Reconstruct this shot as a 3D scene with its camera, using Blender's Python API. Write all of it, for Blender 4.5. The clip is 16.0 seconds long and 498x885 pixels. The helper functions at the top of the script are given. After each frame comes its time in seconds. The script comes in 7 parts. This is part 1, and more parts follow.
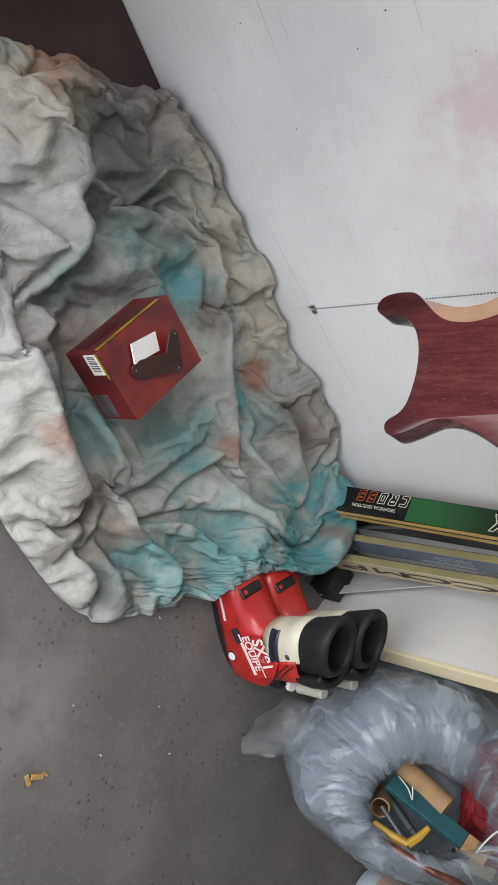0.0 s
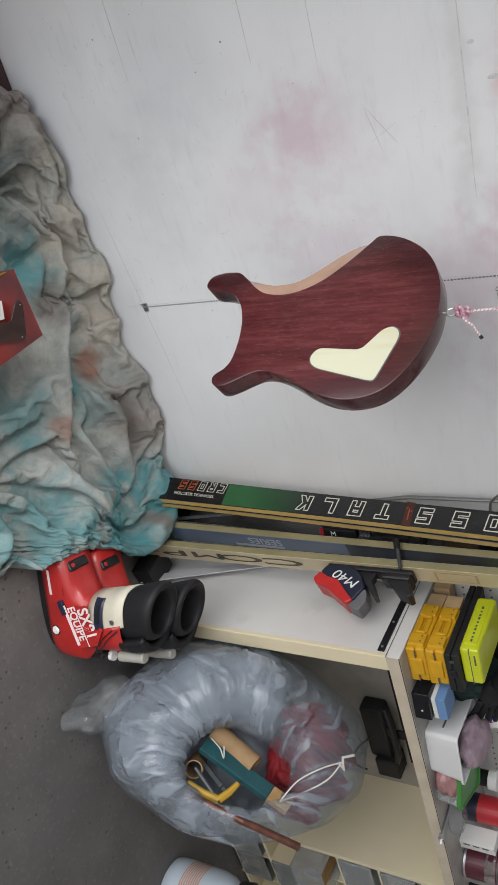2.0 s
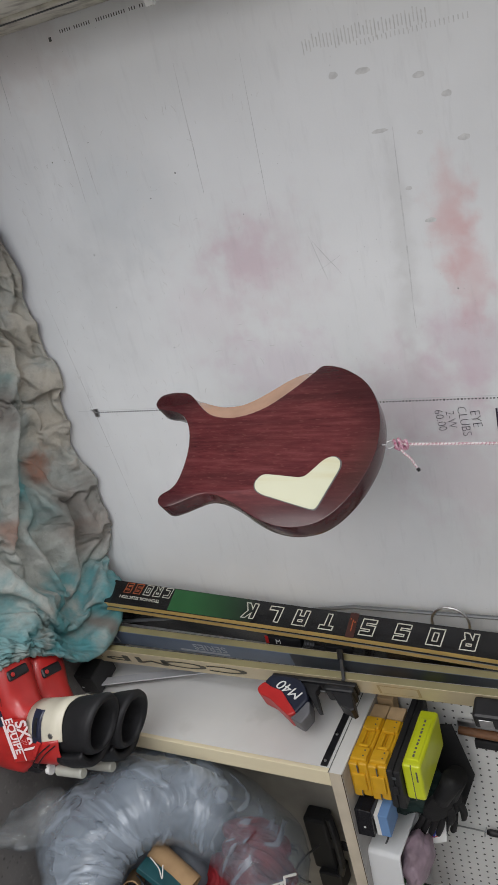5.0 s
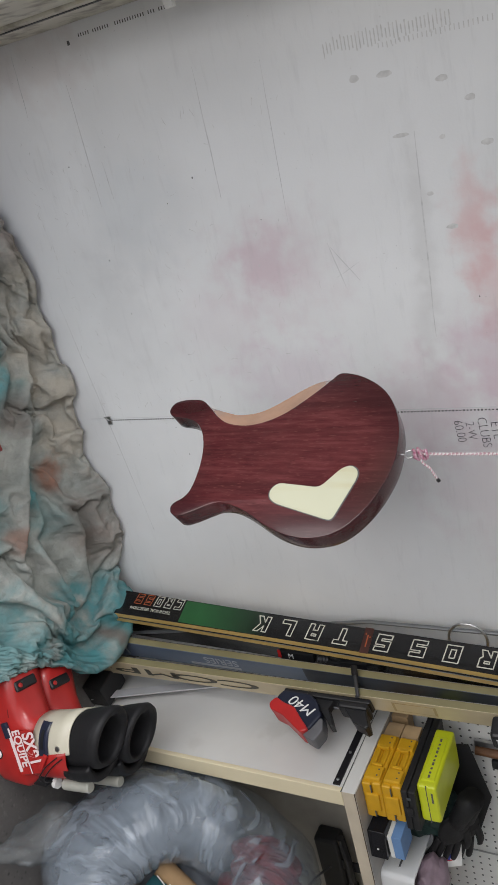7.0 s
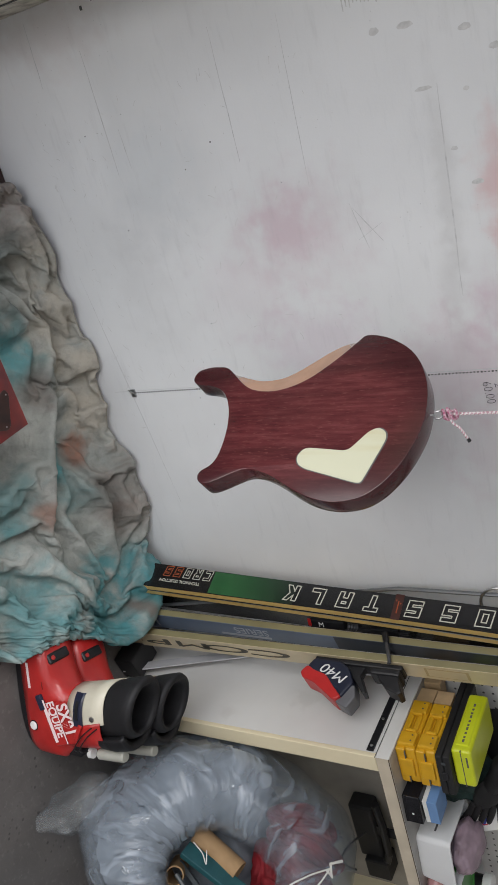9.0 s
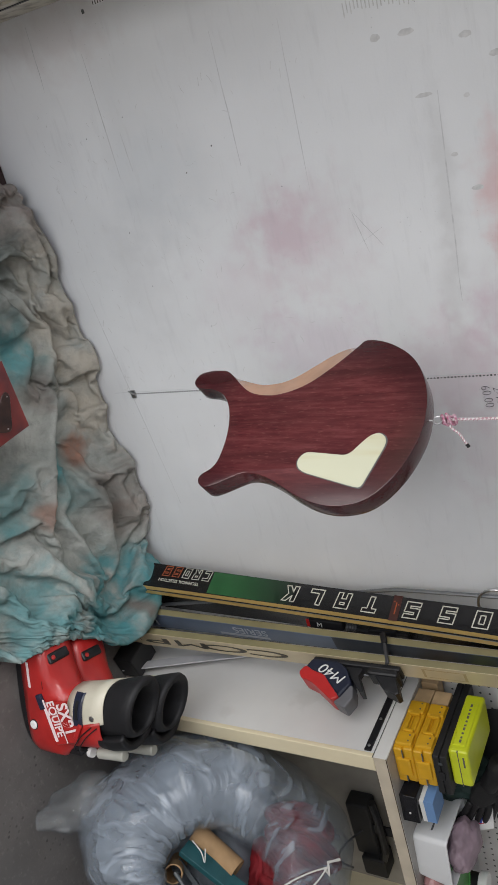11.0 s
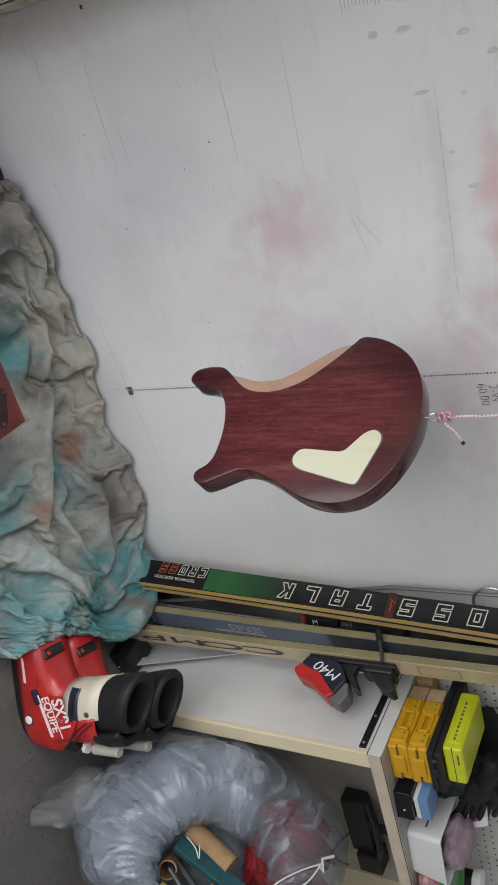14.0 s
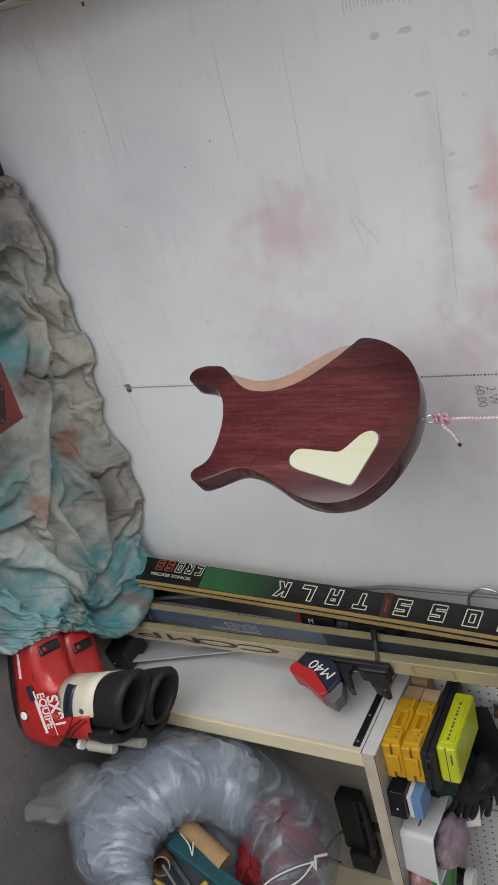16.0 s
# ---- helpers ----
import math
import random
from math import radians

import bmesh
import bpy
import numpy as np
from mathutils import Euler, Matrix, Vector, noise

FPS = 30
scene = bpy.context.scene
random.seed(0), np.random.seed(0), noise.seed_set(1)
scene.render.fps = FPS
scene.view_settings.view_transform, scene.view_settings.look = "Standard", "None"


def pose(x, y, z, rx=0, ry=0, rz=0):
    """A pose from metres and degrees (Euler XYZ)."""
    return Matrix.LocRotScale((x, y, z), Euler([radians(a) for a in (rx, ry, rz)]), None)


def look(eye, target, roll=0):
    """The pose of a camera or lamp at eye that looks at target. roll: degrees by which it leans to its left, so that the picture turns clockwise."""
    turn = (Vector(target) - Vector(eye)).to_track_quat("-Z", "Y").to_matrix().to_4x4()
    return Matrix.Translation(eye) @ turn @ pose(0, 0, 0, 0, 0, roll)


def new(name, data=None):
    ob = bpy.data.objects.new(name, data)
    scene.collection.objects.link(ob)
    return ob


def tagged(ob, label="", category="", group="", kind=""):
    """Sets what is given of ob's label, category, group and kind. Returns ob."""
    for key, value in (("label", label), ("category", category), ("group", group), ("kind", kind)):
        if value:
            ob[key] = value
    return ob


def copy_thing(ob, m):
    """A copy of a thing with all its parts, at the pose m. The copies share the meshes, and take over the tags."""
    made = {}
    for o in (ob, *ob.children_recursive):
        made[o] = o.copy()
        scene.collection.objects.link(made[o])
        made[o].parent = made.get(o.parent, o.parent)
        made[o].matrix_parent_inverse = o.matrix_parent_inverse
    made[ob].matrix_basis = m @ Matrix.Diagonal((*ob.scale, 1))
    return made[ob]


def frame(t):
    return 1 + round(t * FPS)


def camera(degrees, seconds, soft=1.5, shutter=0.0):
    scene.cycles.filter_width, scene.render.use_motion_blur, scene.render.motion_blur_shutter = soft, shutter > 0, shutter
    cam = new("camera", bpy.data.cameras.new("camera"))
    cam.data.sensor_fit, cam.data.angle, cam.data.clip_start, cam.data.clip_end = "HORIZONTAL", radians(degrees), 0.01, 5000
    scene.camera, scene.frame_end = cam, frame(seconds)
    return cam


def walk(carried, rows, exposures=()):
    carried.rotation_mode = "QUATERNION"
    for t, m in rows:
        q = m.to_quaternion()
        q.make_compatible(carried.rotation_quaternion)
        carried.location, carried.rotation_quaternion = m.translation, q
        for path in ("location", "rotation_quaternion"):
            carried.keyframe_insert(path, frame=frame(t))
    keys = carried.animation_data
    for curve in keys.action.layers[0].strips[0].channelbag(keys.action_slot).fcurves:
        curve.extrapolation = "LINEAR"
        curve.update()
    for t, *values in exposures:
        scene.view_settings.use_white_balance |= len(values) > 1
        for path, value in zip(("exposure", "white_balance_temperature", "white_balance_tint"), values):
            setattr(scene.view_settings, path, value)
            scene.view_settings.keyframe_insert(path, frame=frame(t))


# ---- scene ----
# Camera: held on its side, so the picture's right is up. Rows: t, x, y, z, heading, dip, roll.
cam = camera(34.0, 16.0, soft=1.2)
PATH_ROWS = [
    (0.0, -0.1386, 0.1761, 1.5346, 39.53, 44.59, -3.65),
    (0.5, -0.1538, 0.1232, 1.5650, 38.57, 41.64, -3.08),
    (1.0, -0.1040, 0.0120, 1.6016, 36.34, 35.69, -3.65),
    (1.5, -0.0757, -0.0781, 1.6159, 33.35, 32.26, -1.78),
    (2.0, -0.0541, -0.0930, 1.6245, 32.60, 31.50, -1.10),
    (2.5, -0.0725, -0.0702, 1.6223, 31.96, 31.32, -0.67),
    (3.0, -0.0953, -0.0812, 1.6323, 30.56, 31.00, -0.17),
    (3.5, -0.1282, -0.0569, 1.6536, 28.55, 30.91, 0.83),
    (4.0, -0.1450, -0.0706, 1.6614, 27.29, 28.50, 1.04),
    (6.5, -0.1394, -0.0406, 1.6334, 25.87, 28.62, 0.34),
    (7.0, -0.1221, -0.0391, 1.6324, 25.56, 29.16, 0.60),
    (7.5, -0.1071, -0.0316, 1.6217, 26.73, 30.50, 0.60),
    (8.0, -0.0988, -0.0357, 1.6181, 27.67, 30.55, 0.31),
    (8.5, -0.0974, -0.0361, 1.6190, 27.54, 30.74, 0.61),
    (9.0, -0.0984, -0.0392, 1.6193, 27.38, 30.81, 1.13),
    (11.5, -0.1199, -0.0441, 1.6193, 27.87, 30.62, 0.62),
    (12.0, -0.1189, -0.0415, 1.6254, 27.98, 30.77, 0.61),
    (12.5, -0.1158, -0.0428, 1.6282, 27.94, 30.76, 0.58),
    (13.0, -0.1159, -0.0432, 1.6211, 28.07, 30.63, 0.44),
    (13.5, -0.1171, -0.0355, 1.6241, 28.11, 30.53, 0.36),
    (14.0, -0.1136, -0.0442, 1.6250, 27.85, 30.51, 0.39),
    (14.5, -0.1131, -0.0456, 1.6297, 27.83, 30.63, 0.33),
    (15.0, -0.1098, -0.0426, 1.6274, 27.73, 30.50, 0.16),
    (15.5, -0.1196, -0.0369, 1.6304, 27.96, 30.58, -0.21),
    (16.0, -0.1185, -0.0439, 1.6276, 28.10, 30.37, -0.33),
]


def held(x, y, z, heading, dip, roll):
    return (pose(x, y, z, 0, 0, -heading) @ pose(0, 0, 0, -dip) @ pose(0, 0, 0, 0, roll - 90)
            @ pose(0, 0, 0, 90))


walk(cam, [(r[0], held(*r[1:])) for r in PATH_ROWS],
     exposures=[(0.0, 0.22), (1.0, 0.20), (2.0, 0.14), (3.0, 0.11), (4.0, -0.06), (8.0, -0.08), (16.0, -0.09)])

# ---- world and light: overcast daylight through the open garage door on the left ----
world = bpy.data.worlds.new("world")
scene.world = world
world.use_nodes = True
wn = world.node_tree
sky = wn.nodes.new("ShaderNodeTexSky")
sky.sky_type, sky.sun_disc = "NISHITA", False
sky.sun_elevation, sky.sun_rotation = radians(50), radians(250)
wn.links.new(sky.outputs[0], wn.nodes["Background"].inputs[0])
wn.nodes["Background"].inputs[1].default_value = 0.10

sun = new("sun", bpy.data.lights.new("sun", "SUN"))
sun.data.energy, sun.data.angle, sun.data.color = 0.8, radians(20), (1.0, 0.97, 0.93)
sun.matrix_world = look((-6, -3, 6), (0, 0, 0))


def area(name, at, target, sx, sy, watts, colour):
    lamp = new(name, bpy.data.lights.new(name, "AREA"))
    lamp.data.shape, lamp.data.size, lamp.data.size_y = "RECTANGLE", sx, sy
    lamp.data.energy, lamp.data.color = watts, colour
    lamp.matrix_world = look(at, target)
    return lamp


# sky light in the garage door's opening (left) and in the open door behind
area("door_sky", (-0.60, -1.3, 0.98), (2.0, -1.3, 0.98), 3.6, 1.85, 80, (1.0, 0.985, 0.985))

# ---- materials ----
def mat(name, colour, rough=0.5, metal=0.0, var=0.0, scale=8.0, bump=0.0, bscale=60.0, colour2=None,
        detail=4.0, lo=0.35, hi=0.65, coat=0.0, spec=0.5):
    """Principled surface with two scales of noise: colour wear and fine relief."""
    m = bpy.data.materials.new(name)
    m.use_nodes = True
    t = m.node_tree
    b = t.nodes["Principled BSDF"]
    b.inputs["Base Color"].default_value = (*colour, 1)
    b.inputs["Roughness"].default_value = rough
    b.inputs["Metallic"].default_value = metal
    b.inputs["Coat Weight"].default_value = coat
    b.inputs["Specular IOR Level"].default_value = spec
    tc = t.nodes.new("ShaderNodeTexCoord")
    if var > 0 or colour2:
        n = t.nodes.new("ShaderNodeTexNoise")
        n.inputs["Scale"].default_value, n.inputs["Detail"].default_value = scale, detail
        t.links.new(tc.outputs["Object"], n.inputs["Vector"])
        r = t.nodes.new("ShaderNodeValToRGB")
        c2 = colour2 or tuple(c * (1 - var) for c in colour)
        r.color_ramp.elements[0].position, r.color_ramp.elements[1].position = lo, hi
        r.color_ramp.elements[0].color, r.color_ramp.elements[1].color = (*c2, 1), (*colour, 1)
        t.links.new(n.outputs["Fac"], r.inputs["Fac"])
        t.links.new(r.outputs["Color"], b.inputs["Base Color"])
    if bump > 0:
        n2 = t.nodes.new("ShaderNodeTexNoise")
        n2.inputs["Scale"].default_value, n2.inputs["Detail"].default_value = bscale, 3
        t.links.new(tc.outputs["Object"], n2.inputs["Vector"])
        bp = t.nodes.new("ShaderNodeBump")
        bp.inputs["Strength"].default_value, bp.inputs["Distance"].default_value = bump, 0.002
        t.links.new(n2.outputs["Fac"], bp.inputs["Height"])
        t.links.new(bp.outputs["Normal"], b.inputs["Normal"])
    return m


def node(m, kind, **values):
    n = m.node_tree.nodes.new(kind)
    for k, v in values.items():
        if k in n.inputs:
            n.inputs[k].default_value = v
    return n


def bsdf(m):
    return m.node_tree.nodes["Principled BSDF"]


def mix_in(m, fac_out, colour):
    """Lays a colour over the base colour of m where fac_out is 1."""
    t = m.node_tree
    b = bsdf(m)
    mx = t.nodes.new("ShaderNodeMix")
    mx.data_type = "RGBA"
    old = b.inputs["Base Color"]
    if old.links:
        t.links.new(old.links[0].from_socket, mx.inputs[6])
    else:
        mx.inputs[6].default_value = old.default_value
    mx.inputs[7].default_value = (*colour, 1)
    t.links.new(fac_out, mx.inputs[0])
    t.links.new(mx.outputs[2], b.inputs["Base Color"])


def spot(m, centre, radius, colour, strength=1.0, rough_scale=9.0, stretch=(1, 1, 1)):
    """A soft-edged patch of colour round a place, broken up by noise."""
    t = m.node_tree
    tc = t.nodes.new("ShaderNodeTexCoord")
    sub = t.nodes.new("ShaderNodeVectorMath")
    sub.operation = "SUBTRACT"
    sub.inputs[1].default_value = centre
    t.links.new(tc.outputs["Object"], sub.inputs[0])
    mul = t.nodes.new("ShaderNodeVectorMath")
    mul.operation = "MULTIPLY"
    mul.inputs[1].default_value = stretch
    t.links.new(sub.outputs[0], mul.inputs[0])
    ln = t.nodes.new("ShaderNodeVectorMath")
    ln.operation = "LENGTH"
    t.links.new(mul.outputs[0], ln.inputs[0])
    nz = node(m, "ShaderNodeTexNoise", Scale=rough_scale, Detail=5.0)
    t.links.new(tc.outputs["Object"], nz.inputs["Vector"])
    wob = t.nodes.new("ShaderNodeMath")
    wob.operation = "MULTIPLY_ADD"
    wob.inputs[1].default_value, wob.inputs[2].default_value = radius * 1.6, -radius * 0.8
    t.links.new(nz.outputs["Fac"], wob.inputs[0])
    add = t.nodes.new("ShaderNodeMath")
    add.operation = "ADD"
    t.links.new(ln.outputs["Value"], add.inputs[0])
    t.links.new(wob.outputs[0], add.inputs[1])
    mr = t.nodes.new("ShaderNodeMapRange")
    mr.interpolation_type = "SMOOTHSTEP"
    mr.inputs["From Min"].default_value, mr.inputs["From Max"].default_value = radius, radius * 0.15
    mr.inputs["To Min"].default_value, mr.inputs["To Max"].default_value = 0.0, strength
    t.links.new(add.outputs[0], mr.inputs["Value"])
    mix_in(m, mr.outputs["Result"], colour)


M_FLOOR = mat("concrete", (0.150, 0.141, 0.136), 0.85, var=0.25, scale=5, bump=0.25, bscale=120)
M_WALL = mat("white_panel", (0.78, 0.79, 0.80), 0.45, var=0.07, scale=4, bump=0.14, bscale=170)
M_ROOM = mat("room_paint", (0.72, 0.71, 0.70), 0.9, var=0.1, scale=3)
M_BROWN = mat("brown_board", (0.065, 0.032, 0.030), 0.7, var=0.35, scale=9, bump=0.2, bscale=80)
M_CREAM = mat("cream_paint", (0.78, 0.69, 0.48), 0.5, var=0.05, scale=6, bump=0.06, bscale=120)
M_LAM = mat("white_laminate", (0.74, 0.73, 0.70), 0.35, var=0.05, scale=9, bump=0.03, bscale=200)
M_BLACK = mat("black_plastic", (0.012, 0.012, 0.014), 0.45, var=0.2, scale=30, bump=0.05)
M_SCREW = mat("steel", (0.55, 0.55, 0.56), 0.35, metal=1.0, var=0.2, scale=40)

# ---- mesh helpers ----
def mesh_of(name, bm, smooth=False):
    me = bpy.data.meshes.new(name)
    bmesh.ops.recalc_face_normals(bm, faces=bm.faces)
    bm.to_mesh(me)
    bm.free()
    if smooth:
        me.shade_smooth()
    return me


def part(name, bm, material, parent=None, label="", smooth=False, angle=None):
    """One mesh object under a thing or a part."""
    me = mesh_of(name, bm, smooth)
    if angle:
        me.shade_smooth()
        me.set_sharp_from_angle(angle=radians(angle))
    me.materials.append(material)
    ob = new(name, me)
    if parent:
        ob.parent = parent
    return tagged(ob, label)


def empty(name, m, label, category, group=""):
    e = new(name)
    e.empty_display_size = 0.05
    e.matrix_world = m
    return tagged(e, label, category, group)


def box(x0, x1, y0, y1, z0, z1, bevel=0.0, seg=2, m=None, bm=None):
    """A box, with rounded edges, into a bmesh."""
    b = bmesh.new()
    bmesh.ops.create_cube(b, size=1.0)
    bmesh.ops.scale(b, vec=(x1 - x0, y1 - y0, z1 - z0), verts=b.verts)
    bmesh.ops.translate(b, vec=((x0 + x1) / 2, (y0 + y1) / 2, (z0 + z1) / 2), verts=b.verts)
    if bevel > 0:
        bmesh.ops.bevel(b, geom=b.edges[:], offset=bevel, segments=seg, profile=0.5, affect="EDGES")
    if m is not None:
        b.transform(m)
    return merge(bm, b) if bm is not None else b


def merge(bm, b):
    me = bpy.data.meshes.new("tmp")
    b.to_mesh(me)
    b.free()
    bm.from_mesh(me)
    bpy.data.meshes.remove(me)
    return bm


def lathe(profile, seg=32, m=None, bm=None, caps=True):
    """A turned shape from (radius, height) pairs round z."""
    b = bmesh.new()
    rings = []
    for r, z in profile:
        rings.append([b.verts.new((r * math.cos(2 * math.pi * k / seg), r * math.sin(2 * math.pi * k / seg), z))
                      for k in range(seg)])
    for a, c in zip(rings, rings[1:]):
        for k in range(seg):
            b.faces.new((a[k], a[(k + 1) % seg], c[(k + 1) % seg], c[k]))
    if caps:
        b.faces.new(rings[0][::-1])
        b.faces.new(rings[-1])
    if m is not None:
        b.transform(m)
    return merge(bm, b) if bm is not None else b


def tube(points, radius, seg=8, bm=None, closed=False):
    """A round bar along points."""
    b = bmesh.new()
    pts = [Vector(p) for p in points]
    rings = []
    n = len(pts)
    side = None
    for i, p in enumerate(pts):
        a = pts[i - 1] if i else p
        c = pts[i + 1] if i < n - 1 else p
        d = (c - a).normalized()
        if side is None:
            side = d.orthogonal().normalized()
        side = (side - d * side.dot(d)).normalized()
        up = d.cross(side)
        r = radius[i] if isinstance(radius, (list, tuple)) else radius
        rings.append([b.verts.new(p + (side * math.cos(2 * math.pi * k / seg) + up * math.sin(2 * math.pi * k / seg)) * r)
                      for k in range(seg)])
    for a, c in zip(rings, rings[1:]):
        for k in range(seg):
            b.faces.new((a[k], a[(k + 1) % seg], c[(k + 1) % seg], c[k]))
    b.faces.new(rings[0][::-1])
    b.faces.new(rings[-1])
    return merge(bm, b) if bm is not None else b


def prism(outline, z0, z1, bevel=0.0, seg=2, m=None, bm=None, inset=None):
    """An outline in x, y raised from z0 to z1."""
    b = bmesh.new()
    vs = [b.verts.new((x, y, z0)) for x, y in outline]
    f = b.faces.new(vs)
    ex = bmesh.ops.extrude_face_region(b, geom=[f])
    top = [v for v in ex["geom"] if isinstance(v, bmesh.types.BMVert)]
    bmesh.ops.translate(b, vec=(0, 0, z1 - z0), verts=top)
    if bevel > 0:
        rim = [e for e in b.edges if abs(e.verts[0].co.z - e.verts[1].co.z) < 1e-6]
        bmesh.ops.bevel(b, geom=rim, offset=bevel, segments=seg, profile=0.5, affect="EDGES")
    if m is not None:
        b.transform(m)
    return merge(bm, b) if bm is not None else b


def spline(points, steps=8, closed=True):
    """A smooth curve (Catmull-Rom) through points."""
    out = []
    n = len(points)
    P = [Vector(p) for p in points]
    for i in range(n if closed else n - 1):
        if closed:
            a, b, c, d = P[(i - 1) % n], P[i], P[(i + 1) % n], P[(i + 2) % n]
        else:
            a, b, c, d = P[max(i - 1, 0)], P[i], P[i + 1], P[min(i + 2, n - 1)]
        for k in range(steps):
            u = k / steps
            out.append(0.5 * ((2 * b) + (c - a) * u + (2 * a - 5 * b + 4 * c - d) * u * u
                              + (3 * b - a - 3 * c + d) * u ** 3))
    if not closed:
        out.append(P[-1])
    return out


# ---- the room ----
WALL_Y, JAMB_X, LEFT_X, RIGHT_X, BACK_Y, CEIL = 1.612, -0.375, -0.50, 4.2, -3.6, 2.6
tagged(part("floor", box(LEFT_X - 3, RIGHT_X, BACK_Y - 1, WALL_Y + 0.1, -0.1, 0.0), M_FLOOR),
       "worn grey concrete garage floor with dark spots", "floor", kind="structure")
tagged(part("wall_north", box(LEFT_X - 0.1, RIGHT_X, WALL_Y, WALL_Y + 0.1, 0.0, CEIL), M_WALL),
       "white panelled wall with scuffs and pink paint overspray", "wall", kind="structure")
tagged(part("wall_east", box(RIGHT_X, RIGHT_X + 0.1, BACK_Y, WALL_Y, 0.0, CEIL), M_ROOM), "plain painted side wall", "wall", kind="structure")
tagged(part("wall_south", box(LEFT_X - 0.1, RIGHT_X + 0.1, BACK_Y - 0.1, BACK_Y, 0.0, CEIL), M_ROOM), "plain painted wall", "wall", kind="structure")
bm = box(LEFT_X - 0.1, LEFT_X, 1.15, WALL_Y, 0.0, CEIL)
box(LEFT_X - 0.1, LEFT_X, BACK_Y, 1.15, 2.25, CEIL, bm=bm)
box(LEFT_X - 0.1, LEFT_X, BACK_Y, -3.2, 0.0, 2.25, bm=bm)
tagged(part("wall_west", bm, M_ROOM), "wall round the open garage doorway", "wall", kind="structure")
tagged(part("ceiling", box(LEFT_X - 0.1, RIGHT_X + 0.1, BACK_Y - 0.1, WALL_Y + 0.1, CEIL, CEIL + 0.1), M_ROOM), "plain garage ceiling", "ceiling", kind="structure")

# ---- wall details ----
def text_mesh(string, size, outline=0.0, depth=0.0004, thin=0.0):
    """Lettering as a mesh in its own x, y plane, starting at the origin; outline: hollow letters of that stroke."""
    c = bpy.data.curves.new("lettering", "FONT")
    c.body, c.size, c.extrude, c.offset = string, size, depth, thin
    if outline:
        c.fill_mode, c.bevel_depth, c.bevel_resolution, c.extrude = "NONE", outline, 0, 0.0
    o = bpy.data.objects.new("lettering", c)
    scene.collection.objects.link(o)
    bpy.context.view_layer.update()
    me = bpy.data.meshes.new_from_object(o.evaluated_get(bpy.context.evaluated_depsgraph_get()))
    bpy.data.objects.remove(o)
    bpy.data.curves.remove(c)
    return me


def axes(at, right, up):
    """A pose at a place from the directions of its x and y."""
    r = Vector(right).normalized()
    n = r.cross(Vector(up)).normalized()
    u = n.cross(r)
    return Matrix(((r.x, u.x, n.x, at[0]), (r.y, u.y, n.y, at[1]), (r.z, u.z, n.z, at[2]), (0, 0, 0, 1)))


def lettering(string, size, m, material, parent, outline=0.0, sx=1.0, name="lettering", thin=0.0):
    me = text_mesh(string, size, outline, 0.0004, thin)
    me.transform(m @ Matrix.Diagonal((sx, 1, 1, 1)))
    me.materials.append(material)
    ob = new(name, me)
    ob.parent = parent
    return ob


for at, rad, col, st, stretch in (
        ((0.235, WALL_Y, 0.79), 0.22, (0.52, 0.24, 0.34), 0.22, (1, 1, 0.9)),
        ((0.215, WALL_Y, 0.765), 0.12, (0.52, 0.17, 0.30), 0.30, (1, 1, 1)),
        ((0.34, WALL_Y, 0.62), 0.20, (0.58, 0.36, 0.45), 0.16, (1, 1, 1)),
        ((0.20, WALL_Y, 1.238), 0.12, (0.62, 0.15, 0.15), 0.42, (0.6, 1, 1.7)),
        ((0.31, WALL_Y, 1.262), 0.12, (0.62, 0.15, 0.17), 0.38, (0.6, 1, 1.7)),
        ((0.50, WALL_Y, 0.79), 0.18, (0.50, 0.22, 0.40), 0.24, (1.2, 1, 0.7)),
        ((0.47, WALL_Y, 1.24), 0.17, (0.50, 0.18, 0.34), 0.30, (1, 1, 1)),
        ((0.58, WALL_Y, 1.12), 0.20, (0.54, 0.26, 0.38), 0.32, (1, 1, 0.8)),
        ((0.78, WALL_Y, 1.20), 0.24, (0.56, 0.32, 0.42), 0.24, (1, 1, 1)),
        # bluish shading low on the wall, put into its colour
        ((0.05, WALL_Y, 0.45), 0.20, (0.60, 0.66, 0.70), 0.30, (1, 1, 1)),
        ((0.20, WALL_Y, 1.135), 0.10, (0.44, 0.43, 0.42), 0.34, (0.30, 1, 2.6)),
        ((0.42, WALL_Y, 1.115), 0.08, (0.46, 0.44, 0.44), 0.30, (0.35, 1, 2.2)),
        # one paler and two greyer patches low down beside the cloth
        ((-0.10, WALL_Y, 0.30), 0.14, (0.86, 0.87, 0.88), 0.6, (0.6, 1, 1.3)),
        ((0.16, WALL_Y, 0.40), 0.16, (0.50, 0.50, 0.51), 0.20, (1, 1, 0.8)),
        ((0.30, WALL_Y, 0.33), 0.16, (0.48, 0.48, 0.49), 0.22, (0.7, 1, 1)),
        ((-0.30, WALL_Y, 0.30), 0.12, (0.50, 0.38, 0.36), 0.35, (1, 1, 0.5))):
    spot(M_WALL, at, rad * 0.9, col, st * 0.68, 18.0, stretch)

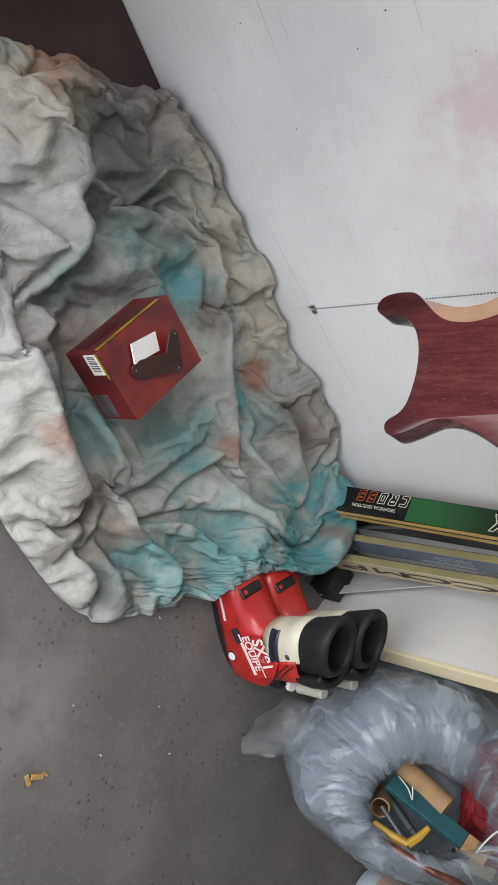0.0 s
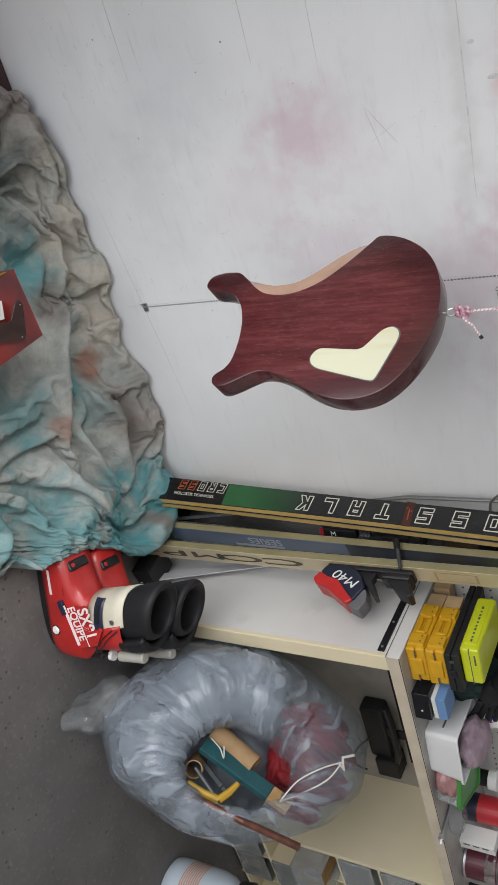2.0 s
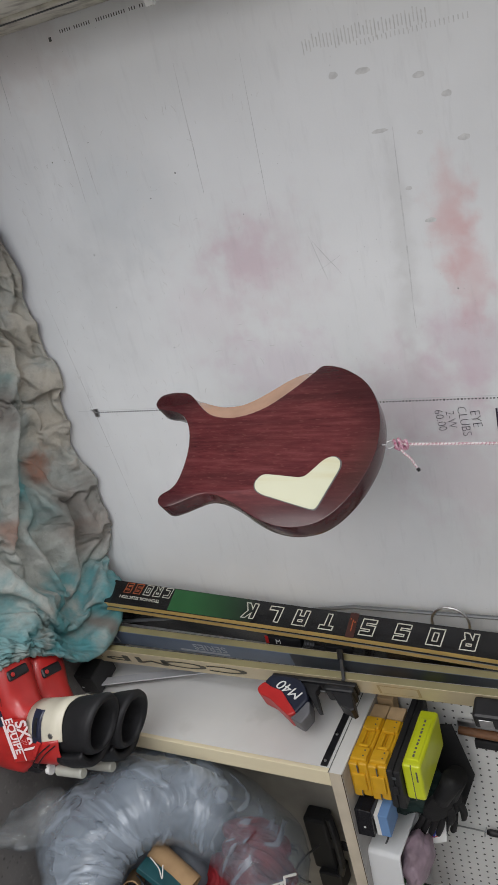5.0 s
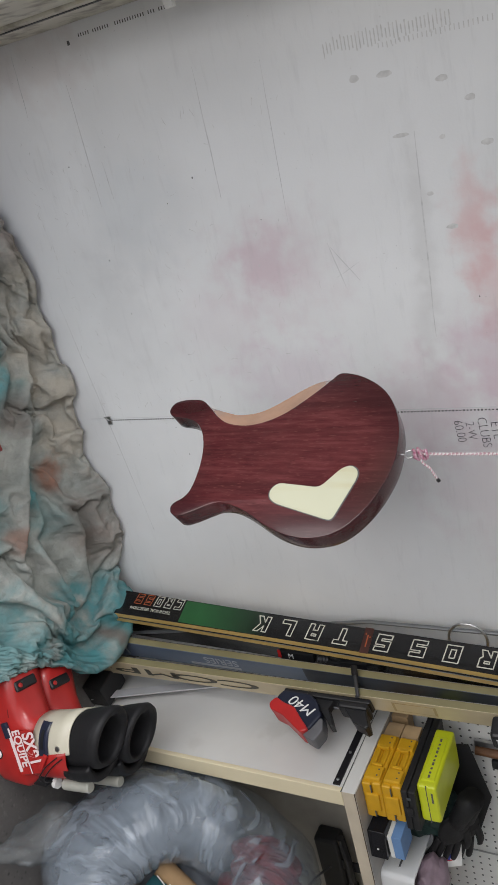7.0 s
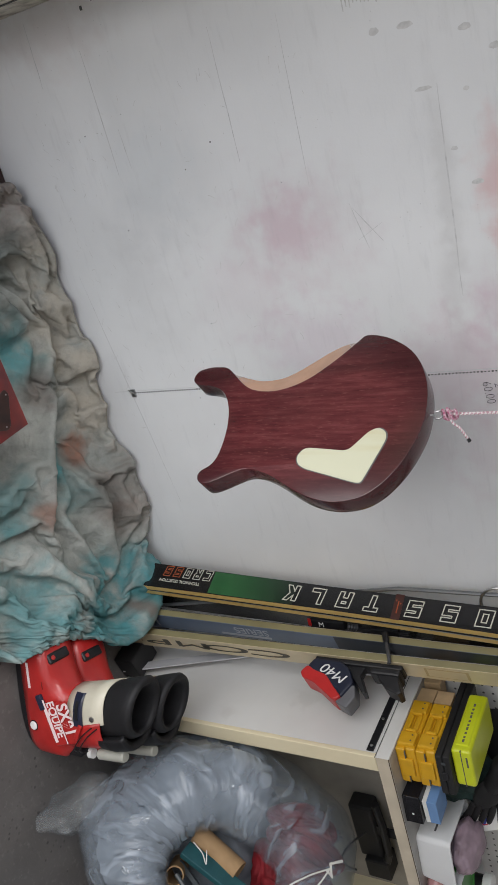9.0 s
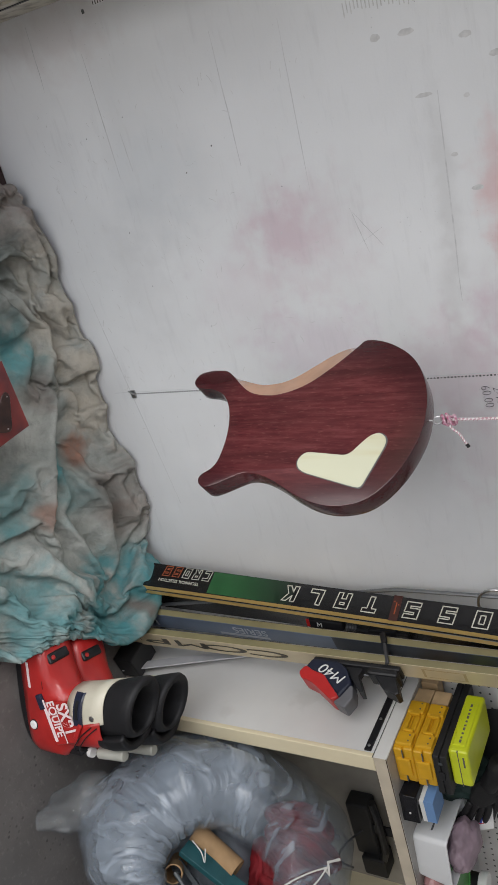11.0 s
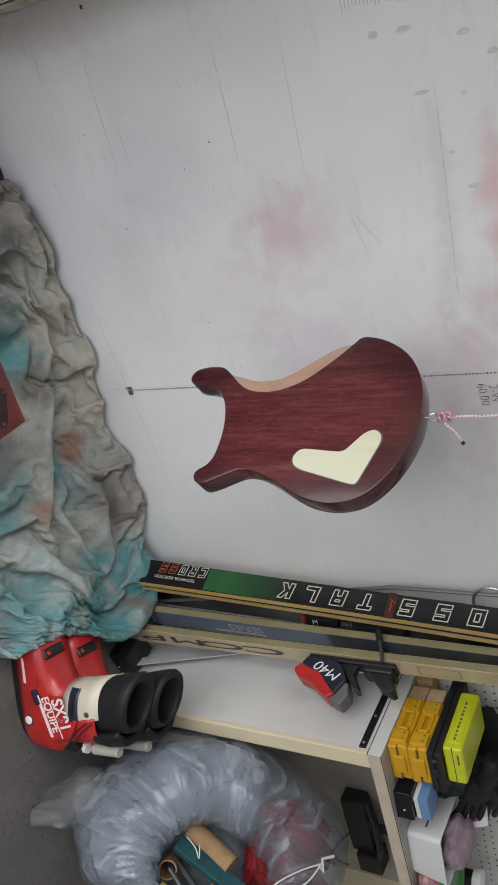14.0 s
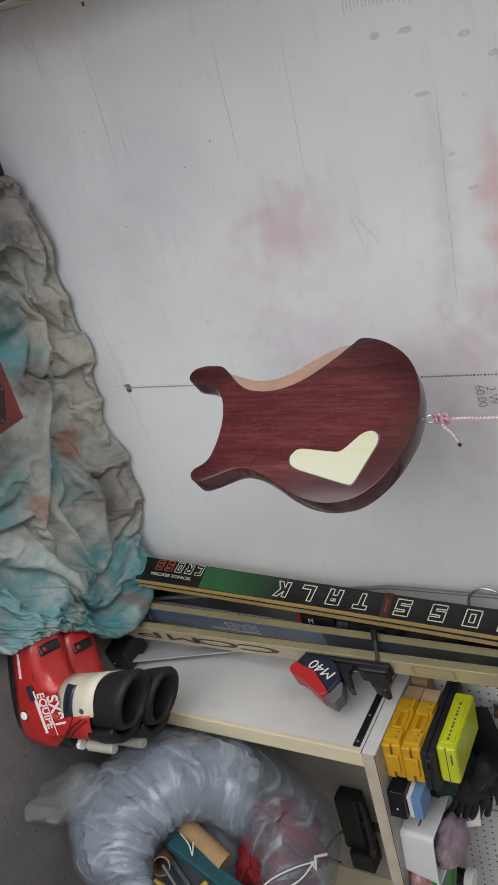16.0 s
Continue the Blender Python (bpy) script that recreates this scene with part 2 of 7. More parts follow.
# fine dirt streaks along the panel and patchy gloss
t = M_WALL.node_tree
tcw = t.nodes.new("ShaderNodeTexCoord")
mpw = node(M_WALL, "ShaderNodeMapping")
mpw.inputs["Scale"].default_value = (5, 1, 34)
t.links.new(tcw.outputs["Object"], mpw.inputs["Vector"])
nzw = node(M_WALL, "ShaderNodeTexNoise", Scale=1.6, Detail=8.0, Roughness=0.65)
t.links.new(mpw.outputs[0], nzw.inputs["Vector"])
rpw = t.nodes.new("ShaderNodeMapRange")
for k, v in (("From Min", 0.56), ("From Max", 0.80), ("To Min", 0.0), ("To Max", 0.20)):
    rpw.inputs[k].default_value = v
t.links.new(nzw.outputs["Fac"], rpw.inputs["Value"])
mix_in(M_WALL, rpw.outputs["Result"], (0.42, 0.42, 0.43))
nzv = node(M_WALL, "ShaderNodeTexVoronoi", Scale=60.0)
t.links.new(tcw.outputs["Object"], nzv.inputs["Vector"])
nzg = node(M_WALL, "ShaderNodeTexNoise", Scale=5.0, Detail=6.0)
t.links.new(tcw.outputs["Object"], nzg.inputs["Vector"])
rvg = t.nodes.new("ShaderNodeMapRange")
for k, v in (("From Min", 0.085), ("From Max", 0.04), ("To Min", 0.0), ("To Max", 1.0)):
    rvg.inputs[k].default_value = v
t.links.new(nzv.outputs["Distance"], rvg.inputs["Value"])
rgg = t.nodes.new("ShaderNodeMapRange")
for k, v in (("From Min", 0.48), ("From Max", 0.66), ("To Min", 0.0), ("To Max", 0.5)):
    rgg.inputs[k].default_value = v
t.links.new(nzg.outputs["Fac"], rgg.inputs["Value"])
mvg = t.nodes.new("ShaderNodeMath")
mvg.operation = "MULTIPLY"
t.links.new(rvg.outputs[0], mvg.inputs[0])
t.links.new(rgg.outputs[0], mvg.inputs[1])
mix_in(M_WALL, mvg.outputs[0], (0.30, 0.29, 0.29))

M_MARK = mat("dark_mark", (0.10, 0.10, 0.10), 0.8)
M_SCUFF = mat("scuff", (0.66, 0.665, 0.67), 0.6, var=0.2, scale=60)
M_SMUDGE = mat("smudge", (0.69, 0.69, 0.685), 0.6, var=0.2, scale=80)
M_INK = mat("marker_ink", (0.03, 0.02, 0.04), 0.6)
M_STRIP = mat("seam_strip", (0.70, 0.71, 0.72), 0.5, var=0.1, scale=30)

# stapled seam that runs up the wall
bm = bmesh.new()
SEAM_X, y0 = 0.594, WALL_Y - 0.0008
for i in range(300):
    z = 0.175 + i * 0.0079
    w = 0.0011 + 0.0008 * random.random()
    box(SEAM_X - w, SEAM_X + w, y0 - 0.0004, y0 + 0.004, z, z + 0.0038, bm=bm)
tagged(part("trim", bm, M_MARK), "dark row of staples along a wall seam", "trim", kind="structure")
bm = box(SEAM_X - 0.0062, SEAM_X - 0.0045, WALL_Y - 0.0006, WALL_Y + 0.002, 0.12, 2.55)
tagged(part("trim", bm, M_STRIP), "thin raised edge of a wall panel seam", "trim", kind="structure")
hook = empty("wall_hook", pose(SEAM_X, WALL_Y, 0.185), "small bent metal hook screwed to the white wall", "hook")
part("plate", box(-0.012, 0.012, -0.004, 0.0, -0.008, 0.008, 0.0015), M_SCREW, hook)
part("bent_wire", tube([(0, -0.002, 0.004), (-0.004, -0.010, 0.004), (-0.010, -0.013, 0.0), (-0.013, -0.010, -0.007)], 0.0018), M_SCREW, hook)

# faint level scratches and panel joints
bm = bmesh.new()
for x0, x1, za, zb, w in ((-0.34, -0.20, 0.228, 0.222, 0.0012), (-0.25, 0.03, 0.361, 0.362, 0.0013), (-0.215, 0.06, 0.694, 0.693, 0.0012),
                          (-0.20, 0.14, 0.852, 0.843, 0.0008), (0.0, 0.42, 1.147, 1.134, 0.0016), (-0.07, 0.02, 0.40, 0.404, 0.001),
                          (0.25, 0.95, 0.135, 0.222, 0.0010), (0.20, 0.28, 0.93, 0.985, 0.0011), (0.19, 0.29, 0.925, 0.95, 0.0011),
                          (0.24, 0.27, 0.99, 0.93, 0.0011)):
    n = 14
    prev = None
    for i in range(n + 1):
        u = i / n
        x, z = x0 + (x1 - x0) * u, za + (zb - za) * u + 0.0012 * noise.noise((x0 * 9 + u * 4, za * 7, 0))
        hw = w * (0.35 + 0.65 * math.sin(math.pi * min(max(u, 0.05), 0.95)))
        pair = (bm.verts.new((x, WALL_Y - 0.0005, z - hw)), bm.verts.new((x, WALL_Y - 0.0005, z + hw)))
        if prev:
            bm.faces.new((prev[0], pair[0], pair[1], prev[1]))
        prev = pair
tagged(part("trim", bm, M_SCUFF), "faint grey scratches along the white wall", "trim", kind="structure")

# comb-like scuff marks near the door frame, finger marks
bm = bmesh.new()
for i in range(34):
    z = 0.99 + i * 0.0075
    box(-0.200 + 0.01 * random.random(), -0.176 + 0.012 * random.random(), WALL_Y - 0.0004, WALL_Y + 0.001, z, z + 0.0024, bm=bm)
for i in range(26):
    z = 1.10 + i * 0.0085
    box(-0.168, -0.160 + 0.004 * random.random(), WALL_Y - 0.0004, WALL_Y + 0.001, z, z + 0.002, bm=bm)
tagged(part("trim", bm, M_SMUDGE), "rows of short grey scuff marks on the wall", "trim", kind="structure")
bm = bmesh.new()
for i in range(36):
    z = 0.43 + i * 0.0068
    if random.random() < 0.85:
        box(-0.341, -0.334, WALL_Y - 0.0004, WALL_Y + 0.001, z, z + 0.0022, bm=bm)
box(-0.333, -0.324, WALL_Y - 0.0004, WALL_Y + 0.001, 0.395, 0.402, bm=bm)
tagged(part("trim", bm, M_MARK), "dotted dark marks beside the door frame", "trim", kind="structure")
for x, z, rx, rz in ((-0.117, 1.043, 0.007, 0.010), (-0.113, 1.104, 0.006, 0.016), (-0.083, 1.212, 0.006, 0.012), (0.003, 1.12, 0.004, 0.017),
                     (0.122, 1.162, 0.004, 0.007), (0.044, 1.283, 0.006, 0.012), (0.192, 1.198, 0.005, 0.012), (0.02, 1.20, 0.004, 0.006),
                     (-0.04, 1.26, 0.006, 0.010)):
    bm = bmesh.new()
    vs = [bm.verts.new((x + rx * (1 + 0.10 * math.sin(2 * k + x * 50)) * math.cos(k * math.pi / 9), WALL_Y - 0.0004,
                        z + rz * (1 + 0.10 * math.cos(k + z * 9)) * math.sin(k * math.pi / 9))) for k in range(18)]
    bm.faces.new(vs)
    tagged(part("trim", bm, M_SMUDGE), "grey finger smudge on the white wall", "trim", kind="structure")
bm = bmesh.new()
for x, z, r in ((0.005, 0.632, 0.004), (-0.074, 0.30, 0.003), (0.341, 1.235, 0.003), (0.05, 0.55, 0.003), (0.7, 0.42, 0.002), (0.16, 0.34, 0.003),
                (0.62, 0.40, 0.002), (0.42, 0.50, 0.002), (-0.1, 0.42, 0.002), (0.30, 0.36, 0.002), (0.12, 0.78, 0.002)):
    box(x - r * 0.6, x + r * 0.3, WALL_Y - 0.0016, WALL_Y + 0.001, z - r * 0.3, z + r * 0.3, bm=bm)
tagged(part("trim", bm, M_MARK), "tiny dark chips in the wall paint", "trim", kind="structure")

# short scratches and dents, thickest low down beside the cloth
bm = bmesh.new()
rs = random.Random(5)
for i in range(190):
    x, z = rs.uniform(-0.15, 0.75), 0.16 + 0.75 * rs.random() ** 1.7
    a, L, w = rs.uniform(-0.9, 0.9) + (1.2 if rs.random() < 0.3 else 0.0), rs.uniform(0.002, 0.010), rs.uniform(0.0003, 0.0007)
    dx, dz = math.cos(a) * L, math.sin(a) * L
    k = rs.uniform(-0.3, 0.3)
    pts = [(x - dx, z - dz), (x - dz * k, z + dx * k), (x + dx, z + dz)]
    vs = [bm.verts.new((px - dz / L * w, WALL_Y - 0.0005, pz + dx / L * w)) for px, pz in pts] + [bm.verts.new((px + dz / L * w, WALL_Y - 0.0005, pz - dx / L * w)) for px, pz in reversed(pts)]
    bm.faces.new(vs)
tagged(part("trim", bm, M_SMUDGE), "scattered short scratches in the white wall paint", "trim", kind="structure")

# handwriting in black marker
note = empty("handwritten_note", pose(0, 0, 0), "note written on the white wall in black marker", "writing")
for s, x, z, size in (("EYE", 0.622, 1.226, 0.032), ("CLUBS", 0.612, 1.198, 0.030), ("2-W", 0.622, 1.172, 0.028), ("60.00", 0.618, 1.146, 0.029)):
    lettering(s, size, axes((x, WALL_Y - 0.0022, z), (1, 0, 0.10), (0.15, 0, 1)), M_INK, note, sx=0.85, thin=-0.0009)
part("line_of_writing", box(0.618, 0.70, WALL_Y - 0.0026, WALL_Y - 0.0018, 1.283, 1.287), M_INK, note)

# door frame at the left end of the wall
M_TRACK = mat("dirty_cream_steel", (0.60, 0.57, 0.48), 0.5, var=0.45, scale=16, bump=0.1, bscale=70, colour2=(0.20, 0.17, 0.13), lo=0.30, hi=0.52)
bm = box(LEFT_X, -0.364, 1.43, WALL_Y - 0.002, 0.0, 2.5, 0.004)
tagged(part("door_1", bm, M_TRACK), "dirty cream frame post of the garage door", "door", kind="structure")
# lip is added, mostly unseen, to shade the wall's left end
part("lip", box(LEFT_X + 0.01, -0.371, 1.22, 1.428, 0.0, 2.5, 0.004), M_TRACK, bpy.data.objects["door_1"])
part("slot", box(-0.3638, -0.3620, 1.452, 1.462, 0.1, 2.3), M_MARK, bpy.data.objects["door_1"])
clip = empty("plastic_clip", pose(-0.364, 1.50, 0.78), "white plastic clip fixed to the door frame", "clip")
M_WHITEP = mat("white_plastic", (0.78, 0.78, 0.76), 0.35, var=0.05, scale=20)
part("body", box(0.0, 0.018, -0.03, 0.03, -0.055, 0.055, 0.006), M_WHITEP, clip)
part("hook", prism([(0.018, -0.012), (0.045, -0.004), (0.045, 0.008), (0.018, 0.014)], -0.050, -0.030, 0.002), M_WHITEP, clip)
part("hook", prism([(0.018, -0.012), (0.040, -0.004), (0.040, 0.008), (0.018, 0.014)], 0.030, 0.050, 0.002), M_WHITEP, clip)
part("screw", lathe([(0.0045, 0), (0.0045, 0.002), (0.002, 0.003)], 12, pose(0.018, 0, 0.0, 0, 90)), M_BLACK, clip)

# floor: dark speckles, worn patches
spot(M_FLOOR, (1.2, 0.30, 0), 0.30, (0.11, 0.11, 0.105), 0.5, 6)
spot(M_FLOOR, (1.75, 0.65, 0), 0.35, (0.10, 0.10, 0.10), 0.5, 7)
spot(M_FLOOR, (0.9, 0.5, 0), 0.25, (0.26, 0.25, 0.24), 0.5, 8)
t = M_FLOOR.node_tree
tcf = t.nodes.new("ShaderNodeTexCoord")
for scl, lo, hi, k, col in ((13.0, 0.50, 0.72, 0.55, (0.095, 0.09, 0.085)), (60.0, 0.55, 0.75, 0.5, (0.24, 0.23, 0.215)), (2.2, 0.48, 0.70, 0.5, (0.125, 0.115, 0.107))):
    nfl = node(M_FLOOR, "ShaderNodeTexNoise", Scale=scl, Detail=7.0, Roughness=0.62)
    t.links.new(tcf.outputs["Object"], nfl.inputs["Vector"])
    rfl = t.nodes.new("ShaderNodeMapRange")
    for key, v in (("From Min", lo), ("From Max", hi), ("To Min", 0.0), ("To Max", k)):
        rfl.inputs[key].default_value = v
    t.links.new(nfl.outputs["Fac"], rfl.inputs["Value"])
    mix_in(M_FLOOR, rfl.outputs["Result"], col)
vof = node(M_FLOOR, "ShaderNodeTexVoronoi", Scale=42.0)
t.links.new(tcf.outputs["Object"], vof.inputs["Vector"])
nof = node(M_FLOOR, "ShaderNodeTexNoise", Scale=7.0, Detail=4.0)
t.links.new(tcf.outputs["Object"], nof.inputs["Vector"])
r1 = t.nodes.new("ShaderNodeMapRange")
for k, v in (("From Min", 0.22), ("From Max", 0.12), ("To Min", 0.0), ("To Max", 1.0)):
    r1.inputs[k].default_value = v
t.links.new(vof.outputs["Distance"], r1.inputs["Value"])
r2 = t.nodes.new("ShaderNodeMapRange")
for k, v in (("From Min", 0.44), ("From Max", 0.58), ("To Min", 0.0), ("To Max", 0.85)):
    r2.inputs[k].default_value = v
t.links.new(nof.outputs["Fac"], r2.inputs["Value"])
m2 = t.nodes.new("ShaderNodeMath")
m2.operation = "MULTIPLY"
t.links.new(r1.outputs[0], m2.inputs[0])
t.links.new(r2.outputs[0], m2.inputs[1])
mix_in(M_FLOOR, m2.outputs[0], (0.055, 0.053, 0.05))

tagged(part("plywood_sheet", box(-0.362, 0.55, 1.10, WALL_Y - 0.004, 0.0, 0.006, 0.001), M_BROWN),
       "dark red-brown stained board lying on the concrete floor", "board")

# crumbs on the floor
M_CHIP = mat("wood_chip", (0.45, 0.28, 0.10), 0.8, var=0.3, scale=90)
M_PALE = mat("pale_crumb", (0.60, 0.57, 0.52), 0.8)
for x, y, s, a, m_, nm in ((1.057, 0.444, 0.016, 40, M_CHIP, "wood_chip"), (1.045, 0.425, 0.013, -20, M_CHIP, "wood_chip"), (1.07, 0.46, 0.008, 10, M_CHIP, "wood_chip"),
                           (1.157, 0.577, 0.004, 0, M_PALE, "paint_crumb"), (1.325, 0.711, 0.004, 30, M_PALE, "paint_crumb"),
                           (1.003, 0.596, 0.003, 0, M_PALE, "paint_crumb"), (1.20, 0.757, 0.003, 60, M_PALE, "paint_crumb"), (1.02, 0.886, 0.004, 0, M_PALE, "paint_crumb")):
    tagged(part(nm, box(-s, s, -s * 0.4, s * 0.4, 0.0, s * 0.35, s * 0.1, 1, pose(x, y, 0.0, 0, 0, a)), m_),
           "small pale crumb lying on the concrete floor" if nm == "paint_crumb" else "yellow-brown wood chip on the concrete floor", "debris", "crumbs on the floor")

# ---- workbench ----
BX, BY, BT = 1.435, 1.246, 0.893          # left side, front, top
BACK = 1.598
bench = empty("workbench", pose(BX, BY, 0), "cream-painted workbench with a laminate top against the wall", "workbench")
M_TOPL = mat("grey_laminate", (0.42, 0.40, 0.37), 0.4, var=0.3, scale=14, bump=0.05, bscale=150)
M_PANELW = mat("white_panel_paint", (0.72, 0.71, 0.69), 0.42, var=0.05, scale=7, bump=0.03, bscale=150)
spot(M_PANELW, (0.0, 0.15, 0.60), 0.05, (0.55, 0.53, 0.50), 0.4, 30)
spot(M_PANELW, (0.0, 0.06, 0.40), 0.04, (0.55, 0.53, 0.50), 0.4, 30)
D_ = BACK - BY
part("side_panel", box(0.0, 0.012, 0.014, D_, 0.0, BT - 0.036, 0.001), M_PANELW, bench, "white side panel")
part("front_post", box(-0.001, 0.048, 0.0, 0.0138, 0.0, BT - 0.0365, 0.0025), M_CREAM, bench, "cream-painted front post, chipped")
part("inner_panel", box(0.0123, 0.046, 0.0142, D_, 0.0, BT - 0.0365), M_CREAM, bench)
part("worktop", box(-0.003, 2.3, -0.002, D_, BT - 0.035, BT - 0.0008, 0.0012), M_LAM, bench, "white laminate edge")
part("worktop_surface", box(0.001, 2.296, 0.002, D_ - 0.002, BT - 0.0006, BT), M_TOPL, bench, "worn grey laminate surface")
part("edge_strip", box(-0.0032, 2.29, -0.0034, -0.0021, BT - 0.0338, BT - 0.002), mat("wood_tone_edge", (0.62, 0.54, 0.42), 0.45, var=0.15, scale=12), bench, "wood-toned front edging")
part("dark_joint", box(-0.0042, 2.29, -0.0036, -0.002, BT - 0.0016, BT + 0.0002), mat("laminate_line", (0.10, 0.07, 0.05), 0.6), bench)
part("dark_joint", box(-0.0040, -0.0028, -0.0034, D_, BT - 0.0368, BT - 0.0352), M_MARK, bench)
strip = part("slotted_strip", box(-0.005, -0.0002, 0.016, 0.30, BT - 0.064, BT - 0.046, 0.001), M_BLACK, bench, "black metal strip with screws")
for yy in (0.03, 0.12, 0.21):
    part("screw", lathe([(0.004, 0), (0.004, 0.0015), (0.002, 0.0025)], 12, pose(-0.005, yy, BT - 0.055, 0, -90)), M_SCREW, strip)
# back panel: shade under the worktop is put into its dull brown
part("back_panel", box(0.05, 2.3, D_ - 0.012, D_ - 0.001, 0.0, BT - 0.037), mat("shaded_back", (0.38, 0.35, 0.30), 0.8, var=0.2, scale=9), bench, "back panel, dull brown for the shade under the bench top")

# drawer cabinet under the bench
cab = empty("drawer_cabinet", pose(2.44, 1.262, 0), "cream wooden cabinet of pigeonholes with clear plastic drawers", "cabinet")
M_RAWW = mat("raw_plywood", (0.50, 0.38, 0.24), 0.7, var=0.2, scale=20, bump=0.1, bscale=100)
part("side_panel", box(0.0, 0.018, 0.0, 0.33, 0.0, 0.853, 0.001), M_CREAM, cab, "smooth cream side panel")
part("back_panel", box(0.02, 0.62, 0.318, 0.328, 0.0, 0.853), M_RAWW, cab)
M_CLEAR = mat("clear_plastic", (0.75, 0.78, 0.78), 0.12)
bsdf(M_CLEAR).inputs["Transmission Weight"].default_value = 0.75
bsdf(M_CLEAR).inputs["IOR"].default_value = 1.2
M_GREYHW = mat("mixed_hardware", (0.12, 0.12, 0.12), 0.4, metal=0.4, var=0.6, scale=60, bump=0.6, bscale=90)
for i in range(6):
    z = 0.012 + i * 0.150
    part("shelf_board", box(0.0185, 0.62, 0.004, 0.317, z, z + 0.010, 0.001), M_CREAM, cab)
for k in range(1, 4):
    part("divider", box(0.018 + k * 0.15, 0.026 + k * 0.15, 0.006, 0.317, 0.0, 0.85), M_CREAM, cab)
for i in range(5):
    z = 0.024 + i * 0.150
    for k in range(4):
        if (i, k) in ((1, 0), (0, 2), (3, 2), (2, 1)):
            continue
        x = 0.022 + k * 0.15
        d0 = -0.07 if (i, k) == (2, 0) else 0.0
        b = box(x + 0.003, x + 0.138, -0.004 + d0, d0, z, z + 0.118, 0.001)
        for x0, x1, z1 in ((0.003, 0.005, 0.118), (0.136, 0.138, 0.118), (0.003, 0.138, 0.002)):
            box(x + x0, x + x1, d0 + 0.0005, 0.25 + d0, z, z + z1, bm=b)
        dr = part("drawer", b, M_CLEAR, cab, "clear plastic drawer")
        part("pull_tab", box(x + 0.055, x + 0.085, -0.012 + d0, -0.0045 + d0, z + 0.010, z + 0.024, 0.002), M_CLEAR, dr)
        part("contents", box(x + 0.012, x + 0.128, 0.02 + d0, 0.22 + d0, z + 0.003, z + 0.035 + 0.03 * ((i + k) % 3), 0.008, 2), (M_GREYHW, M_PALE, M_CHIP)[(i + 2 * k) % 3], dr)
cab_ring = empty("steel_ring_fitting", pose(2.50, 1.195, 0.395), "shiny steel ring and bracket lying in a drawer", "hardware")
part("ring", tube([(0.028 * math.cos(k * math.pi / 12), 0.01, 0.028 * math.sin(k * math.pi / 12)) for k in range(25)], 0.004, 8), M_SCREW, cab_ring)
part("plate", box(-0.012, 0.012, 0.0, 0.004, -0.022, 0.022, 0.001), M_SCREW, cab_ring)

# black tool case under the bench
M_BLK2 = mat("black_vinyl", (0.014, 0.014, 0.015), 0.55, var=0.2, scale=25, bump=0.2, bscale=60)
tool = empty("power_tool", pose(2.10, 1.53, 0.60), "black power tool hanging under the bench top", "tool")
part("body", box(-0.10, 0.13, -0.01, 0.05, -0.050, 0.03, 0.010, 3), M_BLK2, tool)
part("handle", tube([(-0.13, -0.01, 0.05), (-0.05, -0.015, 0.06), (0.08, -0.015, 0.058), (0.16, -0.01, 0.03)], 0.013, 10), M_BLACK, tool)
part("foot", box(0.12, 0.20, -0.03, 0.04, -0.03, 0.05, 0.006), M_BLK2, tool)
part("cord", tube(spline([(-0.05, -0.055, 0.02), (-0.03, -0.09, -0.02), (0.03, -0.10, -0.06), (0.10, -0.08, -0.07), (0.14, -0.06, -0.05)], 6, False), 0.0035, 8), M_BLACK, tool)
part("lug", box(0.0, 0.02, -0.06, -0.052, -0.10, -0.07, 0.002), M_SCREW, tool)
part("hanging_strap", box(-0.02, 0.02, -0.004, 0.0, 0.03, 0.257), M_BLACK, tool)
rail = tagged(part("black_rail", box(1.75, 2.30, 1.575, 1.586, 0.66, 0.70, 0.003), M_BLK2), "black rail fixed along the back under the bench", "rail")

# ---- skis ----
M_GOLD = mat("gold_sidewall", (0.66, 0.45, 0.15), 0.35, var=0.15, scale=12, metal=0.0)
M_OLIVE = mat("olive_sidewall", (0.26, 0.23, 0.12), 0.4, var=0.15, scale=12)
M_SKIBLK = mat("ski_black", (0.010, 0.010, 0.011), 0.25, var=0.1, scale=30, coat=0.4)
M_SKIGRN = mat("ski_green", (0.030, 0.135, 0.045), 0.3, var=0.25, scale=6, coat=0.4)
t = M_SKIGRN.node_tree
tcg = t.nodes.new("ShaderNodeTexCoord")
sg_ = t.nodes.new("ShaderNodeSeparateXYZ")
t.links.new(tcg.outputs["Object"], sg_.inputs[0])
fd = t.nodes.new("ShaderNodeMapRange")
for k, v in (("From Min", 0.40), ("From Max", 0.60), ("To Min", 0.0), ("To Max", 1.0)):
    fd.inputs[k].default_value = v
t.links.new(sg_.outputs[1], fd.inputs["Value"])
mix_in(M_SKIGRN, fd.outputs["Result"], (0.010, 0.013, 0.011))
M_SKIBLU = mat("ski_blue", (0.13, 0.17, 0.24), 0.4, var=0.15, scale=10, coat=0.2)
M_SKICRM = mat("ski_cream", (0.56, 0.47, 0.30), 0.35, var=0.12, scale=10, coat=0.2)
M_LETTER = mat("pale_lettering", (0.66, 0.64, 0.55), 0.5)
M_LETTERD = mat("dark_lettering", (0.05, 0.045, 0.03), 0.5)
M_ORANGE = mat("orange_lettering", (0.45, 0.10, 0.03), 0.5)
M_GREYL = mat("grey_lettering", (0.40, 0.42, 0.46), 0.5)
M_RUBBER = mat("ski_base", (0.016, 0.016, 0.017), 0.5)


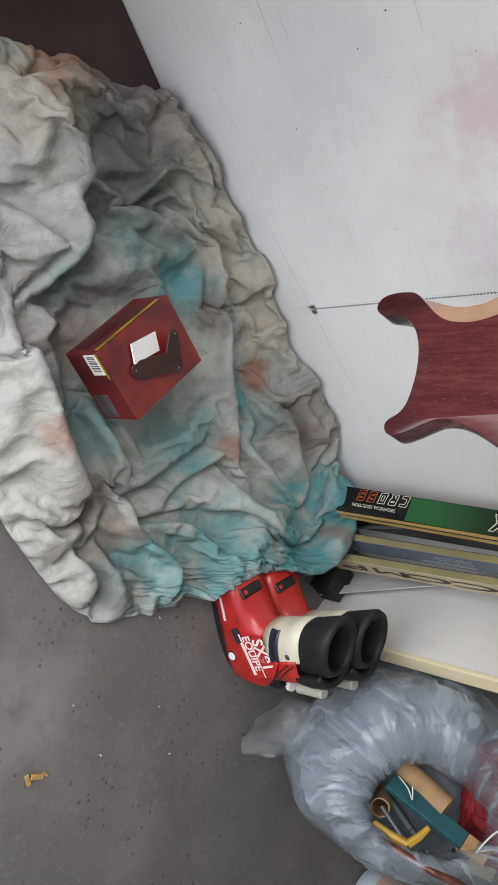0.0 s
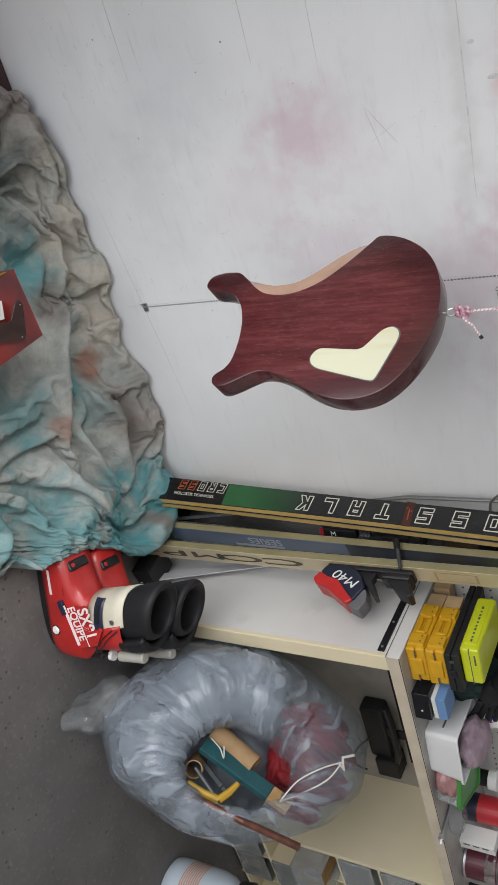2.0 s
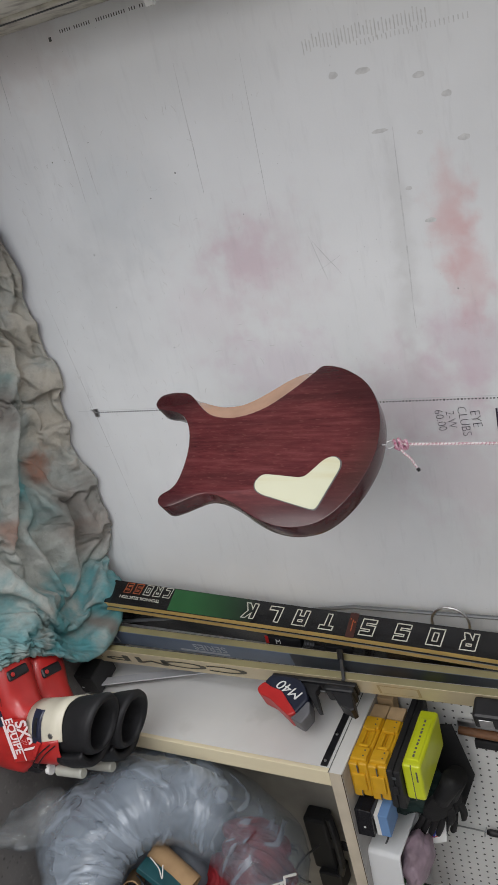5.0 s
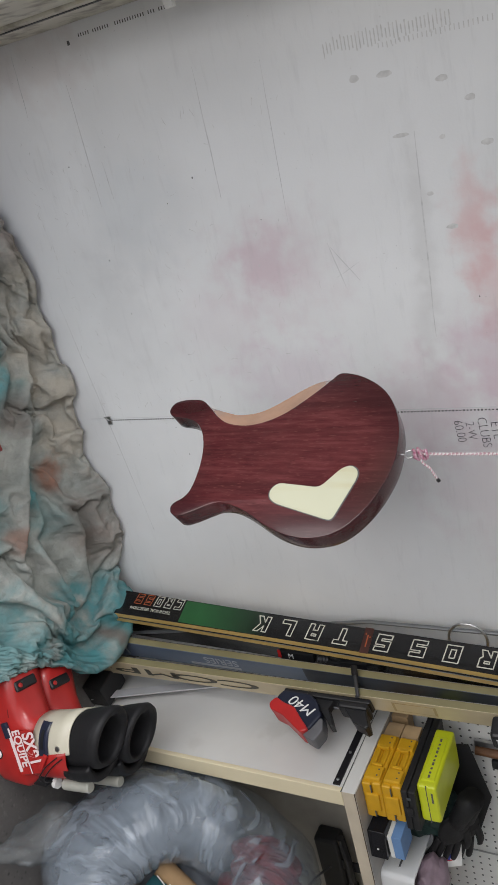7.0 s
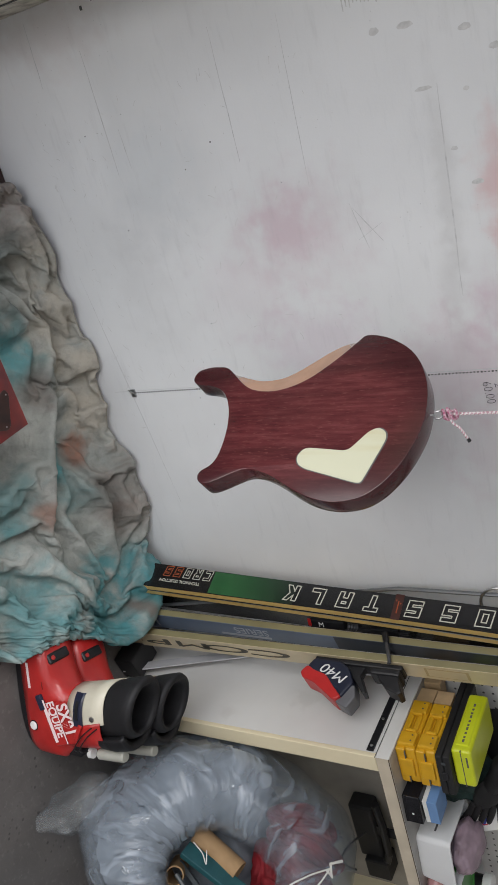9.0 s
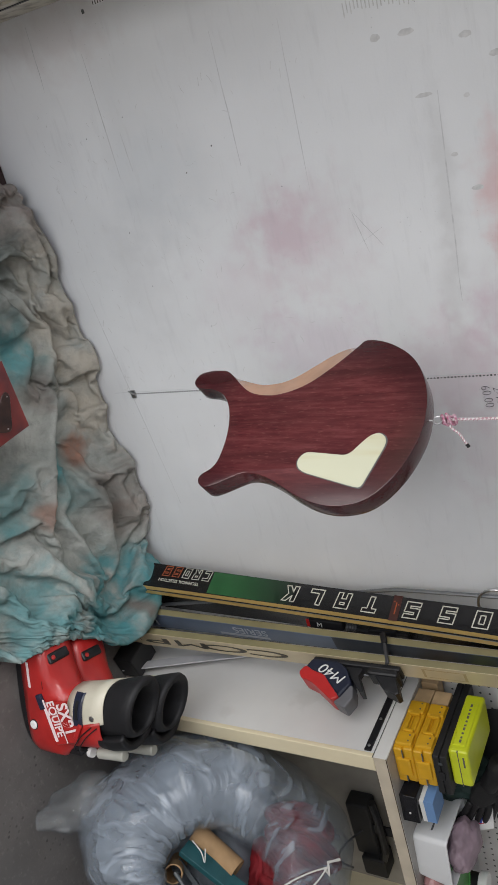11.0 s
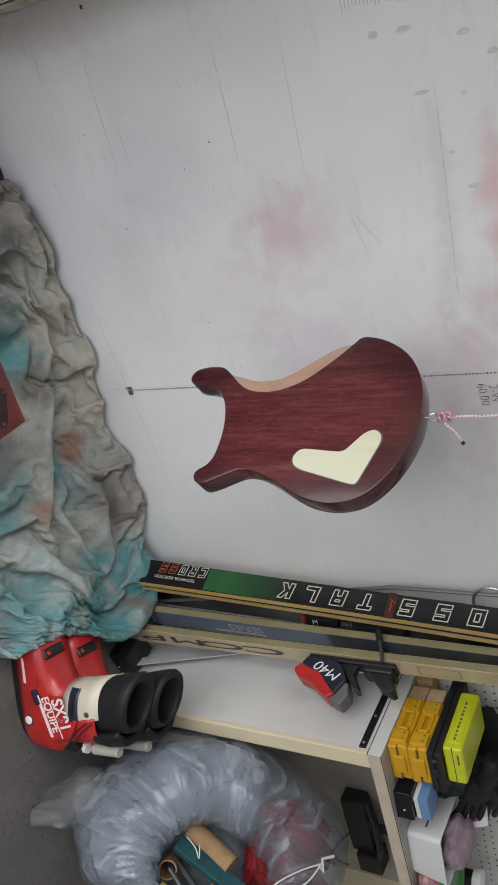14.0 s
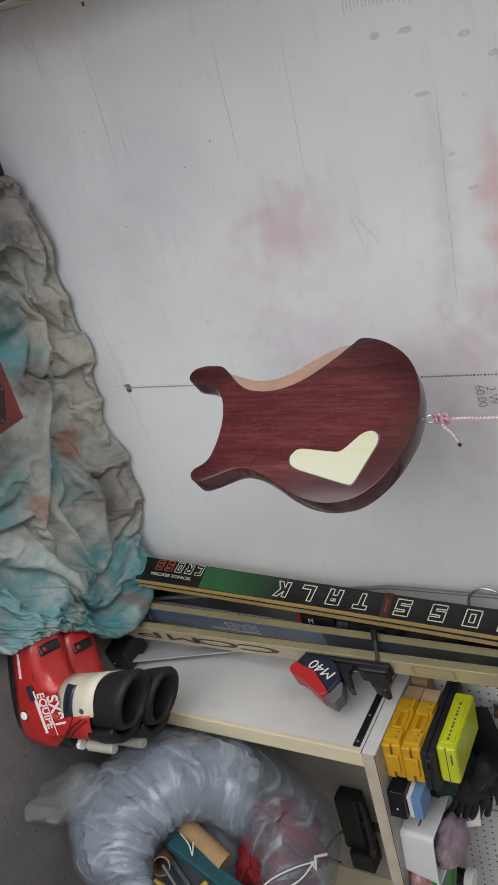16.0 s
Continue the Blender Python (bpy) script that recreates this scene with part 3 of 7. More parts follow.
def ski_frame(foot, azimuth, lean_x, lean_y):
    """Local axes of a standing ski: x across its face, y up along it, z out of its face."""
    a = radians(azimuth)
    across = Vector((math.cos(a), -math.sin(a), 0))
    along = Vector((lean_x, lean_y, 1)).normalized()
    return axes(foot, across - along * across.dot(along), along)


def ski(name, label, foot, azimuth, lean_x, lean_y, width, thick, length, top, wall, core):
    """A standing ski: top sheet, two sidewalls, steel edges, base, rounded tail and turned-up tip."""
    m = ski_frame(foot, azimuth, lean_x, lean_y)
    s = empty(name, m, label, "ski", "skis leaning in the corner")
    n = 40

    def half(v):
        u = v / length
        return width / 2 * (1.0 - 0.16 * math.sin(math.pi * min(1, u * 1.02)) + 0.10 * u ** 3) * min(1, 0.55 + v / 0.03) * min(1.0, 0.05 + ((length - v) / 0.16) ** 0.6 if v > length - 0.16 else 1.0)

    def rise(v):
        return 0.0 if v < length - 0.22 else 0.06 * ((v - length + 0.22) / 0.22) ** 2

    vs = [length * i / n for i in range(n + 1)]

    def slab(z0, z1, k0, k1, x_in=0.0):
        b = bmesh.new()
        rows = []
        for v in vs:
            h = half(v) - x_in
            r = rise(v)
            rows.append([b.verts.new((x, v, z + r)) for x, z in ((-h * k0, z0), (h * k0, z0), (h * k1, z1), (-h * k1, z1))])
        for p, q in zip(rows, rows[1:]):
            for k in range(4):
                b.faces.new((p[k], p[(k + 1) % 4], q[(k + 1) % 4], q[k]))
        b.faces.new(rows[0])
        b.faces.new(rows[-1][::-1])
        return b
    part("base", slab(-thick, -thick + 0.0015, 1.0, 1.0, 0.001), M_RUBBER, s)
    part("steel_edge", slab(-thick + 0.0016, -thick + 0.0029, 1.0, 1.0), M_SCREW, s)
    part("sidewall", slab(-thick + 0.0030, -0.0012, 1.0, 0.985), wall, s)
    part("top_sheet", slab(-0.0011, 0.0, 0.985, 0.975), top, s)
    return s


DOWN_T = lambda x, y: axes((x, y, 0.0009), (0, -1, 0), (1, 0, 0))   # lettering that reads downwards
# angular outlined letters: corners on a grid six wide and eight high, two digits a corner, rings parted by spaces
BLOCKS = {"R": "002023406053646808 25454626", "O": "00606808 22424626", "S": "006065252666680803434202", "T": "2040466668080626",
          "A": "00202343406068082808 25454626", "L": "006062222808", "K": "0020234060446848252808", "C": "0060622226666808"}


def block_letter(ch, w, h, m, material, parent, r):
    b = bmesh.new()
    for ring_ in BLOCKS[ch].split():
        q = [Vector((int(ring_[k]) / 6 * w + int(ring_[k + 1]) / 8 * h * 0.12, int(ring_[k + 1]) / 8 * h, 0)) for k in range(0, len(ring_), 2)]
        for a, c in zip(q, q[1:] + q[:1]):
            d = (c - a).normalized()
            s = Vector((-d.y, d.x, 0)) * r
            a, c = a - d * r, c + d * r
            lo_, hi_ = Vector((0, 0, -0.0003)), Vector((0, 0, 0.0004))
            v = [b.verts.new(p + o) for o in (lo_, hi_) for p in (a - s, c - s, c + s, a + s)]
            for f in ((4, 5, 6, 7), (0, 1, 5, 4), (1, 2, 6, 5), (2, 3, 7, 6), (3, 0, 4, 7)):
                b.faces.new([v[k] for k in f])
    b.transform(m)
    return part("lettering", b, material, parent)


# black and green pair, base to base
sk = ski("ski", "black and green ski with gold sidewalls and outlined letters", (1.1202, 1.490, 0.0), 68, 0.0622, 0.012, 0.0815, 0.0235, 1.95, M_SKIBLK, M_GOLD, None)
sk2 = ski("ski", "black ski with gold sidewalls, base to base with its pair", (1.1647, 1.508, 0.0), 68 + 180, 0.0662, 0.012, 0.0815, 0.0235, 1.95, M_SKIBLK, M_GOLD, None)
band = box(-0.0345, 0.0345, 0.335, 0.60, -0.0006, 0.0006)
part("green_panel", band, M_SKIGRN, sk, "green fading panel")
for z, ch in zip((1.205, 1.122, 1.038, 0.948, 0.838, 0.762, 0.684, 0.610), "ROSSTALK"):
    block_letter(ch, 0.037, 0.046, DOWN_T(-0.023, z), M_LETTER, sk, 0.0014)
part("small_panel", box(-0.036, 0.036, 0.872, 0.895, 0.0002, 0.0008), mat("dark_red_panel", (0.06, 0.02, 0.015), 0.4), sk)
for i in range(3):
    part("line_of_writing", box(-0.020 + i * 0.004, -0.016 + i * 0.004 + 0.030 * (i == 1), 0.876 + 0.006 * i, 0.879 + 0.006 * i, 0.0009, 0.0012), M_ORANGE, sk)
for i, ch in enumerate("CROSS"):
    block_letter(ch, 0.022, 0.032, DOWN_T(-0.034, 0.330 - i * 0.034), M_ORANGE if i > 2 else M_LETTER, sk, 0.0009)
lettering("TECHNICAL SELECTION", 0.0135, DOWN_T(0.008, 0.300), M_LETTER, sk, sx=0.95)

# blue and cream pair
skb = ski("ski", "blue-grey ski with olive sidewalls and worn lettering", (1.2661, 1.447, 0.0), -20, 0.0316, 0.03, 0.0784, 0.022, 1.9, M_SKIBLU, M_OLIVE, None)
lettering("SERIES", 0.044, DOWN_T(-0.020, 0.50), M_GREYL, skb, sx=0.9)
lettering("US", 0.072, DOWN_T(-0.026, 0.13), M_GREYL, skb, sx=0.9)
part("line_of_writing", box(0.016, 0.026, 0.34, 0.50, 0.0003, 0.0010), M_GREYL, skb)
part("worn_panel", box(-0.034, 0.034, 0.70, 1.7, 0.0002, 0.0006), mat("ski_dark_blue", (0.05, 0.06, 0.075), 0.35, var=0.3, scale=12), skb)
skc = ski("ski", "cream ski with olive sidewalls and dark lettering", (1.3049, 1.402, 0.0), -20, 0.0, 0.02, 0.0764, 0.022, 1.9, M_SKICRM, M_OLIVE, None)
for i, ch in enumerate("COMP"):
    lettering(ch, 0.046, DOWN_T(-0.016, 0.59 - i * 0.130), M_LETTERD, skc, sx=3.6 if ch == "M" else 4.4)
part("line_of_writing", box(-0.012, 0.014, 0.040, 0.047, 0.0003, 0.0010), M_LETTERD, skc)
lettering("USA", 0.022, DOWN_T(-0.008, 0.085), M_LETTERD, skc, sx=0.9)
part("outlined_panel", box(-0.020, 0.020, 0.955, 1.065, 0.0003, 0.0008), mat("tan_panel", (0.40, 0.30, 0.15), 0.4, var=0.1, scale=20), skc)
part("outlined_panel", box(-0.017, 0.017, 0.962, 1.058, 0.0009, 0.0012), M_SKICRM, skc)


M_GREYARM = mat("dark_steel", (0.10, 0.10, 0.105), 0.4, metal=0.6)


def binding(parent_ski, v, tall=1.36):
    """A ski binding on a top sheet: base rail, tilted heel housing in navy and red, grey lug, toe lever, brake arms."""
    f = parent_ski.matrix_world @ pose(0.0, v, 0.0)
    bnd = empty("ski_binding", f, "navy and red ski binding with black brake arms", "binding", "bindings on the skis")
    side = axes((-0.028, 0, 0), (0, 1, 0), (0, 0, 1)) @ pose(0, 0, 0.056)
    up = lambda pts: [(a, 0.004 + b * 1.14) for a, b in pts]
    part("rail", box(-0.022, 0.022, -0.105, 0.045, 0.001, 0.013, 0.003), M_BLACK, bnd)
    navy = up([(-0.104, 0.004), (-0.113, 0.022), (-0.100, 0.032), (-0.078, 0.040), (-0.060, 0.060), (-0.042, 0.078), (-0.027, 0.046), (-0.040, 0.018), (-0.058, 0.004)])
    hs = part("housing", prism([(p.x, p.y) for p in rounded2(navy)], -0.056, 0.0, 0.004, 2, side), mat("navy_plastic", (0.012, 0.016, 0.035), 0.4, var=0.1, scale=30), bnd, "navy housing")
    red = up([(-0.112, 0.021), (-0.122, 0.036), (-0.116, 0.048), (-0.093, 0.056), (-0.053, 0.086), (-0.041, 0.077), (-0.060, 0.056), (-0.076, 0.036), (-0.098, 0.030)])
    part("red_cover", prism([(p.x, p.y) for p in rounded2(red)], -0.058, 0.002, 0.003, 2, side), mat("red_plastic", (0.50, 0.02, 0.02), 0.4, var=0.1, scale=30), bnd, "red cover")
    lug = up([(-0.044, 0.076), (-0.052, 0.086), (-0.030, 0.096), (-0.020, 0.072), (-0.025, 0.048), (-0.034, 0.050)])
    part("heel_lug", prism([(p.x, p.y) for p in rounded2(lug)], -0.05, -0.004, 0.003, 2, side), mat("grey_plastic", (0.13, 0.13, 0.14), 0.45, var=0.1, scale=30), bnd, "grey lug")
    part("heel_tongue", prism(up([(-0.034, 0.03), (-0.012, 0.060), (-0.006, 0.058), (-0.022, 0.024)]), -0.044, -0.012, 0.002, 2, side), M_BLACK, bnd)
    part("strut", prism(up([(-0.058, 0.0), (-0.036, 0.034), (-0.024, 0.030), (-0.016, 0.0)]), -0.040, -0.016, 0.002, 2, side), M_BLACK, bnd)
    lettering("M40", 0.031, axes((-0.0292, -0.036, 0.046), (0, -1, 0), (0, 0, 1)) @ pose(0, 0, 0, 0, 0, -31), M_WHITEP, hs, sx=0.95)
    part("toe_plate", box(-0.028, 0.028, -0.006, 0.044, 0.013, 0.030, 0.005), M_BLACK, bnd)
    lever = [(0.0, 0.012), (0.006, 0.030), (0.026, 0.058), (0.047, 0.068), (0.052, 0.062), (0.043, 0.036), (0.040, 0.012)]
    part("toe_lever", prism(lever, -0.022, 0.022, 0.003, 2, axes((0, 0, 0), (0, 1, 0), (0, 0, 1))), M_BLACK, bnd)
    part("spring", tube([(0.0, -0.018, 0.022), (0.004, -0.008, 0.020), (-0.004, 0.0, 0.020)], 0.0025, 8), M_GREYARM, bnd)
    for sx, a, c in ((-0.036, (0.027, 0.006), (0.010, -0.056)), (0.036, (0.012, -0.040), (-0.020, -0.010))):
        a, c = Vector((sx, *a)), Vector((sx * 1.1, *c))
        part("brake_arm", tube([a, a.lerp(c, 0.6), c], 0.003, 8), M_GREYARM, bnd)
        part("brake_foot", tube([a.lerp(c, 0.75), c + (c - a) * 0.12], 0.0055, 8), M_BLACK, bnd)
    part("brake_link", tube([(-0.030, 0.024, 0.004), (0.0, 0.012, -0.040), (0.036, 0.012, -0.040)], 0.003, 8), M_GREYARM, bnd)
    grow = Matrix.Translation((0, -0.03, 0)) @ Matrix.Diagonal((1.08, 1.58, tall, 1)) @ Matrix.Translation((0, 0.03, 0))
    for ob in list(bnd.children) + list(hs.children):
        ob.data.transform(grow)
    return bnd


def rounded2(pts, r=0.005, k=3):
    """A polygon with slightly rounded corners."""
    res = []
    for i, p in enumerate(pts):
        p, a, c = Vector(p), Vector(pts[i - 1]), Vector(pts[(i + 1) % len(pts)])
        ra, rb = min(r, (a - p).length * 0.4), min(r, (c - p).length * 0.4)
        q, e = p + (a - p).normalized() * ra, p + (c - p).normalized() * rb
        res += [(1 - u) ** 2 * q + 2 * u * (1 - u) * p + u * u * e for u in (0.0, 0.5, 1.0)]
    return res


binding(skc, 0.815, tall=1.16)
skd = ski("ski", "dark worn ski standing behind the others", (1.252, 1.540, 0.0), -14, 0.045, 0.012, 0.100, 0.018, 1.85, M_SKIBLK, M_OLIVE, None)
upper = empty("ski_binding", skc.matrix_world @ pose(0, 1.26, 0), "black ski binding toe piece with a steel plate", "binding", "bindings on the skis")
part("toe_block", box(-0.030, 0.030, -0.06, 0.06, 0.001, 0.055, 0.008), M_BLACK, upper)
part("steel_plate", box(-0.020, 0.020, -0.045, -0.012, 0.0555, 0.058, 0.001), M_SCREW, upper)
part("wing", box(-0.034, 0.034, 0.015, 0.05, 0.055, 0.075, 0.006), M_BLACK, upper)

# black heel unit that shows in the gap between the pairs of skis
rear = empty("ski_binding", pose(1.272, 1.524, 0.690), "black ski binding with a white letter between the skis", "binding", "bindings on the skis")
part("housing", box(-0.018, 0.014, -0.012, 0.012, -0.085, 0.020, 0.005), M_BLACK, rear)
part("red_edge", box(-0.020, 0.006, -0.0135, -0.0118, -0.088, -0.078, 0.0006), bpy.data.materials["red_plastic"], rear)
lettering("M", 0.022, axes((0.004, -0.0130, -0.040), (0, 0, -1), (-1, 0, 0)), M_WHITEP, rear)
part("spring", lathe([(0.009, 0.0), (0.011, 0.004), (0.009, 0.008), (0.011, 0.012), (0.009, 0.016), (0.011, 0.020), (0.009, 0.024), (0.011, 0.028), (0.009, 0.032)], 16, pose(0.004, 0, 0.026)), M_GREYARM, rear)
part("lever", tube([(0.006, -0.004, 0.055), (0.010, -0.006, 0.12), (0.002, -0.004, 0.20)], [0.007, 0.006, 0.004], 8), M_BLACK, rear)
part("heel_plate", box(-0.004, 0.016, -0.010, 0.010, 0.09, 0.17, 0.003), M_BLACK, rear)

# ski pole with basket ring beside the black skis, aluminium straightedge, black block
pole = empty("ski_pole", pose(1.225, 1.575, 0.0), "thin grey ski pole with a wire basket ring", "pole")
part("shaft", tube([(0.055, -0.06, 0.0), (-0.05, 0.0, 0.86), (-0.055, 0.01, 1.75)], 0.0055, 10), mat("pole_grey", (0.25, 0.26, 0.27), 0.35, metal=0.6, var=0.1, scale=30), pole)
part("basket_ring", tube([(-0.030 + 0.048 * math.cos(k * math.pi / 12), -0.004, 1.12 + 0.048 * math.sin(k * math.pi / 12)) for k in range(25)], 0.0035, 8), M_SCREW, pole)
edge = tagged(part("aluminium_straightedge", box(0.0, 0.60, -0.016, 0.016, -0.002, 0.002, 0.0006, 1, axes((1.398, 1.366, 0.006), (0.008, 0.207, 0.55), (0, -0.55, 0.207))),
                   mat("dull_aluminium", (0.66, 0.66, 0.68), 0.55, metal=0.3, var=0.15, scale=15)), "dull aluminium straightedge leaning on the bench side", "ruler")
tagged(part("black_block", box(-0.04, 0.04, -0.05, 0.05, 0.0, 0.07, 0.004, 2, pose(1.375, 1.40, 0, 0, 0, 12)), M_BLK2), "black plastic block on the floor beside the bench", "block")

# ---- guitar body hanging on a cord ----
M_MAHO = mat("stained_mahogany", (0.115, 0.020, 0.022), 0.26, coat=0.4, spec=0.4)
bsdf(M_MAHO).inputs["Coat Roughness"].default_value = 0.12
t = M_MAHO.node_tree
tcm = t.nodes.new("ShaderNodeTexCoord")
mpm = node(M_MAHO, "ShaderNodeMapping")
mpm.inputs["Scale"].default_value = (110, 110, 12)
t.links.new(tcm.outputs["Object"], mpm.inputs["Vector"])
g1 = node(M_MAHO, "ShaderNodeTexNoise", Scale=1.0, Detail=6.0, Roughness=0.6)
t.links.new(mpm.outputs[0], g1.inputs["Vector"])
rm = t.nodes.new("ShaderNodeValToRGB")
for k, (p, c) in enumerate(((0.30, (0.072, 0.014, 0.017)), (0.50, (0.112, 0.024, 0.027)), (0.72, (0.158, 0.042, 0.044)))):
    e = rm.color_ramp.elements[k] if k < 2 else rm.color_ramp.elements.new(p)
    e.position, e.color = p, (*c, 1)
t.links.new(g1.outputs["Fac"], rm.inputs["Fac"])
t.links.new(rm.outputs["Color"], bsdf(M_MAHO).inputs["Base Color"])
mpp = node(M_MAHO, "ShaderNodeMapping")
mpp.inputs["Scale"].default_value = (420, 420, 42)
t.links.new(tcm.outputs["Object"], mpp.inputs["Vector"])
g2 = node(M_MAHO, "ShaderNodeTexNoise", Scale=1.0, Detail=3.0)
t.links.new(mpp.outputs[0], g2.inputs["Vector"])
r3 = t.nodes.new("ShaderNodeMapRange")
for k, v in (("From Min", 0.60), ("From Max", 0.72), ("To Min", 0.0), ("To Max", 0.55)):
    r3.inputs[k].default_value = v
t.links.new(g2.outputs["Fac"], r3.inputs["Value"])
mix_in(M_MAHO, r3.outputs["Result"], (0.030, 0.006, 0.008))
# broad dark bands and short pale flecks along the grain
for scl, lo, hi, k, col in (((22, 22, 0.9), 0.48, 0.66, 0.55, (0.040, 0.010, 0.011)), ((300, 300, 60), 0.58, 0.72, 0.60, (0.20, 0.070, 0.062))):
    mpb = node(M_MAHO, "ShaderNodeMapping")
    mpb.inputs["Scale"].default_value = scl
    t.links.new(tcm.outputs["Object"], mpb.inputs["Vector"])
    gb = node(M_MAHO, "ShaderNodeTexNoise", Scale=1.0, Detail=4.0)
    t.links.new(mpb.outputs[0], gb.inputs["Vector"])
    rb = t.nodes.new("ShaderNodeMapRange")
    for key, v in (("From Min", lo), ("From Max", hi), ("To Min", 0.0), ("To Max", k)):
        rb.inputs[key].default_value = v
    t.links.new(gb.outputs["Fac"], rb.inputs["Value"])
    mix_in(M_MAHO, rb.outputs["Result"], col)
# darker stain towards the rim
burst = node(M_MAHO, "ShaderNodeMapping")
burst.inputs["Scale"].default_value, burst.inputs["Location"].default_value = (6.6, 0.0, 4.4), (0.07, 0.0, 0.22)
t.links.new(tcm.outputs["Object"], burst.inputs["Vector"])
bl_ = t.nodes.new("ShaderNodeVectorMath")
bl_.operation = "LENGTH"
t.links.new(burst.outputs[0], bl_.inputs[0])
br_ = t.nodes.new("ShaderNodeMapRange")
br_.interpolation_type = "SMOOTHSTEP"
for key, v in (("From Min", 0.72), ("From Max", 1.12), ("To Min", 0.0), ("To Max", 0.65)):
    br_.inputs[key].default_value = v
t.links.new(bl_.outputs["Value"], br_.inputs["Value"])
mix_in(M_MAHO, br_.outputs["Result"], (0.028, 0.006, 0.009))
M_MAPLE = mat("pale_carve", (0.50, 0.27, 0.15), 0.25, var=0.18, scale=18, coat=0.5)
M_COVER = mat("cream_cover_wood", (0.64, 0.64, 0.48), 0.3, coat=0.3)
t = M_COVER.node_tree
tcc = t.nodes.new("ShaderNodeTexCoord")
mpc = node(M_COVER, "ShaderNodeMapping")
mpc.inputs["Scale"].default_value = (50, 50, 4)
t.links.new(tcc.outputs["Object"], mpc.inputs["Vector"])
g3 = node(M_COVER, "ShaderNodeTexNoise", Scale=1.0, Detail=4.0)
t.links.new(mpc.outputs[0], g3.inputs["Vector"])
rc = t.nodes.new("ShaderNodeMapRange")
for k, v in (("From Min", 0.52), ("From Max", 0.75), ("To Min", 0.0), ("To Max", 0.6)):
    rc.inputs[k].default_value = v
t.links.new(g3.outputs["Fac"], rc.inputs["Value"])
mix_in(M_COVER, rc.outputs["Result"], (0.58, 0.53, 0.32))

# outline of the back, seen from behind: across, up; the belly carve has an inner line on the back and an outer one at the rim
HORN = [(-0.100, -0.323), (-0.112, -0.328), (-0.128, -0.320), (-0.135, -0.296), (-0.135, -0.272), (-0.131, -0.251)]
CARVE_IN = [(-0.111, -0.226), (-0.091, -0.204), (-0.076, -0.180), (-0.069, -0.150), (-0.069, -0.120), (-0.078, -0.085), (-0.095, -0.052), (-0.120, -0.021), (-0.145, 0.006), (-0.169, 0.029)]
CARVE_OUT = [(-0.130, -0.240), (-0.120, -0.208), (-0.113, -0.178), (-0.114, -0.146), (-0.119, -0.125), (-0.131, -0.100), (-0.150, -0.071), (-0.171, -0.040), (-0.185, -0.012), (-0.189, 0.014)]
RIM = [(-0.183, 0.045), (-0.179, 0.075), (-0.166, 0.105), (-0.144, 0.136), (-0.116, 0.159), (-0.083, 0.175), (-0.050, 0.184), (-0.015, 0.187), (0.018, 0.185), (0.050, 0.177), (0.083, 0.164), (0.115, 0.145), (0.142, 0.121),
       (0.159, 0.094), (0.167, 0.059), (0.166, 0.027), (0.158, -0.005), (0.144, -0.037), (0.127, -0.068), (0.113, -0.098), (0.105, -0.125), (0.105, -0.150), (0.114, -0.173), (0.127, -0.200), (0.135, -0.224), (0.130, -0.241), (0.117, -0.247)]
NECK = [(0.106, -0.241), (0.095, -0.225), (0.075, -0.214), (0.035, -0.210), (-0.003, -0.213), (-0.036, -0.222), (-0.062, -0.236), (-0.079, -0.254), (-0.089, -0.282), (-0.093, -0.308)]
GUITAR = pose(0.486, 1.178, 0.979, 0, 0, -57.5)   # x across, z up, -y out of the back
guitar = empty("unfinished_guitar", GUITAR, "glossy red-brown mahogany electric guitar body hanging from a cord", "guitar")
ring = [Vector((p.x, p.y)) for p in spline([(*p, 0) for p in HORN + CARVE_IN + RIM + NECK], 5)]
wide = [Vector((p.x, p.y)) for p in spline([(*p, 0) for p in HORN + CARVE_OUT + RIM + NECK], 5)]
N = len(ring)


def outward(loop):
    res = []
    for i in range(N):
        d = (loop[(i + 1) % N] - loop[i - 1]).normalized()
        res.append(Vector((d.y, -d.x)))
    turned = sum(loop[i].x * loop[(i + 1) % N].y - loop[(i + 1) % N].x * loop[i].y for i in range(N))
    return res if turned > 0 else [-v for v in res]


nrm, nrw = outward(ring), outward(wide)
TH = 0.044
cut = [(ring[i] - wide[i]).length for i in range(N)]
b, bc = bmesh.new(), bmesh.new()
loops = []
for src, away, ins, dep in ((ring, nrm, 0.0022, 0.0), (ring, nrm, 0.0006, 0.0006), (ring, nrm, 0.0, 0.0024), (wide, nrw, 0.0, 0.030), (wide, nrw, 0.0, TH - 0.0024), (wide, nrw, 0.0008, TH - 0.0006), (wide, nrw, 0.0024, TH)):
    loops.append([b.verts.new((*(src[i] - away[i] * ins), dep)) for i in range(N)])
for k in range(len(loops) - 1):
    for i in range(N):
        j = (i + 1) % N
        q = (loops[k][i], loops[k][j], loops[k + 1][j], loops[k + 1][i])
        if k == 2 and max(cut[i], cut[j]) > 0.002:
            bc.faces.new([bc.verts.new(v.co) for v in q])
        else:
            b.faces.new(q)
b.faces.new(loops[0])
b.faces.new(loops[-1][::-1])
turn = Matrix(((1, 0, 0, 0), (0, 0, 1, 0), (0, 1, 0, 0), (0, 0, 0, 1)))
b.transform(turn)
bmesh.ops.remove_doubles(bc, verts=bc.verts, dist=1e-5)
bc.transform(turn)
part("body", b, M_MAHO, guitar, angle=50)
part("belly_carve", bc, M_MAPLE, guitar, "pale natural wood carve", smooth=True)
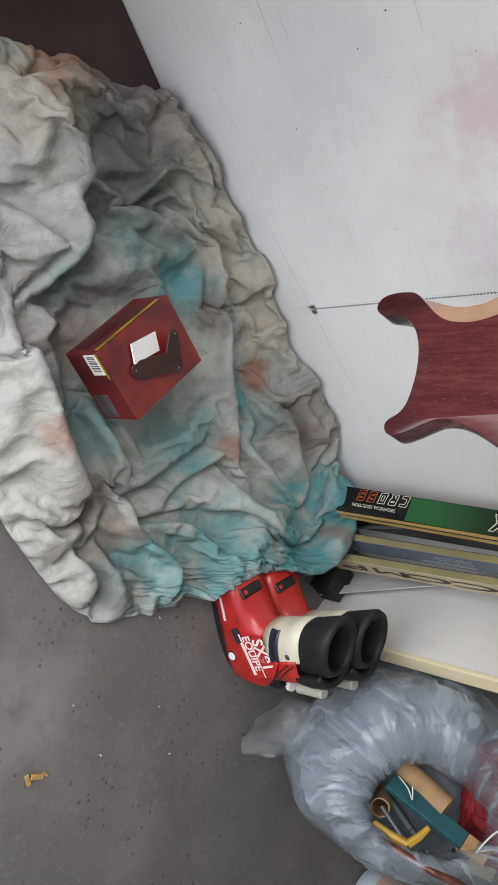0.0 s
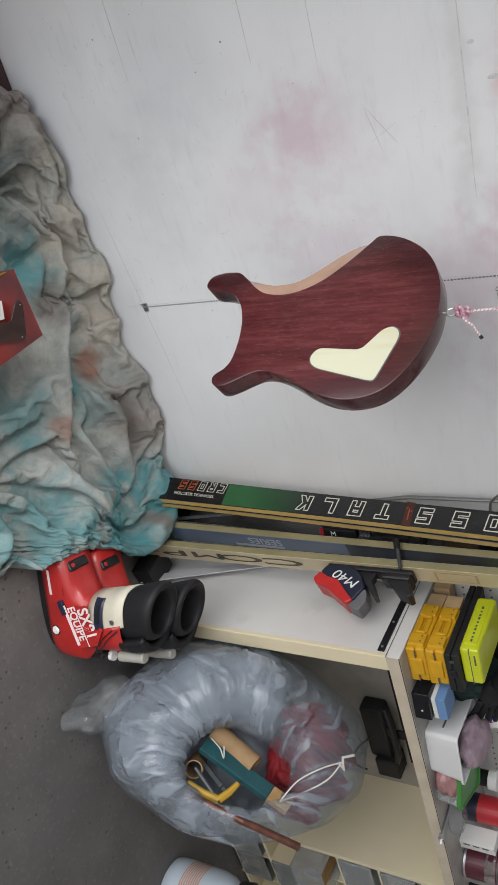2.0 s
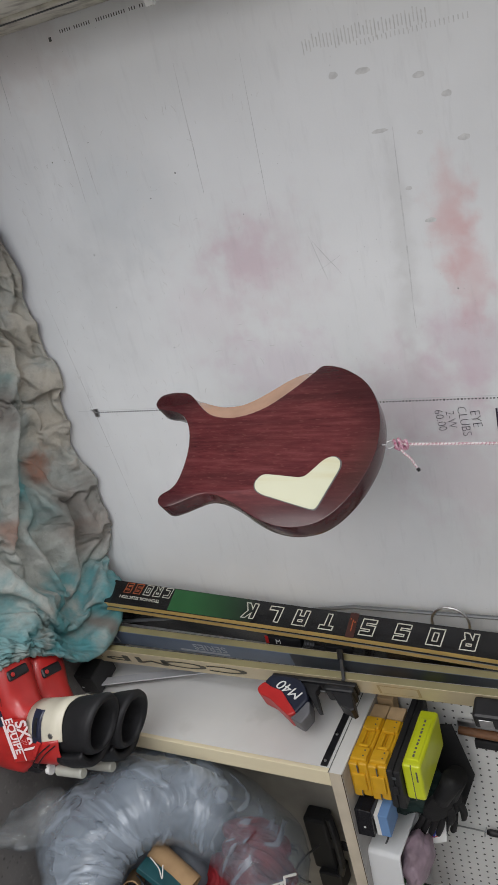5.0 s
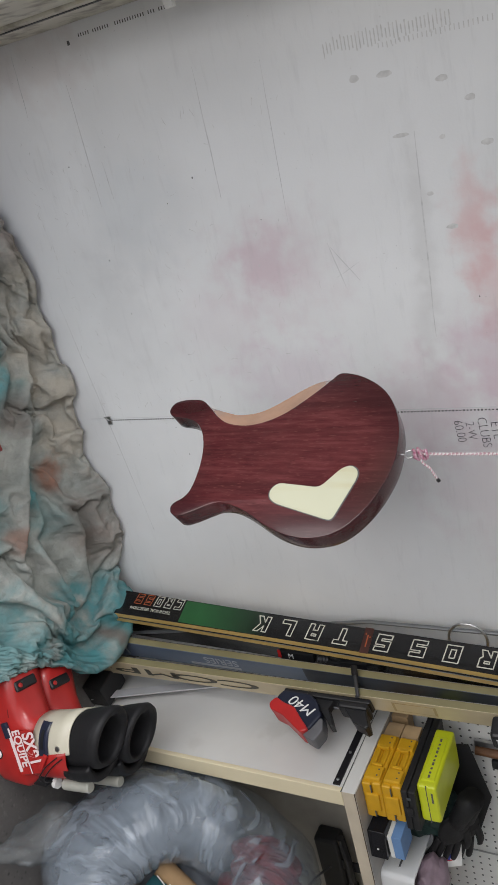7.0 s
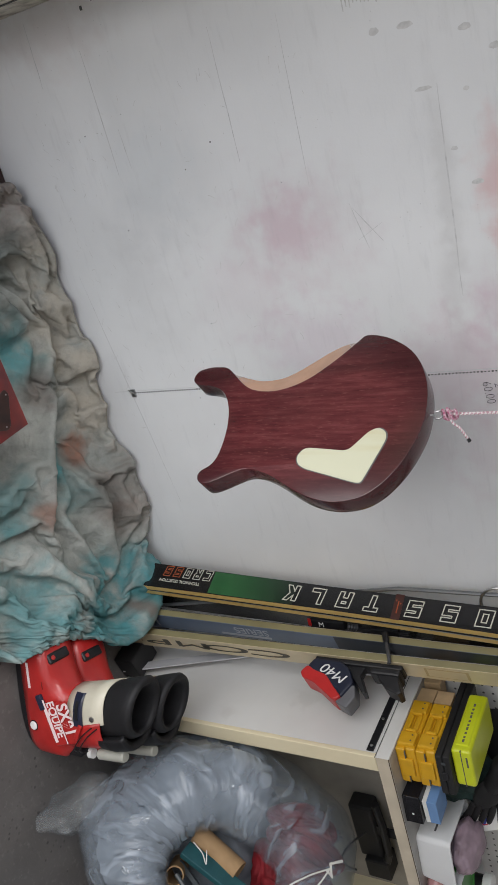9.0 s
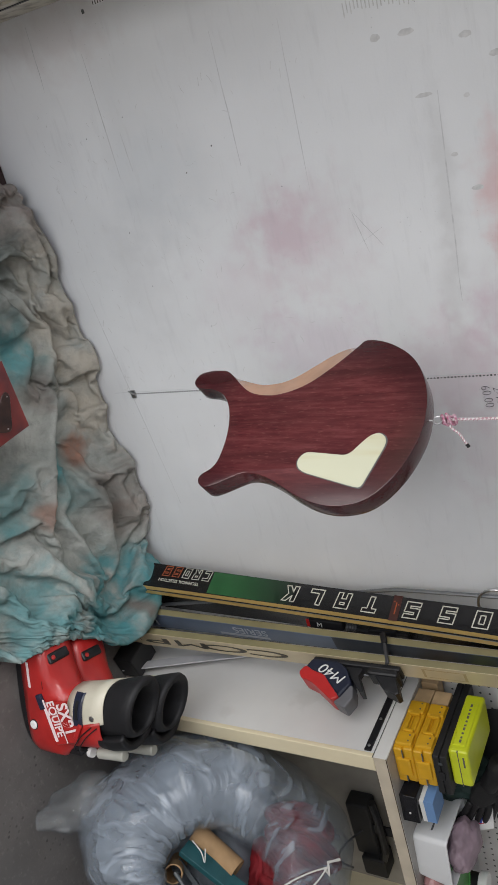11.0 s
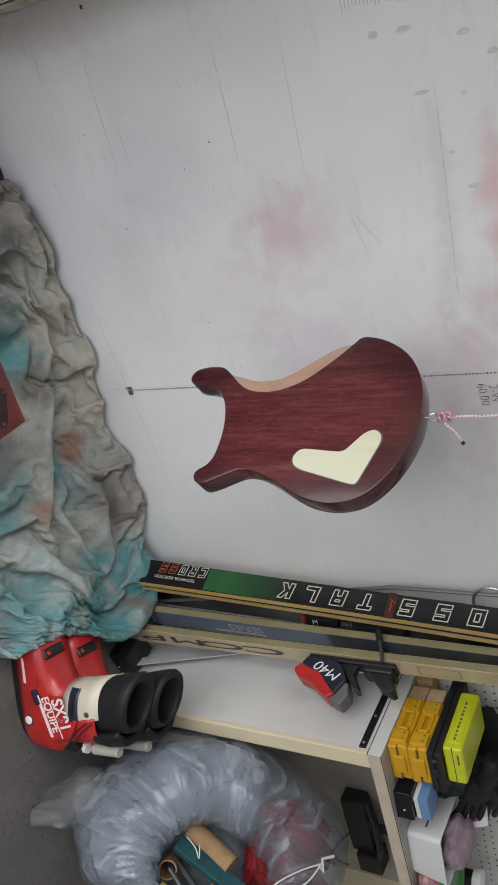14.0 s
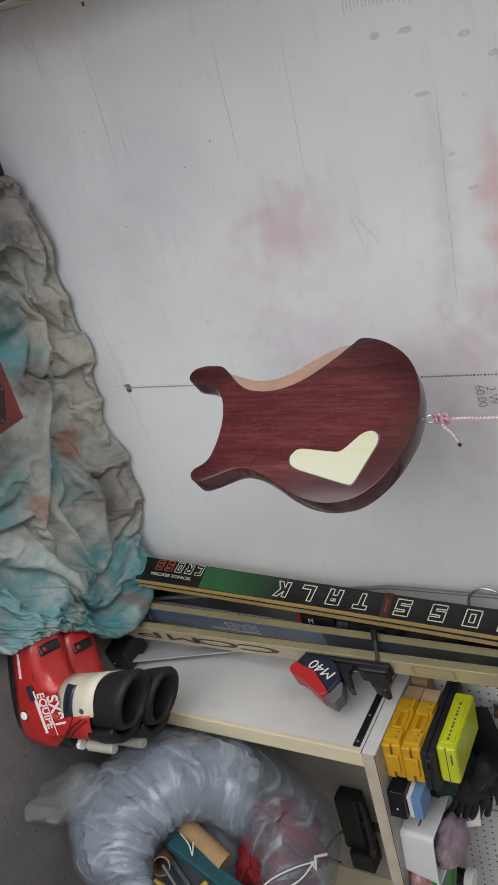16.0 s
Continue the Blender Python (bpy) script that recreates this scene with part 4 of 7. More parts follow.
COVER = [(0.060, -0.028), (0.068, 0.057), (0.028, 0.091), (0.022, 0.108), (0.031, 0.122), (0.046, 0.125), (0.131, 0.094), (0.131, 0.083), (0.103, -0.022), (0.093, -0.037), (0.077, -0.041)]


def rounded(pts, r=0.008, k=4):
    """A polygon with its corners rounded."""
    out = []
    for i, p in enumerate(pts):
        p, a, c = Vector(p), Vector(pts[i - 1]), Vector(pts[(i + 1) % len(pts)])
        ra, rcc = min(r, (a - p).length * 0.45), min(r, (c - p).length * 0.45)
        s, e = p + (a - p).normalized() * ra, p + (c - p).normalized() * rcc
        for q in range(k + 1):
            u = q / k
            out.append((1 - u) ** 2 * s + 2 * u * (1 - u) * p + u * u * e)
    return out


part("cavity_cover", prism([(p.x, p.y) for p in rounded(COVER, 0.012)], -0.0012, 0.004, 0.0006, 1, turn), M_COVER, guitar, "cream V-shaped cavity cover")
part("cover_groove", prism([(p.x, p.y) for p in rounded([(x + (x - 0.06) * 0.03, y + (y - 0.03) * 0.03) for x, y in COVER], 0.012)], -0.0004, 0.003, 0, 1, turn), M_MARK, guitar)
eye_up = [(-0.013, TH / 2, 0.180), (-0.013, TH / 2, 0.194)]
eye_ring = [(-0.013 + 0.008 * math.sin(k * math.pi / 8), TH / 2, 0.202 - 0.008 * math.cos(k * math.pi / 8)) for k in range(15)]
part("screw_eye", tube(eye_up + eye_ring, 0.0016, 8), M_SCREW, guitar, "steel screw eye")

# cord: pink and white twisted, knotted at the screw eye, hanging from a ceiling hook
M_CORD = mat("pink_white_cord", (0.74, 0.70, 0.70), 0.8)
t = M_CORD.node_tree
tcd = t.nodes.new("ShaderNodeTexCoord")
wv = node(M_CORD, "ShaderNodeTexWave", Scale=95.0, Distortion=1.5)
wv.bands_direction = "DIAGONAL"
t.links.new(tcd.outputs["Object"], wv.inputs["Vector"])
rw = t.nodes.new("ShaderNodeMapRange")
for k, v in (("From Min", 0.45), ("From Max", 0.6), ("To Min", 0.0), ("To Max", 0.65)):
    rw.inputs[k].default_value = v
t.links.new(wv.outputs["Fac"], rw.inputs["Value"])
mix_in(M_CORD, rw.outputs["Result"], (0.38, 0.10, 0.16))
K = GUITAR @ Vector((-0.014, TH / 2, 0.208))
cord = empty("cord", pose(*K), "pink and white twisted cord tied to the guitar body", "cord")


def twist(points, r, bm=None):
    """Two strands wound round a line."""
    pts = [Vector(p) for p in points]
    dense = []
    for a, c in zip(pts, pts[1:]):
        n = max(2, int((c - a).length / 0.0022))
        dense += [a.lerp(c, k / n) for k in range(n)]
    bm = bm or bmesh.new()
    for ph in (0.0, math.pi):
        line = []
        for i, p in enumerate(dense):
            d = (dense[min(i + 1, len(dense) - 1)] - dense[max(i - 1, 0)]).normalized()
            s = d.orthogonal().normalized()
            u = d.cross(s)
            an = i * 0.9 + ph
            line.append(p + (s * math.cos(an) + u * math.sin(an)) * r * 0.55)
        tube(line, r * 0.62, 6, bm)
    return bm


part("strand", twist([(0, 0, 0.012), (0, 0, 0.45), (0, 0, 1.0), (0, 0, CEIL - K.z - 0.035)], 0.0026), M_CORD, cord)
bm = bmesh.new()
for cx, cz, ax in ((0.0, 0.003, 0), (0.003, 0.009, 1), (-0.003, 0.014, 2), (0.002, 0.019, 1), (0.0, 0.024, 0), (-0.002, 0.011, 0)):
    pts = [(cx + 0.0075 * math.cos(k * math.pi / 7), (0.006 * math.sin(k * math.pi / 7)) * (1 if ax else -1), cz + 0.004 * math.sin(k * math.pi / 7 + ax)) for k in range(15)]
    tube(pts, 0.0026, 7, bm)
part("knot", bm, mat("pink_cord", (0.34, 0.07, 0.15), 0.8, colour2=(0.66, 0.50, 0.55), scale=260), cord, "pink knot")
tail_pts = spline([(0.002, 0, 0.012), (0.014, -0.006, 0.018), (0.022, -0.010, 0.030), (0.032, -0.012, 0.036), (0.042, -0.013, 0.042)], 6, False)
part("loose_end", twist([(p.x, p.y, p.z) for p in tail_pts], 0.0022), M_CORD, cord)
part("burnt_tip", tube([(0.0415, -0.013, 0.0415), (0.047, -0.0135, 0.045)], 0.0032, 8), M_BLACK, cord)
part("ceiling_hook", tube([(0, 0, CEIL - K.z - 0.04), (0.006, 0, CEIL - K.z - 0.036), (0.006, 0, CEIL - K.z - 0.02), (0, 0, CEIL - K.z - 0.015), (0, 0, CEIL - K.z)], 0.002, 8), M_SCREW, cord)

# ---- crumpled drop cloth ----
def edge_curve(pts, n):
    c = spline([Vector((*p, 0)) for p in pts], 12, False)
    d = [0.0]
    for a, b in zip(c, c[1:]):
        d.append(d[-1] + (b - a).length)
    d = np.array(d) / d[-1]
    c = np.array([[p.x, p.y] for p in c])
    u = np.linspace(0, 1, n)
    return np.stack([np.interp(u, d, c[:, 0]), np.interp(u, d, c[:, 1])], 1)


NEAR = [(-0.42, 0.66), (0.0, 0.64), (0.30, 0.68), (0.50, 0.70), (0.62, 0.70), (0.81, 0.715), (0.92, 0.79), (1.01, 0.92)]
RIGHT = [(1.01, 0.92), (1.035, 1.02), (1.085, 1.14), (1.17, 1.255), (1.25, 1.42), (1.27, 1.57)]
FAR = [(-0.02, 1.57), (0.15, 1.59), (0.45, 1.597), (0.75, 1.60), (1.0, 1.60), (1.27, 1.57)]
LEFTE = [(-0.42, 0.66), (-0.40, 0.95), (-0.30, 1.18), (-0.17, 1.36), (-0.09, 1.46), (-0.02, 1.57)]


def coons(n, m):
    s, e = edge_curve(NEAR, n), edge_curve(FAR, n)
    l, r = edge_curve(LEFTE, m), edge_curve(RIGHT, m)
    u, v = np.linspace(0, 1, n)[:, None, None], np.linspace(0, 1, m)[None, :, None]
    return ((1 - v) * s[:, None] + v * e[:, None] + (1 - u) * l[None] + u * r[None]
            - ((1 - u) * (1 - v) * s[0] + u * (1 - v) * s[-1] + (1 - u) * v * e[0] + u * v * e[-1]))


def hump(x, y, cx, cy, rx, ry, h):
    return h * np.exp(-(((x - cx) / rx) ** 2 + ((y - cy) / ry) ** 2))


def fold(H, X, Y, pts, w, h, lean):
    """Raises one fold along a curve: rounded crest, tapered ends, straight flanks down to its neighbours, the steeper on the side it leans to."""
    c = spline([Vector((*p, 0)) for p in pts], 6, False)
    c = np.array([[p.x, p.y] for p in c])
    pad = w + h / 0.45
    sel = (X > c[:, 0].min() - pad) & (X < c[:, 0].max() + pad) & (Y > c[:, 1].min() - pad) & (Y < c[:, 1].max() + pad)
    x, y = X[sel], Y[sel]
    best, along, side = np.full(x.shape, 9.0), np.zeros(x.shape), np.zeros(x.shape)
    k = len(c) - 1
    for i in range(k):
        a, b = c[i], c[i + 1]
        d = b - a
        tt = np.clip(((x - a[0]) * d[0] + (y - a[1]) * d[1]) / (d @ d + 1e-12), 0, 1)
        dx, dy = x - a[0] - tt * d[0], y - a[1] - tt * d[1]
        q = np.hypot(dx, dy)
        m = q < best
        best, along, side = np.where(m, q, best), np.where(m, (i + tt) / k, along), np.where(m, np.sign(d[0] * dy - d[1] * dx), side)
    taper = np.clip(np.minimum(along, 1 - along) * 3 + 0.45, 0, 1)
    top = w * 0.55
    slope = np.where(side * lean > 0, 1.0 + 1.8 * abs(lean), 0.95 - 0.45 * abs(lean))
    f = h * taper - 0.30 * h * np.minimum(best / top, 1) ** 2 - slope * np.clip(best - top, 0, 9)
    H[sel] = np.maximum(H[sel], f)


# the folds of the cloth: line on the floor, half width, height, lean to the left of the line
FOLDS_A = [(((-0.16, 1.18), (-0.12, 1.27), (-0.07, 1.35), (-0.01, 1.43), (0.0, 1.52), (0.01, 1.585), (0.04, 1.585)), 0.028, 0.04, -0.5),
           (((-0.18, 1.36), (-0.13, 1.38), (-0.1, 1.47)), 0.014, 0.012, 0),
           (((-0.2, 1.25), (-0.17, 1.28), (-0.12, 1.35), (-0.06, 1.45)), 0.017, 0.012, 0.3),
           (((0.04, 1.56), (0.12, 1.53), (0.2, 1.53), (0.31, 1.54), (0.42, 1.54), (0.53, 1.55)), 0.045, 0.065, 0.7),
           (((0.07, 1.585), (0.18, 1.585), (0.28, 1.585), (0.37, 1.585), (0.46, 1.585), (0.55, 1.585), (0.64, 1.585), (0.73, 1.585)), 0.024, 0.045, -0.3),
           (((0.27, 1.5), (0.38, 1.51), (0.49, 1.5)), 0.026, 0.035, 0.4),
           (((-0.04, 1.32), (0.01, 1.32), (0.06, 1.3)), 0.018, 0.028, -0.6),
           (((0.05, 1.31), (0.1, 1.39), (0.13, 1.48), (0.11, 1.54)), 0.02, 0.03, -0.5),
           (((0.0, 1.41), (0.04, 1.46), (0.09, 1.46)), 0.023, 0.02, 0.4),
           (((0.05, 1.25), (0.11, 1.3), (0.18, 1.34)), 0.023, 0.035, -0.7)]
FOLDS_B = [(((0.17, 1.33), (0.15, 1.39), (0.14, 1.45), (0.18, 1.5), (0.25, 1.51)), 0.02, 0.04, 0.5),
           (((0.2, 1.37), (0.23, 1.45), (0.28, 1.49)), 0.02, 0.03, -0.5),
           (((-0.14, 1.19), (-0.06, 1.25), (0.02, 1.24), (0.1, 1.17), (0.17, 1.1), (0.23, 0.97)), 0.039, 0.075, 0.8),
           (((-0.11, 1.25), (-0.05, 1.19), (0.04, 1.18)), 0.019, 0.025, 0.4),
           (((-0.04, 1.09), (-0.01, 1.12), (0.03, 1.11)), 0.023, 0.03, 0.5),
           (((0.13, 1.0), (0.12, 1.04), (0.09, 1.1)), 0.013, 0.02, -0.5),
           (((-0.1, 1.14), (-0.06, 1.15), (-0.02, 1.13)), 0.016, 0.02, 0),
           (((0.16, 1.3), (0.24, 1.33), (0.3, 1.37), (0.37, 1.43)), 0.034, 0.045, 0.6),
           (((0.37, 1.44), (0.42, 1.41), (0.45, 1.36)), 0.02, 0.03, 0.5),
           (((0.24, 1.42), (0.37, 1.47), (0.48, 1.45)), 0.022, 0.04, 0.6)]
FOLDS_C = [(((0.23, 0.99), (0.39, 0.98), (0.53, 1.01), (0.67, 1.02)), 0.042, 0.055, 0.5),
           (((0.23, 0.89), (0.33, 0.86), (0.43, 0.84), (0.52, 0.84), (0.6, 0.84)), 0.04, 0.06, 0.8),
           (((0.53, 0.71), (0.56, 0.77), (0.6, 0.84)), 0.023, 0.035, -0.6),
           (((0.6, 0.72), (0.65, 0.78), (0.65, 0.82)), 0.023, 0.035, 0.3),
           (((0.7, 0.77), (0.77, 0.76), (0.78, 0.7)), 0.027, 0.035, 0.4),
           (((0.66, 0.94), (0.77, 0.95), (0.86, 0.95), (0.97, 0.91)), 0.031, 0.055, 0.6),
           (((0.72, 0.84), (0.82, 0.82), (0.9, 0.81)), 0.019, 0.03, 0.5),
           (((0.78, 1.08), (0.89, 1.23), (1.04, 1.33), (1.1, 1.46), (1.16, 1.585)), 0.064, 0.06, -0.5),
           (((0.82, 1.0), (0.88, 1.05), (1.0, 1.1), (1.12, 1.22), (1.19, 1.39), (1.2, 1.51)), 0.056, 0.065, -0.5),
           (((0.78, 1.02), (0.77, 1.11), (0.77, 1.23), (0.77, 1.29)), 0.023, 0.04, 0.5)]
FOLDS_D = [(((1.03, 1.09), (1.04, 1.03), (0.99, 0.92)), 0.027, 0.04, -0.3),
           (((0.53, 1.42), (0.59, 1.34), (0.69, 1.32), (0.78, 1.29), (0.86, 1.3), (0.94, 1.31)), 0.03, 0.05, 0.6),
           (((0.59, 1.28), (0.7, 1.28), (0.8, 1.28)), 0.018, 0.035, 0.5),
           (((0.53, 1.48), (0.62, 1.53), (0.77, 1.585)), 0.038, 0.045, -0.5),
           (((0.75, 1.585), (0.87, 1.585), (1.0, 1.585), (1.02, 1.52)), 0.044, 0.05, 0.2),
           (((0.74, 1.44), (0.87, 1.48), (1.0, 1.46), (1.06, 1.4)), 0.032, 0.045, 0.6),
           (((0.78, 1.36), (0.93, 1.37), (1.06, 1.4)), 0.025, 0.04, 0.5),
           (((0.69, 1.48), (0.76, 1.49), (0.82, 1.56)), 0.022, 0.03, -0.5),
           (((0.69, 1.4), (0.79, 1.4), (0.8, 1.34)), 0.018, 0.03, -0.4),
           (((0.67, 1.02), (0.7, 1.12), (0.7, 1.26)), 0.029, 0.03, -0.4)]
FOLDS_E = [(((0.64, 1.08), (0.67, 1.19), (0.66, 1.27)), 0.02, 0.022, -0.3),
           (((0.59, 0.9), (0.66, 0.89), (0.7, 0.83)), 0.016, 0.02, 0.4),
           (((0.8, 0.83), (0.88, 0.88), (0.9, 0.95)), 0.014, 0.025, -0.5),
           (((0.87, 0.76), (0.9, 0.84)), 0.014, 0.02, 0),
           (((1.12, 1.46), (1.15, 1.56), (1.18, 1.585)), 0.025, 0.045, -0.4),
           (((1.18, 1.26), (1.24, 1.4), (1.24, 1.52)), 0.024, 0.03, -0.4),
           (((0.36, 1.01), (0.46, 0.99), (0.57, 0.99)), 0.013, 0.02, 0.5),
           (((0.91, 1.07), (1.01, 1.22), (1.15, 1.34)), 0.019, 0.022, -0.5),
           (((0.86, 1.16), (0.95, 1.16), (1.0, 1.11)), 0.017, 0.02, 0.5),
           (((0.96, 1.34), (1.06, 1.33), (1.11, 1.27)), 0.019, 0.02, 0.4)]


def cloth_height(X, Y):
    H = 0.012 + hump(X, Y, -0.02, 1.05, 0.20, 0.17, 0.060) + hump(X, Y, 0.45, 0.82, 0.24, 0.09, 0.030) + hump(X, Y, 0.88, 0.92, 0.13, 0.10, 0.015)
    H += hump(X, Y, 1.04, 1.24, 0.17, 0.17, 0.055) + hump(X, Y, 1.17, 1.47, 0.08, 0.12, 0.055) + hump(X, Y, 0.40, 1.10, 0.20, 0.22, 0.045)
    H += hump(X, Y, 0.82, 1.48, 0.16, 0.10, 0.020)
    ends = np.clip((X - 0.0) / 0.06, 0, 1) * np.clip((1.12 - X) / 0.12, 0, 1)
    wave = 1 + 0.22 * np.sin(X * 17.0) + 0.14 * np.sin(X * 41.0 + 1.0)
    H += 0.046 * wave * ends * np.exp(-(np.clip(1.598 - Y, 0, 1) / 0.055) ** 2)
    big = np.full(X.shape, -0.004)
    rng = random.Random(11)
    for pts, w, h, lean in FOLDS_A + FOLDS_B + FOLDS_C + FOLDS_D + FOLDS_E:
        fold(big, X, Y, pts, w, h * (0.9 if pts[1][1] > 1.5 else 1.35), lean)
        # a lesser fold that splits off beside it
        k, o = rng.uniform(0.35, 0.55), rng.choice((-1, 1)) * w * rng.uniform(1.2, 2.0)
        (x0, y0), (x1, y1) = pts[0], pts[-1]
        ln = math.hypot(x1 - x0, y1 - y0)
        nx, ny = -(y1 - y0) / ln * o, (x1 - x0) / ln * o
        near = [(x + nx * (0.3 + 0.7 * i / len(pts)), y + ny * (0.3 + 0.7 * i / len(pts))) for i, (x, y) in enumerate(pts)]
        fold(big, X, Y, near, w * k, h * rng.uniform(0.55, 0.95), -lean)
    return np.maximum(H + big, 0.006)


def finer(P):
    """Twice as many threads each way, rounded off between the old ones."""
    n, m = P.shape[:2]
    Q = np.zeros((2 * n - 1, m, P.shape[2]))
    Q[::2] = P
    Q[1::2] = (P[:-1] + P[1:]) / 2
    Q[3:-3:2] = (-P[:-3] + 9 * P[1:-2] + 9 * P[2:-1] - P[3:]) / 16
    S = np.zeros((2 * n - 1, 2 * m - 1, P.shape[2]))
    S[:, ::2] = Q
    S[:, 1::2] = (Q[:, :-1] + Q[:, 1:]) / 2
    S[:, 3:-3:2] = (-Q[:, :-3] + 9 * Q[:, 1:-2] + 9 * Q[:, 2:-1] - Q[:, 3:]) / 16
    return S


def drape(P, steps, pin, bend, slack):
    """Lets slack canvas settle from the shape P under its own weight, held along its border."""
    n, m = P.shape[:2]
    idx = np.arange(n * m).reshape(n, m)
    faces = np.stack([idx[:-1, :-1], idx[1:, :-1], idx[1:, 1:], idx[:-1, 1:]], -1).reshape(-1, 4)
    me = bpy.data.meshes.new("canvas")
    me.from_pydata(P.reshape(-1, 3).tolist(), [], faces.tolist())
    ob = new("canvas", me)
    held_ = ob.vertex_groups.new(name="border")
    for i, w in enumerate(pin.reshape(-1)):
        if w > 0:
            held_.add([i], float(w), "REPLACE")
    cl_ = ob.modifiers.new("cloth", "CLOTH")
    st = cl_.settings
    st.quality, st.mass, st.air_damping = 5, 0.35, 4.0
    st.tension_stiffness = st.compression_stiffness = 80.0
    st.shear_stiffness, st.bending_stiffness = 12.0, bend
    st.tension_damping = st.compression_damping = 12.0
    st.bending_damping = 1.0
    st.vertex_group_mass, st.shrink_min = "border", -slack
    st.effector_weights.gravity = 0.6
    cs = cl_.collision_settings
    cs.collision_quality, cs.distance_min = 2, 0.004
    cs.use_self_collision, cs.self_distance_min, cs.self_friction = True, 0.004, 10.0
    solids = []
    for x0, x1, y0, y1, z0, z1 in ((-1.5, 2.5, 0.0, 2.2, -0.5, 0.0), (-1.5, 2.5, 1.608, 2.2, 0.0, 1.0), (0.325, 0.485, 0.99, 1.195, 0.088, 0.4), (1.03, 1.22, 0.99, 1.20, 0.0, 0.105)):
        so = new("solid", mesh_of("solid", box(x0, x1, y0, y1, z0, z1)))
        so.modifiers.new("hit", "COLLISION")
        so.collision.thickness_outer, so.collision.cloth_friction = 0.003, 20.0
        solids.append(so)
    for k in range(1, steps + 1):
        scene.frame_set(k)
    ev = ob.evaluated_get(bpy.context.evaluated_depsgraph_get())
    out = np.zeros(n * m * 3)
    ev.data.vertices.foreach_get("co", out)
    for so in (ob, *solids):
        data = so.data
        bpy.data.objects.remove(so)
        bpy.data.meshes.remove(data)
    scene.frame_set(1)
    return out.reshape(n, m, 3)


def cloth_grid(n=150, m=92):
    xy = coons(n, m)
    u, v = np.linspace(0, 1, n)[:, None], np.linspace(0, 1, m)[None, :]
    rim = np.minimum(np.minimum(u, 1 - u) * 1.55, np.minimum(v, 1 - v) * 0.9)
    wob = np.array([[noise.noise_vector((float(x) * 7, float(y) * 7, 1.0)) for x, y in row] for row in xy])
    fade = np.clip(rim / 0.05, 0, 1)
    X, Y = xy[..., 0], xy[..., 1]
    H = cloth_height(X + 0.016 * wob[..., 0], Y + 0.016 * wob[..., 1] * fade)
    lip = np.clip(rim / 0.030, 0, 1) ** 0.5
    lip = np.where((v > 0.93), np.clip(np.minimum(u, 1 - u) * 1.55 / 0.030, 0, 1) ** 0.5, lip)
    Z = 0.009 + (H - 0.009) * lip
    inside = (np.abs(X - 0.405) < 0.095) & (np.abs(Y - 1.09) < 0.118)
    Z = np.where(inside, np.minimum(Z, 0.082), Z)
    Z = np.where((X > 1.01) & (X < 1.25) & (Y > 0.97) & (Y < 1.22), np.maximum(Z, 0.113), Z)      # over the toes of the boots
    P = np.stack([X, np.minimum(Y, 1.600), Z], -1)
    for _ in range(2):
        P[1:-1, 1:-1] = 0.5 * P[1:-1, 1:-1] + 0.125 * (P[:-2, 1:-1] + P[2:, 1:-1] + P[1:-1, :-2] + P[1:-1, 2:])
    pin = np.zeros((n, m))
    pin[0], pin[-1], pin[:, 0], pin[:, -1] = 1, 1, 1, 1
    P = finer(drape(P, 28, pin, 14.0, 0.24))
    # thin creases pressed into the canvas
    for i in range(3, P.shape[0] - 3):
        for j in range(3, P.shape[1] - 3):
            x, y, z = P[i, j]
            w = 0.5 * noise.noise((x * 5, y * 5, z * 5 + 2))
            a = 1 - 2.4 * abs(noise.noise((x * 12 + w, y * 12 - w, z * 12 + 3)))
            c = 1 - 2.4 * abs(noise.noise((x * 25 + 9, y * 25 + w, z * 25)))
            P[i, j, 2] += 0.0060 * max(a, 0) ** 3 + 0.0030 * max(c, 0) ** 3
    return P


def sheet(P, name, material, thick=0.0015, smooth_levels=1):
    n, m = P.shape[:2]
    idx = np.arange(n * m).reshape(n, m)
    faces = np.stack([idx[:-1, :-1], idx[1:, :-1], idx[1:, 1:], idx[:-1, 1:]], -1).reshape(-1, 4)
    me = bpy.data.meshes.new(name)
    me.from_pydata(P.reshape(-1, 3).tolist(), [], faces.tolist())
    me.shade_smooth()
    me.materials.append(material)
    ob = new(name, me)
    if smooth_levels:
        s = ob.modifiers.new("smooth", "SUBSURF")
        s.levels = s.render_levels = smooth_levels
    s = ob.modifiers.new("thickness", "SOLIDIFY")
    s.thickness, s.offset = thick, -1
    return ob


